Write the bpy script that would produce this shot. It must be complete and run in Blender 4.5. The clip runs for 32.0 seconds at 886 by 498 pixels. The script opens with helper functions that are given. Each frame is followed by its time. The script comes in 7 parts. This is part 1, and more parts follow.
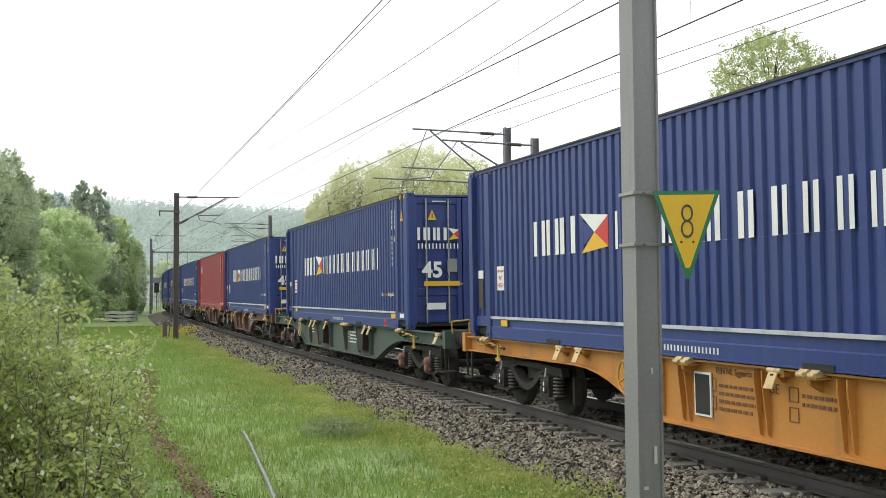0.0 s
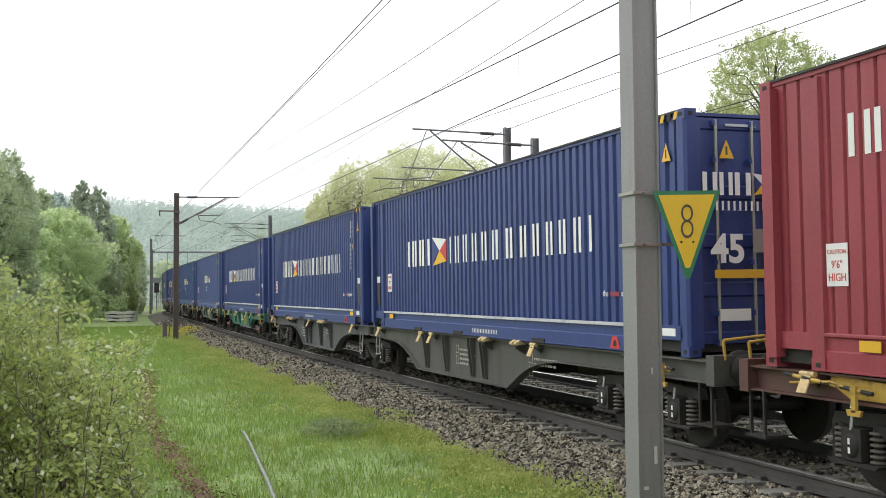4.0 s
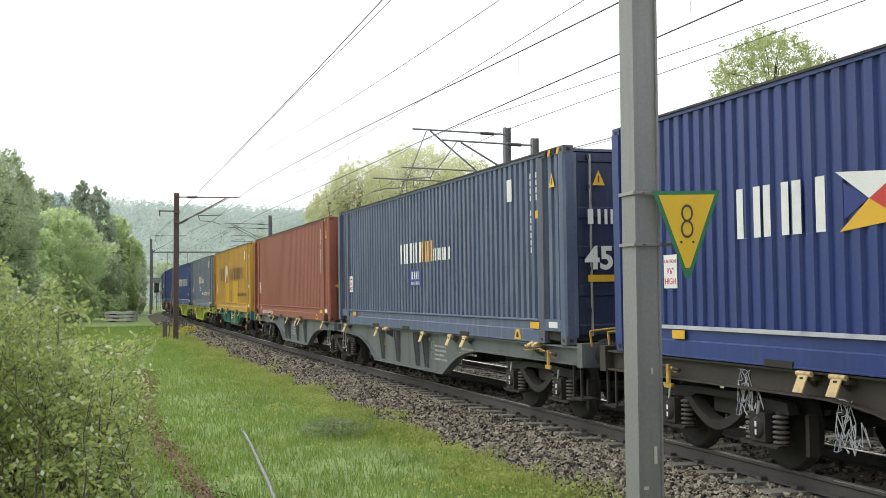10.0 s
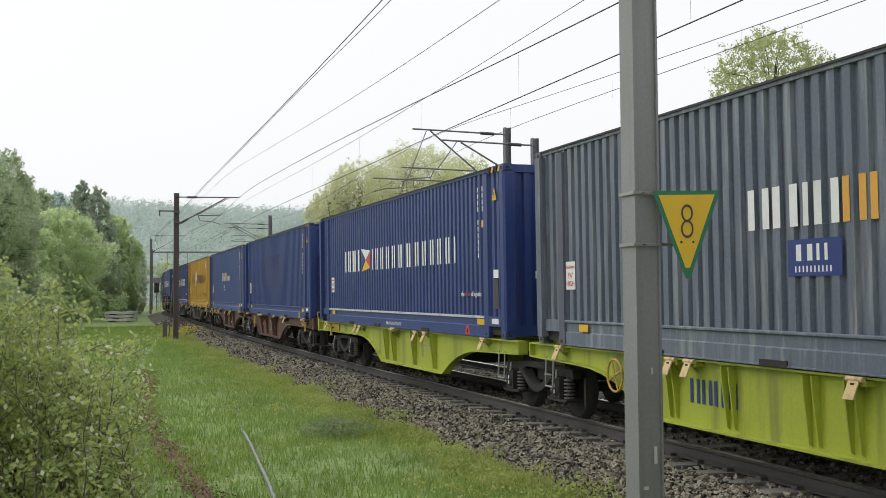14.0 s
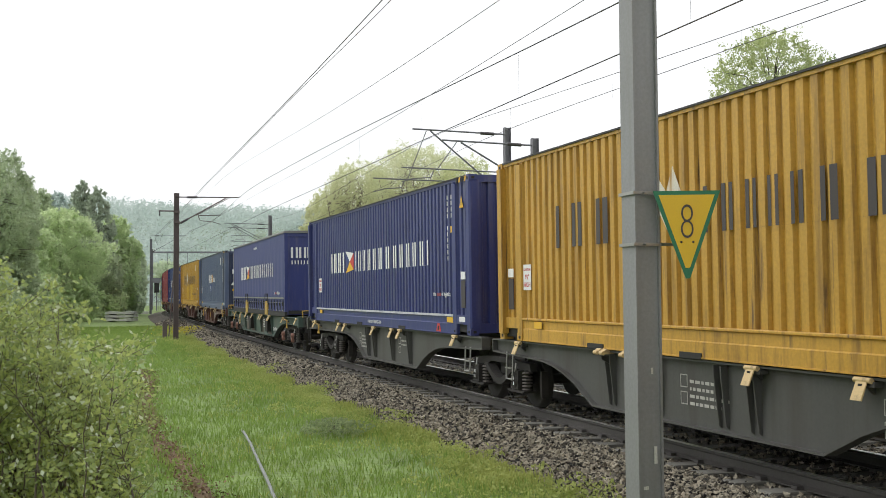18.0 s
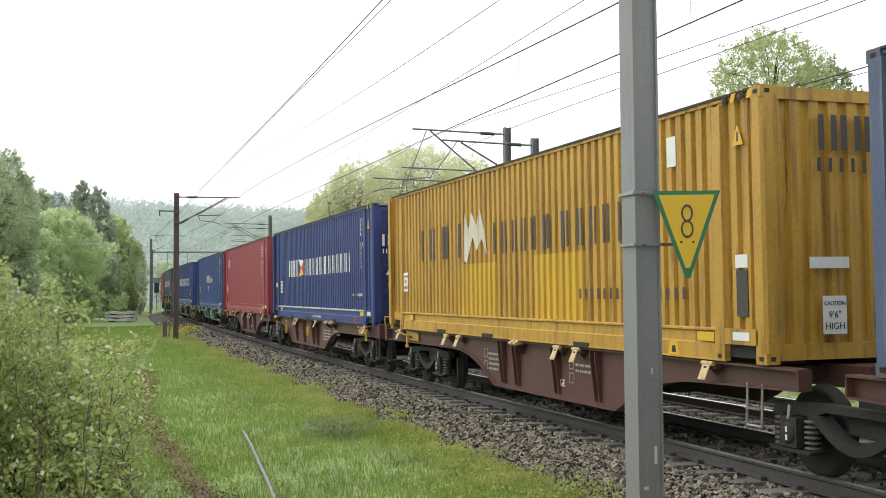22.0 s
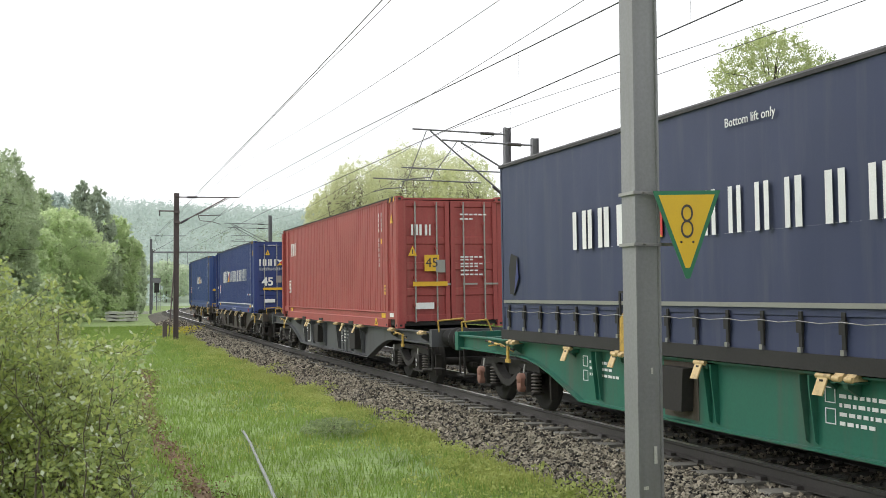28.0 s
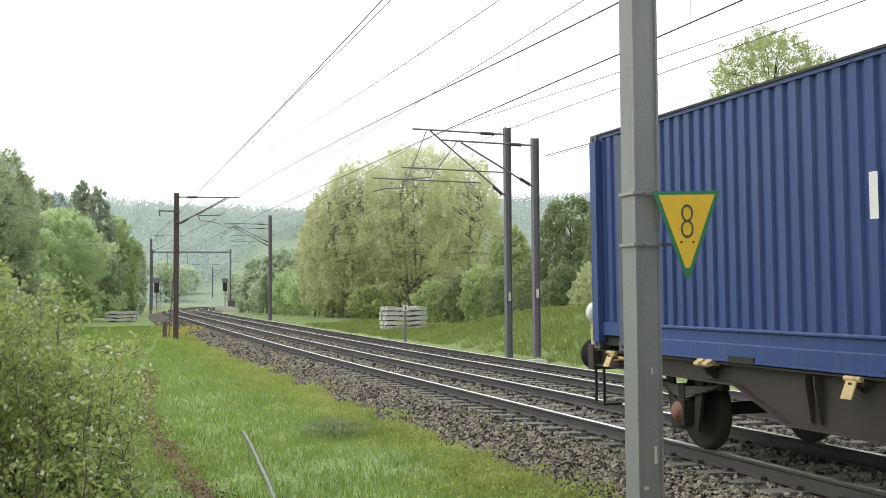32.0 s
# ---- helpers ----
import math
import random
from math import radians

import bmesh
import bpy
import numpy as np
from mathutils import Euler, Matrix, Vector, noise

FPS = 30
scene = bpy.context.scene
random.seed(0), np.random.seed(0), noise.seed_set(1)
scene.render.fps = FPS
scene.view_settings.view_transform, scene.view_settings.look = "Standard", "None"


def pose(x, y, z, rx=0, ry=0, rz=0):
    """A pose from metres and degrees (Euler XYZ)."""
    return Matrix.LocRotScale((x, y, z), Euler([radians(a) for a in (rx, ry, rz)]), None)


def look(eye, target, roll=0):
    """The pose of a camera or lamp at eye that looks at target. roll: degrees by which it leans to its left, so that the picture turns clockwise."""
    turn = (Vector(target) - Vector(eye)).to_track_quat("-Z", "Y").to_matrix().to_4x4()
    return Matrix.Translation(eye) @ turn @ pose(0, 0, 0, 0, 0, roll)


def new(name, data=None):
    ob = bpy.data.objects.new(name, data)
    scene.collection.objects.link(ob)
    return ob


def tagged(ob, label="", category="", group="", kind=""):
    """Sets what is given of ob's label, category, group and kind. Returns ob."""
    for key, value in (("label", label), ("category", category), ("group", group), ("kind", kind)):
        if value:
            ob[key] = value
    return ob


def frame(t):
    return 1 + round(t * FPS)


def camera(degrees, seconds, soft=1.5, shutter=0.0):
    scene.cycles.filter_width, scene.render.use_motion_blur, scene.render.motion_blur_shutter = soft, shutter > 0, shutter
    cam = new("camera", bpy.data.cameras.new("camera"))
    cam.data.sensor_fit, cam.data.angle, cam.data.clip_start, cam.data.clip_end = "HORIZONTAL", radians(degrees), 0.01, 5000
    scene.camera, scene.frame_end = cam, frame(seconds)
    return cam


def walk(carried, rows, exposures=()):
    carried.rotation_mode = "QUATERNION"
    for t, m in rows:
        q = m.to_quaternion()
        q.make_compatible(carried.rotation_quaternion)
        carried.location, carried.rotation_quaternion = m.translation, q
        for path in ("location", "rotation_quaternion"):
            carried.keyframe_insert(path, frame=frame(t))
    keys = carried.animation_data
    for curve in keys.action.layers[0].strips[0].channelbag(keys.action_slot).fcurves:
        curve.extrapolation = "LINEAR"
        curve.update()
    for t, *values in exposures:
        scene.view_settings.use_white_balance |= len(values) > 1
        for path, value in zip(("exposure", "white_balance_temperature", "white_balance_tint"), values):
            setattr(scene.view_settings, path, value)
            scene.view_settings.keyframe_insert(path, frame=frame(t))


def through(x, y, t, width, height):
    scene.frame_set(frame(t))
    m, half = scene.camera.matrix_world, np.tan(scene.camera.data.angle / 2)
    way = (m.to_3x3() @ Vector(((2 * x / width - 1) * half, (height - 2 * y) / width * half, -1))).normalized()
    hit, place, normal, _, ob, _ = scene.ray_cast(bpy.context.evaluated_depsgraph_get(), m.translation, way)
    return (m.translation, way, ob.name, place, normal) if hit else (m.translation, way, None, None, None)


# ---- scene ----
# ---------------------------------------------------------------- camera
cam = camera(44.83, 32.0, soft=0.9)
EYE = (0.0, 0.0, 1.898)
VIEW = look(EYE, (0.0, 100.0, 1.898 + 100 * math.tan(0.0501)), roll=-0.37)
walk(cam, [(0.0, VIEW), (32.0, VIEW)], exposures=[(0.0, 0.0), (12.0, 0.0), (13.0, -0.13), (14.0, -0.37), (16.0, -0.38), (17.0, -0.37), (18.0, -0.18), (19.3, 0.0), (32.0, 0.0)])

# ---------------------------------------------------------------- light: bright overcast sky
world = bpy.data.worlds.new("overcast_sky")
scene.world = world
world.use_nodes = True
wn, wl = world.node_tree.nodes, world.node_tree.links
for n in list(wn):
    wn.remove(n)
sky = wn.new("ShaderNodeTexSky")
sky.sky_type = "NISHITA"
sky.sun_disc = False
sky.sun_elevation, sky.sun_rotation = radians(45.4), radians(288.4)
sky.dust_density, sky.air_density = 6.0, 1.0
hs = wn.new("ShaderNodeHueSaturation")
hs.inputs["Saturation"].default_value = 0.1
cloud = wn.new("ShaderNodeMix")
cloud.data_type = "RGBA"
cloud.inputs[0].default_value = 0.8
cloud.inputs[7].default_value = (11.0, 11.2, 11.4, 1)
bg = wn.new("ShaderNodeBackground")
bg.inputs["Strength"].default_value = 0.131
wo = wn.new("ShaderNodeOutputWorld")
wl.new(sky.outputs["Color"], hs.inputs["Color"])
wl.new(hs.outputs["Color"], cloud.inputs[6])
wl.new(cloud.outputs[2], bg.inputs["Color"])
wl.new(bg.outputs[0], wo.inputs["Surface"])

sun_data = bpy.data.lights.new("sun", "SUN")
sun_data.energy, sun_data.angle, sun_data.color = 1.1, radians(45), (1.0, 0.98, 0.95)
sun = new("sun", sun_data)
sun.matrix_world = look((-75, 55, 80), (0, 30, 0))


# ---------------------------------------------------------------- materials
def material(name, colour, rough=0.6, metal=0.0, spread=0.12, scale=6.0, fine=60.0, bump=0.0, dirt=None, dirt_amount=0.0, dirt_scale=1.5,
             streak=False, per_object=0.0, island=0.0, spec=0.5, rust=0.0):
    """Plain painted or natural surface: two scales of variation, dirt patches or vertical streaks, fine relief."""
    m = bpy.data.materials.new(name)
    m.use_nodes = True
    n, l = m.node_tree.nodes, m.node_tree.links
    p = n["Principled BSDF"]
    p.inputs["Roughness"].default_value, p.inputs["Metallic"].default_value = rough, metal
    p.inputs["Specular IOR Level"].default_value = spec
    tc = n.new("ShaderNodeTexCoord")
    big = n.new("ShaderNodeTexNoise")
    big.inputs["Scale"].default_value, big.inputs["Detail"].default_value = scale / 6.0, 5
    small = n.new("ShaderNodeTexNoise")
    small.inputs["Scale"].default_value, small.inputs["Detail"].default_value = fine, 3
    l.new(tc.outputs["Object"], big.inputs["Vector"])
    l.new(tc.outputs["Object"], small.inputs["Vector"])
    both = n.new("ShaderNodeMath")
    both.operation = "ADD"
    l.new(big.outputs["Fac"], both.inputs[0])
    l.new(small.outputs["Fac"], both.inputs[1])
    last = both.outputs[0]
    if per_object or island:
        info = n.new("ShaderNodeObjectInfo") if per_object else n.new("ShaderNodeNewGeometry")
        mul = n.new("ShaderNodeMath")
        mul.operation = "MULTIPLY_ADD"
        l.new(info.outputs["Random" if per_object else "Random Per Island"], mul.inputs[0])
        mul.inputs[1].default_value = per_object or island
        l.new(last, mul.inputs[2])
        last = mul.outputs[0]
    ramp = n.new("ShaderNodeValToRGB")
    k = spread
    ramp.color_ramp.elements[0].position, ramp.color_ramp.elements[1].position = 0.7, 1.3 + (per_object or island)
    ramp.color_ramp.elements[0].color = (*[c * (1 - k) for c in colour], 1)
    ramp.color_ramp.elements[1].color = (*[min(1, c * (1 + k)) for c in colour], 1)
    half = n.new("ShaderNodeMapRange")
    half.inputs[1].default_value, half.inputs[2].default_value = 0.0, 2.0 + (per_object or island)
    l.new(last, half.inputs[0])
    ramp.color_ramp.elements[0].position, ramp.color_ramp.elements[1].position = 0.3, 0.7
    l.new(half.outputs[0], ramp.inputs[0])
    colour_out = ramp.outputs["Color"]
    if dirt:
        dn = n.new("ShaderNodeTexNoise")
        dn.inputs["Scale"].default_value, dn.inputs["Detail"].default_value, dn.inputs["Roughness"].default_value = dirt_scale, 6, 0.65
        mp = n.new("ShaderNodeMapping")
        mp.inputs["Scale"].default_value = (3.0, 3.0, 0.25) if streak else (1, 1, 1)
        l.new(tc.outputs["Object"], mp.inputs["Vector"])
        l.new(mp.outputs[0], dn.inputs["Vector"])
        dr = n.new("ShaderNodeValToRGB")
        dr.color_ramp.elements[0].position, dr.color_ramp.elements[1].position = 0.5, 0.72
        dr.color_ramp.elements[0].color, dr.color_ramp.elements[1].color = (0, 0, 0, 1), (dirt_amount,) * 3 + (1,)
        l.new(dn.outputs["Fac"], dr.inputs[0])
        mx = n.new("ShaderNodeMix")
        mx.data_type = "RGBA"
        l.new(dr.outputs["Color"], mx.inputs[0])
        l.new(colour_out, mx.inputs[6])
        mx.inputs[7].default_value = (*dirt, 1)
        colour_out = mx.outputs[2]
    if rust:
        rm = n.new("ShaderNodeMapping")
        rm.inputs["Scale"].default_value = (7.0, 7.0, 0.45)
        rn = n.new("ShaderNodeTexNoise")
        rn.inputs["Scale"].default_value, rn.inputs["Detail"].default_value, rn.inputs["Roughness"].default_value = 1.3, 7, 0.7
        l.new(tc.outputs["Object"], rm.inputs["Vector"])
        l.new(rm.outputs[0], rn.inputs["Vector"])
        rr = n.new("ShaderNodeValToRGB")
        rr.color_ramp.elements[0].position, rr.color_ramp.elements[1].position = 0.58, 0.7
        rr.color_ramp.elements[0].color, rr.color_ramp.elements[1].color = (0, 0, 0, 1), (rust,) * 3 + (1,)
        l.new(rn.outputs["Fac"], rr.inputs[0])
        rx = n.new("ShaderNodeMix")
        rx.data_type = "RGBA"
        l.new(rr.outputs["Color"], rx.inputs[0])
        l.new(colour_out, rx.inputs[6])
        rx.inputs[7].default_value = (0.085, 0.05, 0.035, 1)
        colour_out = rx.outputs[2]
    l.new(colour_out, p.inputs["Base Color"])
    if bump:
        b = n.new("ShaderNodeBump")
        b.inputs["Strength"].default_value, b.inputs["Distance"].default_value = bump, 0.02
        l.new(small.outputs["Fac"], b.inputs["Height"])
        l.new(b.outputs[0], p.inputs["Normal"])
    return m


def leaf_material(name, dark, light, through=0.45, vary=0.5, patch=0.6):
    """Foliage: varied from leaf to leaf, with light shining through."""
    m = bpy.data.materials.new(name)
    m.use_nodes = True
    n, l = m.node_tree.nodes, m.node_tree.links
    p, out = n["Principled BSDF"], n["Material Output"]
    p.inputs["Roughness"].default_value = 0.65
    p.inputs["Specular IOR Level"].default_value = 0.25
    geo = n.new("ShaderNodeNewGeometry")
    tc = n.new("ShaderNodeTexCoord")
    noi = n.new("ShaderNodeTexNoise")
    noi.inputs["Scale"].default_value, noi.inputs["Detail"].default_value = patch, 3
    l.new(tc.outputs["Object"], noi.inputs["Vector"])
    add = n.new("ShaderNodeMath")
    add.operation = "MULTIPLY_ADD"
    l.new(geo.outputs["Random Per Island"], add.inputs[0])
    add.inputs[1].default_value = vary
    sub = n.new("ShaderNodeMath")
    sub.operation = "MULTIPLY_ADD"
    l.new(noi.outputs["Fac"], sub.inputs[0])
    sub.inputs[1].default_value, sub.inputs[2].default_value = 1.1, -0.3
    l.new(sub.outputs[0], add.inputs[2])
    ramp = n.new("ShaderNodeValToRGB")
    ramp.color_ramp.elements[0].color, ramp.color_ramp.elements[1].color = (*dark, 1), (*light, 1)
    ramp.color_ramp.elements[0].position, ramp.color_ramp.elements[1].position = 0.1, 0.9
    l.new(add.outputs[0], ramp.inputs[0])
    l.new(ramp.outputs["Color"], p.inputs["Base Color"])
    tr = n.new("ShaderNodeBsdfTranslucent")
    l.new(ramp.outputs["Color"], tr.inputs["Color"])
    mix = n.new("ShaderNodeMixShader")
    mix.inputs[0].default_value = through
    l.new(p.outputs[0], mix.inputs[1])
    l.new(tr.outputs[0], mix.inputs[2])
    l.new(mix.outputs[0], out.inputs["Surface"])
    return m


PAINT = {
    "blue": material("blue_container_paint", (0.024, 0.046, 0.19), 0.45, spread=0.18, fine=25, dirt=(0.065, 0.085, 0.18), dirt_amount=0.5, streak=True, dirt_scale=2.2, rust=0.25),
    "navy": material("dark_blue_container_paint", (0.024, 0.034, 0.085), 0.5, spread=0.18, fine=25, dirt=(0.09, 0.10, 0.12), dirt_amount=0.5, streak=True, dirt_scale=2.2, rust=0.25),
    "faded": material("faded_blue_container_paint", (0.055, 0.085, 0.24), 0.5, spread=0.14, fine=25, dirt=(0.12, 0.14, 0.22), dirt_amount=0.5, streak=True, dirt_scale=2.2, rust=0.45),
    "slate": material("slate_grey_blue_container_paint", (0.12, 0.142, 0.19), 0.55, spread=0.2, fine=25, dirt=(0.29, 0.305, 0.32), dirt_amount=0.85, streak=True, dirt_scale=2.6, rust=0.5),
    "violet": material("violet_blue_container_paint", (0.031, 0.041, 0.165), 0.45, spread=0.18, fine=25, dirt=(0.12, 0.12, 0.17), dirt_amount=0.5, streak=True, dirt_scale=2.2, rust=0.25),
    "red": material("faded_red_container_paint", (0.285, 0.043, 0.062), 0.5, spread=0.18, fine=25, dirt=(0.33, 0.11, 0.115), dirt_amount=0.3, streak=True, dirt_scale=2.2, rust=0.25),
    "rust": material("brown_red_container_paint", (0.26, 0.075, 0.045), 0.55, spread=0.18, fine=25, dirt=(0.2, 0.09, 0.06), dirt_amount=0.5, streak=True, dirt_scale=2.2, rust=0.4),
    "cobalt": material("cobalt_blue_container_paint", (0.03, 0.064, 0.215), 0.45, spread=0.18, fine=25, dirt=(0.085, 0.11, 0.2), dirt_amount=0.5, streak=True, dirt_scale=2.2, rust=0.25),
    "steel": material("dull_steel_blue_container_paint", (0.085, 0.112, 0.195), 0.5, spread=0.18, fine=25, dirt=(0.19, 0.21, 0.27), dirt_amount=0.8, streak=True, dirt_scale=2.4, rust=0.45),
    "brick": material("brick_red_container_paint", (0.33, 0.062, 0.058), 0.55, spread=0.15, fine=25, dirt=(0.38, 0.15, 0.12), dirt_amount=0.4, streak=True, dirt_scale=2.2, rust=0.25),
    "yellow": material("yellow_container_paint", (0.50, 0.285, 0.042), 0.5, spread=0.2, fine=25, dirt=(0.15, 0.075, 0.025), dirt_amount=0.8, streak=True, dirt_scale=2.2, rust=0.9),
}
CURTAIN = {
    "violet": material("blue_curtain_fabric", (0.04, 0.05, 0.17), 0.6, spread=0.1, fine=300, bump=0.1, dirt=(0.10, 0.11, 0.17), dirt_amount=0.4, streak=True),
    "navy": material("dark_blue_curtain_fabric", (0.035, 0.045, 0.10), 0.6, spread=0.1, fine=300, bump=0.1, dirt=(0.09, 0.10, 0.13), dirt_amount=0.4, streak=True),
}
FRAME = {
    "orange": material("orange_wagon_paint", (0.48, 0.215, 0.048), 0.5, dirt=(0.28, 0.14, 0.06), dirt_amount=0.7, fine=30, streak=True, dirt_scale=0.7),
    "sage": material("faded_green_wagon_paint", (0.058, 0.09, 0.075), 0.6, dirt=(0.085, 0.07, 0.058), dirt_amount=0.95, fine=30, streak=True, dirt_scale=0.7),
    "brown": material("red_brown_wagon_paint", (0.095, 0.042, 0.036), 0.55, dirt=(0.09, 0.06, 0.05), dirt_amount=0.7, fine=30, streak=True, dirt_scale=0.7),
    "grey": material("grey_wagon_paint", (0.075, 0.075, 0.07), 0.6, dirt=(0.05, 0.042, 0.036), dirt_amount=0.8, fine=30, streak=True, dirt_scale=0.7),
    "dark": material("dark_grey_wagon_paint", (0.07, 0.073, 0.08), 0.6, dirt=(0.04, 0.035, 0.03), dirt_amount=0.7, fine=30, streak=True, dirt_scale=0.7),
    "rusty": material("rusty_grey_wagon_paint", (0.046, 0.037, 0.031), 0.65, dirt=(0.035, 0.03, 0.026), dirt_amount=0.7, fine=30, streak=True, dirt_scale=0.7),
    "silver": material("blue_grey_wagon_paint", (0.125, 0.138, 0.146), 0.5, dirt=(0.06, 0.055, 0.05), dirt_amount=0.6, fine=30, streak=True, dirt_scale=0.7),
    "lime": material("lime_yellow_wagon_paint", (0.36, 0.41, 0.045), 0.5, dirt=(0.12, 0.12, 0.05), dirt_amount=0.85, fine=30, streak=True, dirt_scale=0.7),
    "green": material("green_wagon_paint", (0.018, 0.13, 0.088), 0.5, dirt=(0.09, 0.09, 0.075), dirt_amount=0.7, fine=30, streak=True, dirt_scale=0.7),
}
FADED = material("faded_stencil_paint", (0.44, 0.43, 0.40), 0.6, dirt=(0.2, 0.19, 0.17), dirt_amount=0.8, dirt_scale=6)
WHITE = material("white_lettering_paint", (0.78, 0.78, 0.78), 0.55, dirt=(0.45, 0.46, 0.5), dirt_amount=0.4)
STENCIL = material("brown_stencil_paint", (0.16, 0.07, 0.03), 0.6)
DARK_TEXT = material("black_lettering_paint", (0.06, 0.05, 0.05), 0.6)
YELLOW = material("yellow_marking_paint", (0.72, 0.42, 0.03), 0.5)
GOLD = material("orange_yellow_lettering_paint", (0.70, 0.36, 0.06), 0.5, dirt=(0.4, 0.25, 0.15), dirt_amount=0.4)
SLOGAN_RED = material("dim_red_lettering_paint", (0.22, 0.03, 0.06), 0.55)
BAND = material("grimy_pale_band", (0.50, 0.51, 0.55), 0.6, spread=0.2, dirt=(0.12, 0.14, 0.26), dirt_amount=0.85, dirt_scale=1.6)
TORN = material("torn_white_film", (0.62, 0.58, 0.5), 0.6, spread=0.2, dirt=(0.40, 0.22, 0.05), dirt_amount=1.0, dirt_scale=2.5, streak=True)
POST = material("worn_grey_blue_post_paint", (0.09, 0.10, 0.14), 0.6, spread=0.25, dirt=(0.16, 0.12, 0.09), dirt_amount=0.7, dirt_scale=2.5)
RED_MARK = material("red_marking_paint", (0.55, 0.04, 0.04), 0.5)
BLUE_MARK = material("deep_blue_marking_paint", (0.02, 0.04, 0.20), 0.5)
BLACK = material("black_rubber_and_grime", (0.025, 0.024, 0.023), 0.8, spread=0.3)
GRIME = material("brake_dust_covered_steel", (0.02, 0.018, 0.016), 0.8, spread=0.35, fine=25, dirt=(0.05, 0.039, 0.032), dirt_amount=0.5)
STEEL = material("worn_steel", (0.35, 0.34, 0.33), 0.4, metal=0.7)
PALE = material("tan_worn_fitting", (0.56, 0.41, 0.20), 0.6, dirt=(0.2, 0.14, 0.08), dirt_amount=1.0, dirt_scale=9)
AMBER = material("yellow_painted_fitting", (0.50, 0.32, 0.06), 0.55, dirt=(0.12, 0.08, 0.04), dirt_amount=0.85, dirt_scale=8)
ORANGE_BOX = material("orange_axle_box_cover", (0.20, 0.105, 0.08), 0.7, dirt=(0.25, 0.1, 0.06), dirt_amount=0.5)
RAIL_TOP = material("polished_rail_head", (0.80, 0.79, 0.78), 0.36, metal=0.9)
RAIL_SIDE = material("rusty_rail_steel", (0.064, 0.059, 0.055), 0.75, spread=0.3, fine=40)
SLEEPER = material("weathered_sleeper_concrete", (0.16, 0.155, 0.135), 0.85, spread=0.25, per_object=0.5, fine=40, bump=0.3)
STONE = material("ballast_stone", (0.182, 0.163, 0.124), 0.85, spread=0.97, island=3.0, fine=80, bump=0.3, dirt=(0.125, 0.092, 0.062), dirt_amount=0.7, dirt_scale=9)
BED = material("ballast_bed", (0.095, 0.085, 0.068), 0.95, spread=0.8, scale=160, fine=22, bump=0.9)
MAST = material("galvanised_mast_steel", (0.255, 0.255, 0.262), 0.55, metal=0.2, spread=0.15, fine=30, dirt=(0.18, 0.17, 0.15), dirt_amount=0.5, streak=True)
PIPE_GREY = material("weathered_grey_pipe", (0.24, 0.25, 0.25), 0.6, spread=0.3, dirt=(0.12, 0.11, 0.08), dirt_amount=0.6, dirt_scale=4)
MAST_DARK = material("dark_painted_mast_steel", (0.12, 0.09, 0.09), 0.6, spread=0.2)
MAST_GREY = material("grey_painted_mast_steel", (0.16, 0.158, 0.175), 0.55, spread=0.15)
WIRE = material("dark_copper_wire", (0.045, 0.045, 0.05), 0.6)
INSUL = material("dark_insulator_glaze", (0.06, 0.05, 0.055), 0.3)
CONCRETE = material("pale_concrete", (0.58, 0.57, 0.54), 0.85, spread=0.2, bump=0.3, dirt=(0.25, 0.24, 0.22), dirt_amount=0.5)
SIGN_Y = material("sign_yellow_enamel", (0.72, 0.45, 0.02), 0.45, spread=0.05, dirt=(0.5, 0.3, 0.05), dirt_amount=0.3)
SIGN_G = material("sign_green_enamel", (0.02, 0.16, 0.08), 0.45)
BARK = material("tree_bark", (0.10, 0.085, 0.07), 0.9, spread=0.35, fine=20, bump=0.5)
# grey-brown bark lightened by haze put into its colour
BARK_HAZED = material("hazed_grey_brown_bark", (0.24, 0.21, 0.17), 0.9, spread=0.35, fine=20, bump=0.4)
TWIG = material("twig_bark", (0.13, 0.105, 0.08), 0.9, spread=0.3)
SOIL = material("grass_and_soil", (0.185, 0.26, 0.085), 0.95, spread=0.45, scale=8, fine=9, bump=0.5, dirt=(0.13, 0.10, 0.05), dirt_amount=0.3, dirt_scale=0.35)
# forest floor of the hills, paled and greyed with painted haze
HAZED_FLOOR = material("hazed_forest_floor", (0.25, 0.31, 0.22), 0.95, spread=0.2, scale=2, fine=0.6)
PATH_SOIL = material("bare_earth_path", (0.16, 0.105, 0.06), 0.95, spread=0.3, fine=30, bump=0.6)
GRASS = leaf_material("grass_blades", (0.185, 0.285, 0.062), (0.325, 0.44, 0.122), 0.45)
BANK = leaf_material("bank_grass_blades", (0.19, 0.25, 0.07), (0.33, 0.39, 0.13), 0.4)
DRY = leaf_material("dry_grass_blades", (0.30, 0.355, 0.085), (0.46, 0.495, 0.155), 0.35)
WEED = leaf_material("low_verge_weed_leaves", (0.27, 0.335, 0.09), (0.53, 0.57, 0.20), 0.45)
LITTER = leaf_material("dead_leaves", (0.09, 0.06, 0.035), (0.30, 0.21, 0.12), 0.2)
FLOWER = leaf_material("yellow_petals", (0.45, 0.40, 0.04), (0.6, 0.52, 0.08), 0.3)
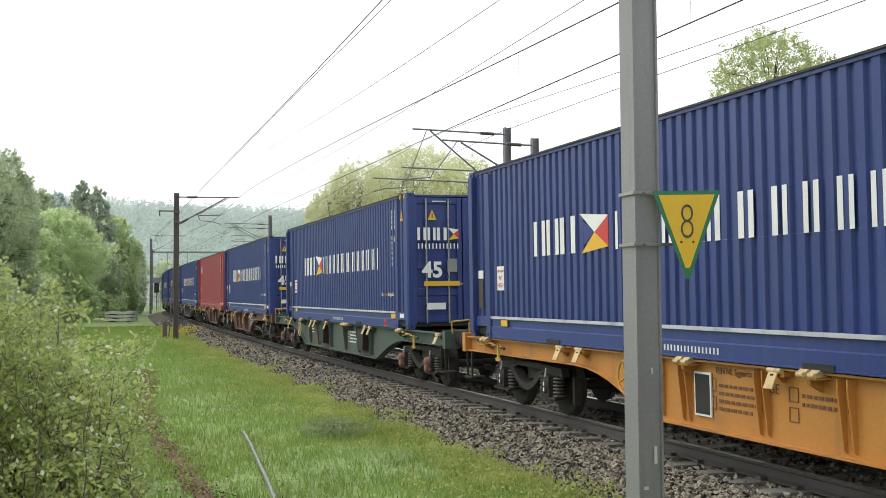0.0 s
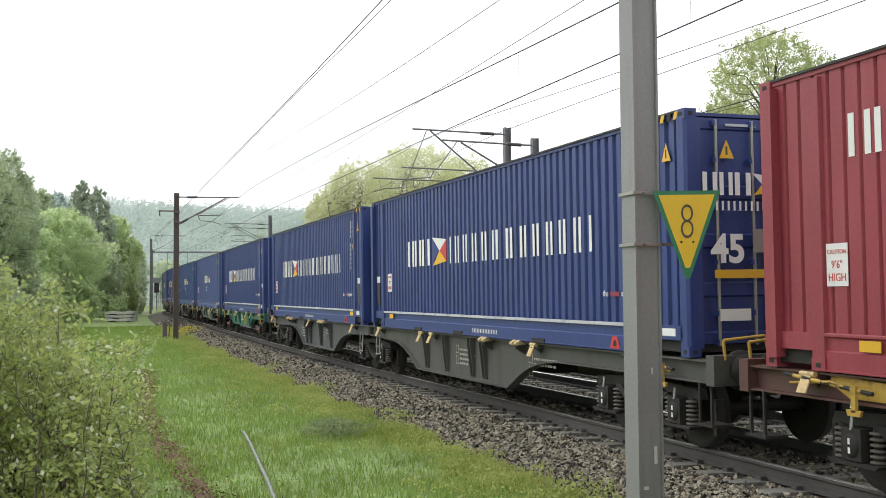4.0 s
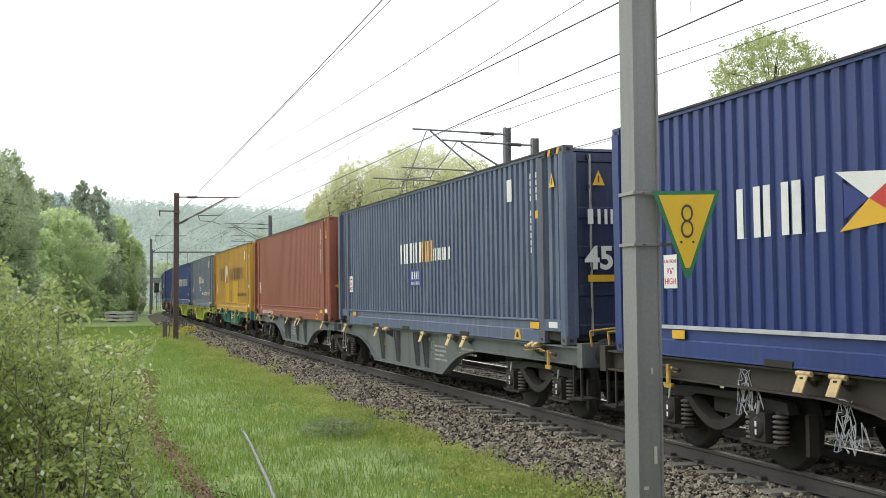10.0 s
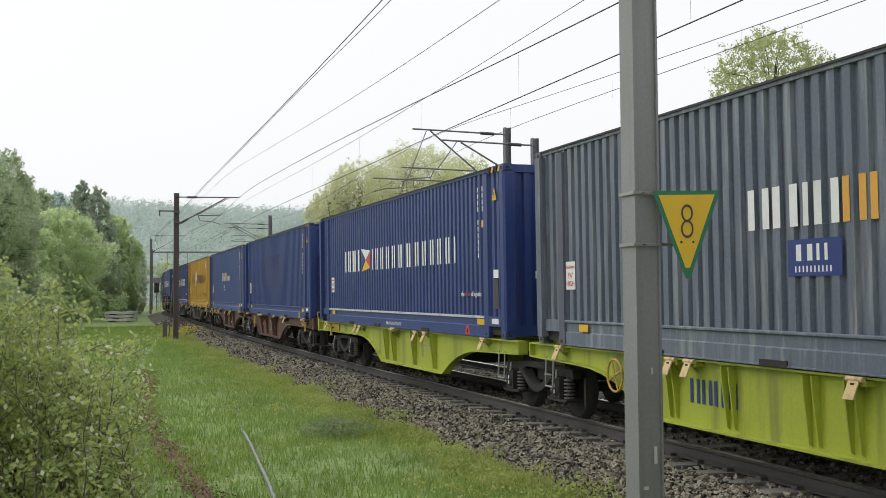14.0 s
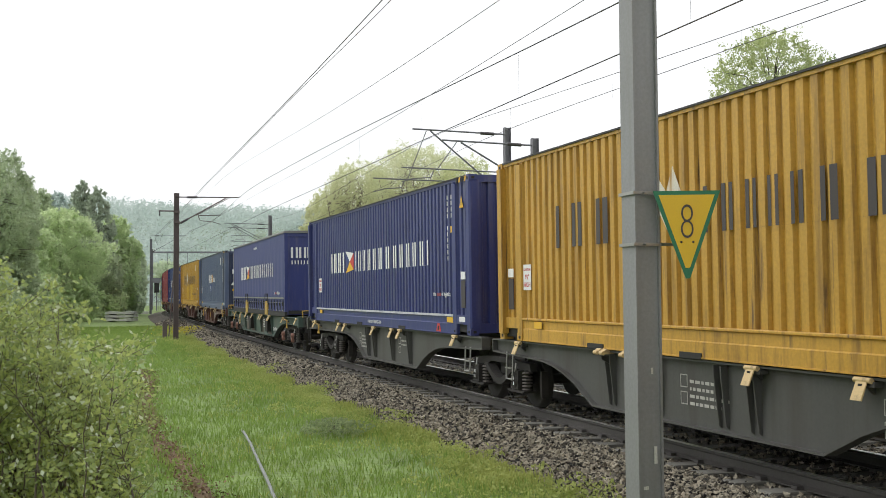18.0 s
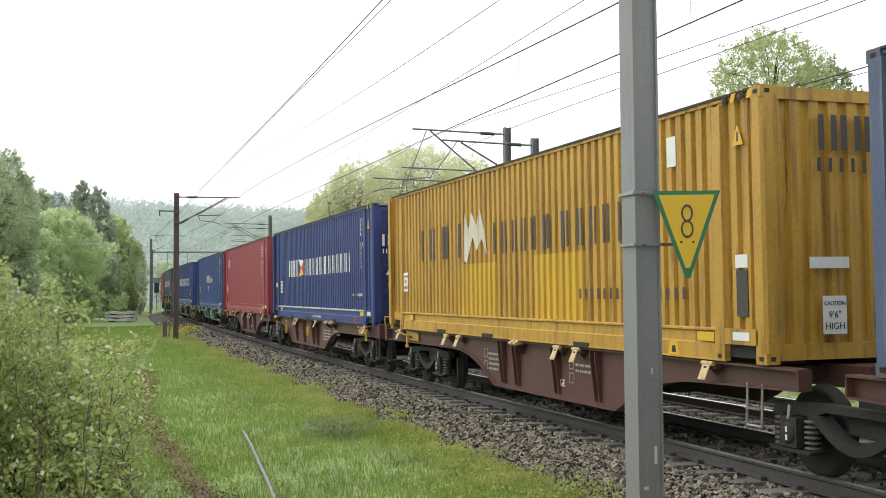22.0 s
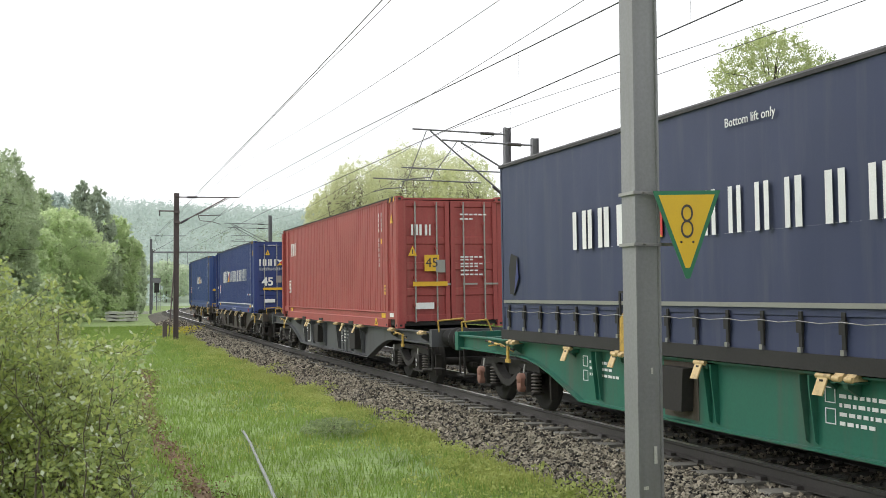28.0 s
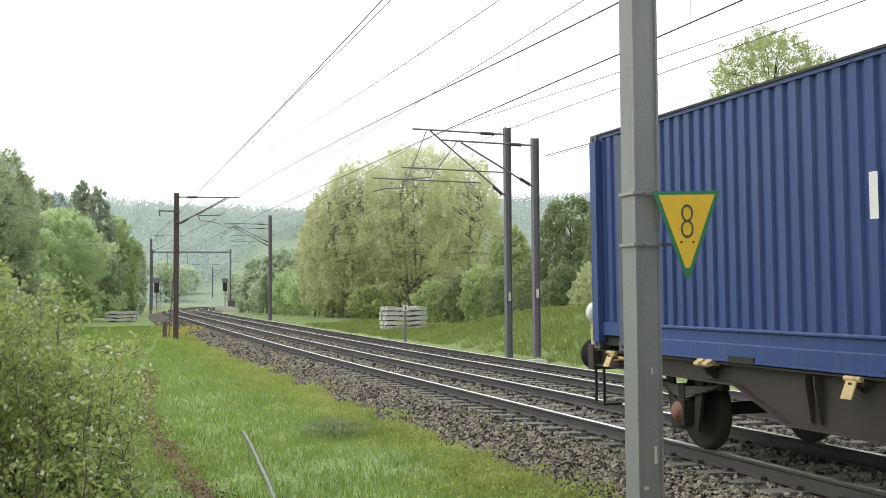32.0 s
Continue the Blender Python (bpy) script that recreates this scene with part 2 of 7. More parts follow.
LEAF = {
    "spring": leaf_material("spring_green_leaves", (0.40, 0.46, 0.22), (0.60, 0.65, 0.34), 0.55),
    # spring foliage, lightened to carry the haze in its colour
    "olive": leaf_material("hazed_olive_leaves", (0.62, 0.65, 0.40), (0.80, 0.81, 0.55), 0.62),
    "deep": leaf_material("deep_green_leaves", (0.25, 0.31, 0.165), (0.43, 0.50, 0.27), 0.55),
    # greyed and lightened leaves: haze over the wood's edge is painted in
    "grey": leaf_material("hazed_grey_green_leaves", (0.42, 0.50, 0.33), (0.60, 0.67, 0.46), 0.57),
    "fresh": leaf_material("fresh_green_leaves", (0.40, 0.49, 0.23), (0.62, 0.70, 0.37), 0.55),
    "bush": leaf_material("bush_leaves", (0.23, 0.295, 0.11), (0.53, 0.60, 0.27), 0.5),
    # green washed out on purpose: aerial haze painted into the leaves
    "haze": leaf_material("haze_tinted_leaves", (0.56, 0.64, 0.47), (0.73, 0.79, 0.62), 0.6, 0.3),
    "lime": leaf_material("yellow_green_bush_leaves", (0.36, 0.425, 0.13), (0.61, 0.67, 0.25), 0.5),
    "blossom": leaf_material("pale_young_leaves", (0.56, 0.62, 0.42), (0.80, 0.84, 0.66), 0.42),
    # spring green made paler by haze mixed into it
    "pale": leaf_material("hazed_spring_leaves", (0.53, 0.63, 0.37), (0.71, 0.80, 0.50), 0.6),
    # poplar green lifted and dulled, standing in for haze
    "poplar": leaf_material("hazed_poplar_leaves", (0.42, 0.48, 0.38), (0.56, 0.62, 0.50), 0.58),
    # bluish and pale: the haze over the hills is put into this colour
    "far": leaf_material("hazed_far_leaves", (0.46, 0.54, 0.51), (0.72, 0.78, 0.75), 0.6, 0.15, 0.055),
}


# ---------------------------------------------------------------- mesh building
class Geo:
    """Collects solids and makes one mesh of them."""

    def __init__(self):
        self.v, self.f, self.m, self.mats, self.smooth = [], [], [], [], []

    def add(self, verts, faces, mat, smooth=False):
        if mat not in self.mats:
            self.mats.append(mat)
        k, o = self.mats.index(mat), len(self.v)
        self.v.extend(verts)
        for f in faces:
            self.f.append([i + o for i in f])
            self.m.append(k)
            self.smooth.append(smooth)
        return self

    def box(self, c, s, mat, turn=None):
        """Box with centre c and full sizes s."""
        pts = [Vector((x * s[0] / 2, y * s[1] / 2, z * s[2] / 2)) for x in (-1, 1) for y in (-1, 1) for z in (-1, 1)]
        if turn:
            e = Euler([radians(a) for a in turn])
            for p in pts:
                p.rotate(e)
        pts = [(p.x + c[0], p.y + c[1], p.z + c[2]) for p in pts]
        return self.add(pts, [(0, 1, 3, 2), (4, 6, 7, 5), (0, 4, 5, 1), (2, 3, 7, 6), (0, 2, 6, 4), (1, 5, 7, 3)], mat)

    def prism(self, poly, y0, y1, mat, axis="y"):
        """Outline poly of (a, b) drawn out along an axis: y gives (a, y, b), x gives (x, a, b), z gives (a, b, z)."""
        n = len(poly)
        put = {"y": lambda a, b, t: (a, t, b), "x": lambda a, b, t: (t, a, b), "z": lambda a, b, t: (a, b, t)}[axis]
        area = sum(poly[i][0] * poly[(i + 1) % n][1] - poly[(i + 1) % n][0] * poly[i][1] for i in range(n))
        if (area < 0) != (axis == "y"):
            poly = poly[::-1]
        v = [put(a, b, y0) for a, b in poly] + [put(a, b, y1) for a, b in poly]
        f = [list(range(n))[::-1], [i + n for i in range(n)]] + [(i, (i + 1) % n, (i + 1) % n + n, i + n) for i in range(n)]
        return self.add(v, f, mat)

    def tube(self, a, b, r0, mat, r1=None, n=10, smooth=True):
        """Round bar from a to b."""
        a, b = Vector(a), Vector(b)
        r1 = r0 if r1 is None else r1
        d = (b - a).normalized()
        u = d.orthogonal().normalized()
        w = d.cross(u)
        v = []
        for p, r in ((a, r0), (b, r1)):
            for i in range(n):
                t = 2 * math.pi * i / n
                q = p + (u * math.cos(t) + w * math.sin(t)) * r
                v.append(tuple(q))
        self.add(v, [(i, (i + 1) % n, (i + 1) % n + n, i + n) for i in range(n)], mat, smooth)
        self.add(v, [tuple(range(n))[::-1], tuple(range(n, 2 * n))], mat)
        return self

    def lathe(self, rings, c, mat, n=20, axis="y", smooth=True):
        """Round body about an axis through c; rings are (radius, along)."""
        v = []
        for r, h in rings:
            for i in range(n):
                t = 2 * math.pi * i / n
                p = {"y": (r * math.cos(t), h, r * math.sin(t)), "z": (r * math.cos(t), r * math.sin(t), h), "x": (h, r * math.cos(t), r * math.sin(t))}[axis]
                v.append((p[0] + c[0], p[1] + c[1], p[2] + c[2]))
        f = []
        for k in range(len(rings) - 1):
            for i in range(n):
                a, b = k * n + i, k * n + (i + 1) % n
                f.append((a, b, b + n, a + n) if axis != "y" else (b, a, a + n, b + n))
        return self.add(v, f, mat, smooth)

    def path(self, pts, r, mat, n=6):
        for a, b in zip(pts, pts[1:]):
            self.tube(a, b, r, mat, n=n)
        return self

    def mesh(self, name):
        me = bpy.data.meshes.new(name)
        me.from_pydata(self.v, [], self.f)
        for m in self.mats:
            me.materials.append(m)
        me.polygons.foreach_set("material_index", self.m)
        me.polygons.foreach_set("use_smooth", self.smooth)
        me.update()
        return me


def part(name, geo, parent, label="", at=None):
    """One mesh object under a thing or a part; geo may be a finished mesh that alike parts share."""
    ob = new(name, geo if isinstance(geo, bpy.types.Mesh) else geo.mesh(name))
    ob.parent = parent
    if at:
        ob.matrix_basis = at if isinstance(at, Matrix) else pose(*at)
    if label:
        ob["label"] = label
    return ob


LETTERS = {}


def letter_mesh(text, size, mat, flat=0.004, align="LEFT", bold=0.0):
    """Lettering in the built-in font as a mesh, lying in x and z, facing -y."""
    key = (text, size, mat.name, align, bold)
    if key not in LETTERS:
        cu = bpy.data.curves.new("lettering", "FONT")
        cu.body, cu.size, cu.extrude, cu.align_x, cu.align_y, cu.resolution_u = text, size, flat / 2, align, "CENTER", 7 if size > 0.3 else 2
        cu.offset = bold
        ob = bpy.data.objects.new("lettering", cu)
        me = bpy.data.meshes.new_from_object(ob)
        bpy.data.objects.remove(ob)
        me.transform(pose(0, 0, 0, 90))
        me.materials.clear()
        me.materials.append(mat)
        LETTERS[key] = me
    return LETTERS[key]


# ---------------------------------------------------------------- the line of the railway
KNOT_S = [-20, 0, 10, 20, 30, 40, 50, 60, 70, 80, 90]
KNOT_H = [-0.2888, -0.3062, -0.3169, -0.3322, -0.3355, -0.3205, -0.3141, -0.3124, -0.3070, -0.3111, -0.3167]
LINE_S = np.arange(-520.0, 640.01, 0.5)
_h = np.interp(LINE_S, KNOT_S, KNOT_H)
_far = np.clip(LINE_S - 90, 0, None)
_h = np.where(LINE_S > 90, KNOT_H[-1] + 0.0015 * np.clip(_far, 0, 150) * np.clip(_far / 25, 0, 1) ** 0.5, _h)
_g = np.where(LINE_S > 100, 0.003 + 0.0085 * np.exp(-np.clip(LINE_S - 100, 0, None) / 12), 0.0077 + 0.000038 * np.clip(LINE_S, -60, 100))
_g = np.where(LINE_S > 260, 0.0, np.where(LINE_S < -150, 0.0, _g))


def _sum(a):
    out = np.concatenate([[0], np.cumsum((a[1:] + a[:-1]) / 2 * 0.5)])
    return out - out[np.argmin(abs(LINE_S))]


LINE_X, LINE_Y, LINE_Z = 9.3498 + _sum(np.sin(_h)), -3.4863 + _sum(np.cos(_h)), _sum(_g)
CANT = -0.0112


def rail_point(s, lat=0.0, z=0.0):
    """World place at s metres along the near track, lat metres to its right and z over the rails."""
    h = np.interp(s, LINE_S, _h)
    return Vector((np.interp(s, LINE_S, LINE_X) + lat * math.cos(h), np.interp(s, LINE_S, LINE_Y) - lat * math.sin(h),
                   np.interp(s, LINE_S, LINE_Z) + z - CANT * max(-3, min(3, lat))))


def rail_heading(s):
    return float(np.interp(s, LINE_S, _h))


def along(s, lat=0.0, z=0.0):
    """Pose on the line: x runs up the line (away), y to its left, z up."""
    p = rail_point(s, lat, z)
    return Matrix.Translation(p) @ Matrix.Rotation(math.pi / 2 - rail_heading(s), 4, "Z")


def nearest_s(x, y):
    return float(LINE_S[np.argmin((LINE_X - x) ** 2 + (LINE_Y - y) ** 2)])


# ---------------------------------------------------------------- ground
def terrain(x, y):
    """Height of the ground: level beside the line, a bank on its far side, wooded hills in the distance."""
    i = int(np.argmin((LINE_X - x) ** 2 + (LINE_Y - y) ** 2))
    h = _h[i]
    lat = (x - LINE_X[i]) * math.cos(h) - (y - LINE_Y[i]) * math.sin(h)
    base = LINE_Z[i] - 0.42
    if -2.6 < lat < 6.2:
        base -= 0.25
    s = LINE_S[i]
    bank = 1.5 * max(0, min(1, (lat - 7.6) / 4.5)) * max(0.12, min(1, (66 - s) / 14)) if lat > 0 else 0
    r = math.hypot(x, y)
    rough = 0.05 * noise.noise((x * 0.5, y * 0.5, 0)) if abs(lat) > 3 else 0
    hill = 0.0
    if r > 190:
        k = min(1, (r - 190) / 520)
        hill = 61 * k * k * (3 - 2 * k) * (0.86 + 0.22 * noise.noise((x / 260, y / 260, 3)) + 0.05 * math.sin(math.atan2(x, y) * 9))
    elif lat < -12 and r > 60:
        hill = 0.0
    return base + bank + rough + hill


def build_ground():
    radii = [0.0]
    step = 0.35
    while radii[-1] < 2600:
        radii.append(radii[-1] + step)
        step *= 1.055
    n = 300
    verts, faces = [], []
    for r in radii[1:]:
        for i in range(n):
            t = 2 * math.pi * i / n
            x, y = r * math.sin(t), r * math.cos(t)
            verts.append((x, y, terrain(x, y)))
    k = len(radii) - 1
    verts.append((0, 0, terrain(0, 0)))
    for j in range(k - 1):
        for i in range(n):
            a, b = j * n + i, j * n + (i + 1) % n
            faces.append((b, a, a + n, b + n))
    faces += [(len(verts) - 1, (i + 1) % n, i) for i in range(n)]
    g = Geo()
    # from 215 m outwards the ground takes the colour with haze in it
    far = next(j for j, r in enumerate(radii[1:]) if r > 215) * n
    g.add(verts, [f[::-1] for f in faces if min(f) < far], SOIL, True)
    g.mats.append(HAZED_FLOOR)
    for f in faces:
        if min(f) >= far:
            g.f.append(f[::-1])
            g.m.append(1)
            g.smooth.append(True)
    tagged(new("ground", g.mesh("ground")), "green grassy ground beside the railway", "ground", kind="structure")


def sweep(profile, s0, s1, step, mat, lat0=0.0, z0=0.0, mats=None):
    """An outline of (lat, z) drawn out along the line."""
    g = Geo()
    ss = np.arange(s0, s1 + 0.01, step)
    n = len(profile)
    v = []
    for s in ss:
        for lat, z in profile:
            v.append(tuple(rail_point(s, lat + lat0, z + z0)))
    for k in range(n - 1):
        f = [(j * n + k, (j + 1) * n + k, (j + 1) * n + k + 1, j * n + k + 1) for j in range(len(ss) - 1)]
        g.add(v if k == 0 else [], [tuple(i - (0 if k == 0 else len(v)) for i in q) for q in f] if k == 0 else [], (mats or [mat] * n)[k])
        if k:
            m = (mats or [mat] * n)[k]
            if m not in g.mats:
                g.mats.append(m)
            for q in f:
                g.f.append(list(q))
                g.m.append(g.mats.index(m))
                g.smooth.append(False)
    return g


FAR_TRACK = 3.606
FAR_DZ = -0.097


def build_track():
    bed = sweep([(-3.0, -0.62), (-2.75, -0.45), (-1.75, -0.22), (-1.36, -0.2), (1.3, -0.2), (1.8, -0.25), (2.35, -0.31), (4.9, -0.31), (5.3, -0.34), (6.3, -0.6), (6.6, -0.8)],
                -500, 620, 2.0, BED)
    bed = tagged(new("ballast", bed.mesh("ballast")), "grey-brown crushed stone ballast bed under two tracks", "ballast", kind="structure")
    rail = [(-0.075, -0.172), (-0.075, -0.16), (-0.012, -0.135), (-0.01, -0.05), (-0.036, -0.036), (-0.036, -0.006), (-0.028, 0.0), (0.028, 0.0), (0.036, -0.006),
            (0.036, -0.036), (0.01, -0.05), (0.012, -0.135), (0.075, -0.16), (0.075, -0.172)]
    mats = [RAIL_SIDE] * 14
    mats[5] = mats[6] = mats[7] = RAIL_TOP
    for lat, dz in ((-0.7535, 0), (0.7535, 0), (FAR_TRACK - 0.7535, FAR_DZ), (FAR_TRACK + 0.7535, FAR_DZ)):
        r = sweep(rail, -500, 620, 2.0, RAIL_SIDE, lat, dz, mats)
        tagged(new("rail", r.mesh("rail")), "rusty steel rail with a polished running surface", "rail", "rails of the line", "structure")
    # sleepers: those near the camera one by one, the rest joined
    g = Geo()
    g.prism([(-1.3, -0.2), (1.3, -0.2), (1.3, 0.03), (1.27, 0.05), (0.4, 0.025), (-0.4, 0.025), (-1.27, 0.05), (-1.3, 0.03)], -0.13, 0.13, SLEEPER, "x")
    one = g.mesh("sleeper")
    fast = Geo()
    for y in (-0.7535, 0.7535):
        fast.box((0, y - 0.115, 0.062), (0.1, 0.075, 0.04), RAIL_SIDE)
        fast.box((0, y + 0.115, 0.062), (0.1, 0.075, 0.04), RAIL_SIDE)
    clip = fast.mesh("rail_fastening")
    rest = Geo()
    for lat, dz, a, b in ((0, 0, 7, 90), (FAR_TRACK, FAR_DZ, 20, 90)):
        s = -200.0
        while s < 420:
            m = along(s, lat, dz - 0.22) @ pose(random.uniform(-0.02, 0.02), 0, 0, 0, 0, random.uniform(-0.6, 0.6))
            if a <= s <= b:
                part("sleeper", one, bed, at=m)
                part("rail_fastening", clip, bed, at=m)
            else:
                pts = [m @ Vector(p) for p in ((-0.13, -1.3, -0.2), (0.13, -1.3, -0.2), (0.13, 1.3, -0.2), (-0.13, 1.3, -0.2), (-0.13, -1.3, 0.04), (0.13, -1.3, 0.04), (0.13, 1.3, 0.04), (-0.13, 1.3, 0.04))]
                rest.add([tuple(p) for p in pts], [(4, 5, 6, 7), (0, 1, 5, 4), (1, 2, 6, 5), (2, 3, 7, 6), (3, 0, 4, 7)], SLEEPER)
            s += 0.62
    ob = part("sleepers_further_on", rest, bed)
    ob["kind"] = "stuff"


def scatter_stones():
    """Loose ballast stones on the bed and its shoulder, thinner over the sleepers."""
    rng = np.random.RandomState(4)
    shape = np.array([(1, 0, 0), (-1, 0, 0), (0, 1, 0), (0, -1, 0), (0, 0, 1), (0, 0, -1)], float)
    tri = np.array([(0, 2, 4), (2, 1, 4), (1, 3, 4), (3, 0, 4), (2, 0, 5), (1, 2, 5), (3, 1, 5), (0, 3, 5)])
    places, radii = [], []
    for s0, s1, count, size in ((8, 13, 18000, 0.036), (13, 20, 24000, 0.037), (20, 36, 32000, 0.04), (36, 62, 15000, 0.054), (62, 95, 6000, 0.07)):
        s = rng.uniform(s0, s1, count)
        lat = np.where(rng.rand(count) > 0.62, rng.uniform(-3.05, 5.1, count), rng.uniform(-3.1, -1.25, count))
        r = size * rng.uniform(0.4, 1.3, count)
        keep = (abs(abs(lat) - 0.7535) > 0.09) & (abs(abs(lat - FAR_TRACK) - 0.7535) > 0.09)
        bay = abs((s + 200) / 0.62 - np.round((s + 200) / 0.62)) * 0.62
        on = ((abs(lat) < 1.08) | (abs(lat - FAR_TRACK) < 1.08)) & (bay < 0.15)
        keep &= ~(on & (rng.rand(count) < 0.85))
        s, lat, r = s[keep], lat[keep], r[keep]
        z = np.interp(lat, [-3.0, -2.75, -1.75, -1.36, 1.3, 1.8, 2.35, 4.9, 5.3], [-0.62, -0.45, -0.22, -0.2, -0.2, -0.25, -0.31, -0.31, -0.34])
        h = np.interp(s, LINE_S, _h)
        places.append(np.stack([np.interp(s, LINE_S, LINE_X) + lat * np.cos(h), np.interp(s, LINE_S, LINE_Y) - lat * np.sin(h),
                                np.interp(s, LINE_S, LINE_Z) + z + r * 0.3 - CANT * np.clip(lat, -3, 3)], 1))
        radii.append(r)
    places, radii = np.concatenate(places), np.concatenate(radii)
    n = len(radii)
    w = shape[None] * rng.uniform(0.6, 1.2, (n, 6, 1)) * radii[:, None, None] * np.array([1.3, 0.95, 0.7])
    turn = np.linalg.qr(rng.normal(size=(n, 3, 3)))[0]
    v = (w @ turn + places[:, None, :]).reshape(-1, 3)
    f = (tri[None] + 6 * np.arange(n)[:, None, None]).reshape(-1, 3)
    me = bpy.data.meshes.new("ballast_stones")
    me.from_pydata(v.tolist(), [], f.tolist())
    me.materials.append(STONE)
    tagged(new("ballast_stones", me), "loose grey and brown crushed stones", "ballast", kind="stuff")


build_ground()
build_track()
scatter_stones()


# ---------------------------------------------------------------- masts, wires and things beside the line
def set_at(ob, x, y, z=None, turn=0.0):
    ob.matrix_basis = pose(x, y, terrain(x, y) if z is None else z, 0, 0, turn)
    return ob


def beam_mesh(h, a, mat, name="column"):
    """Rolled H-section standing on z = 0: flanges face +-x."""
    t, w, q = a * 0.07, a * 0.045, a / 2
    g = Geo()
    g.prism([(-q, -q), (-q + t, -q), (-q + t, -w / 2), (q - t, -w / 2), (q - t, -q), (q, -q), (q, q), (q - t, q), (q - t, w / 2), (-q + t, w / 2), (-q + t, q), (-q, q)], 0, h, mat, "z")
    return g.mesh(name)


def channel_mesh(h, a, mat):
    """Rolled column standing on z = 0 whose web sits close behind the edges of its flanges."""
    t, q = a * 0.08, a / 2
    g = Geo()
    g.prism([(-q, -q), (-q + t, -q), (-q + t, -q + 0.03), (q - t, -q + 0.03), (q - t, -q), (q, -q), (q, q), (q - t, q), (q - t, -q + 0.045), (-q + t, -q + 0.045), (-q + t, q), (-q, q)], 0, h, mat, "z")
    return g.mesh("column")


def side_pose(s, lat, base):
    """x points to the right of the line, y up the line."""
    p = rail_point(s, lat)
    return Matrix.Translation((p.x, p.y, base)) @ Matrix.Rotation(-rail_heading(s), 4, "Z")


def near_pole():
    e = new("catenary_mast")
    tagged(e, "grey galvanised steel H-section catenary mast beside the track", "mast", "catenary masts")
    h = rail_heading(14.5)
    e.matrix_basis = Matrix.Translation((1.885, 10.2, -0.45)) @ Matrix.Rotation(-h, 4, "Z")
    part("column", channel_mesh(8.6, 0.262, MAST), e)
    part("foundation", Geo().box((0, 0, 0.0), (0.6, 0.6, 0.3), CONCRETE), e, "concrete foundation")
    for z in (3.37, 2.885):
        g = Geo()
        g.box((0, -0.142, z), (0.31, 0.012, 0.03), STEEL)
        g.box((0, 0.142, z), (0.31, 0.012, 0.03), STEEL)
        g.box((-0.147, 0, z), (0.012, 0.29, 0.03), STEEL)
        g.box((0.147, 0, z), (0.012, 0.29, 0.03), STEEL)
        g.box((0.26, -0.142, z), (0.26, 0.012, 0.03), STEEL)
        g.tube((-0.05, -0.15, z), (-0.05, -0.2, z), 0.012, STEEL, n=6)
        part("clamp_band", g, e, "steel clamp band with a sign bracket")
    part("reflector", Geo().lathe([(0.001, -0.006), (0.04, -0.006), (0.04, 0)], (-0.07, -0.02, 0.95), PALE, 14), e, "small round reflector")
    for x, z, w, h in ((0.045, 0.92, 0.03, 0.16), (-0.06, 0.62, 0.05, 0.03), (0.02, 1.7, 0.02, 0.06)):
        part("scuff_mark", Geo().box((x, -0.134, z), (w, 0.004, h), CONCRETE), e, "pale scuff on the steel")
    s = new("kilometre_sign")
    tagged(s, "yellow triangular sign with green border and black 8", "sign")
    s.matrix_basis = Matrix.Translation((1.885, 10.2, -0.45)) @ Matrix.Rotation(-h, 4, "Z") @ pose(0.405, -0.165, 0)
    zt, zb = 3.38, 2.56
    def tri(q, t):
        k = 0.312 - q * 1.4
        return Geo().prism([(-k, zt - q), (k, zt - q), (0.02, zb + q * 2.6), (-0.02, zb + q * 2.6)], -t, 0.0, SIGN_G if q == 0 else SIGN_Y)
    part("plate", tri(0, 0.012), s, "green border plate")
    f = part("face", tri(0.038, 0.016), s, "yellow enamel face")
    n = part("numeral", letter_mesh("8", 0.48, DARK_TEXT, align="CENTER", bold=-0.011), s, "dark brown numeral", (0.0, -0.02, 3.075))
    n.scale = (0.62, 1, 1)
    for x in (-0.055, 0.055):
        part("rivet", Geo().lathe([(0.001, -0.024), (0.01, -0.022), (0.011, -0.014)], (x, 0, 2.9), DARK_TEXT, 8), s)


def cantilever(e, reach, z_top, z_foot, z_arm, arm0, arm1, k, mat, r=0.03):
    """Top tube, raking strut, registration tube and steady arm, towards k times x."""
    c = part("cantilever", Geo().tube((0, 0, z_top), (k * reach, 0, z_top + 0.05), r, mat).tube((k * 0.5, 0, z_top), (k * 1.0, 0, z_top + 0.01), r * 1.9, INSUL, n=8), e, "catenary bracket arm")
    part("strut", Geo().tube((0, 0, z_foot), (k * (reach - 0.65), 0, z_top), r, mat).tube((k * 0.2, 0, z_foot + 0.12), (k * 0.55, 0, z_foot + 0.12 + 0.35 * (z_top - z_foot) / (reach - 0.65)), r * 1.9, INSUL, n=8), c)
    part("registration_tube", Geo().tube((k * arm0, 0, z_arm), (k * arm1, 0, z_arm + 0.05), r * 0.8, mat), c)
    part("steady_arm", Geo().path([(k * (arm1 - 1.1), 0, z_arm - 0.02), (k * (arm1 - 1.0), 0, z_arm - 0.25), (k * (arm1 - 0.4), 0, z_arm - 0.3), (k * arm1, 0, z_arm - 0.42)], r * 0.6, mat), c)
    part("brace", Geo().tube((k * (reach - 0.5), 0, z_top), (k * (arm1 - 1.2), 0, z_arm), r * 0.55, mat), c)


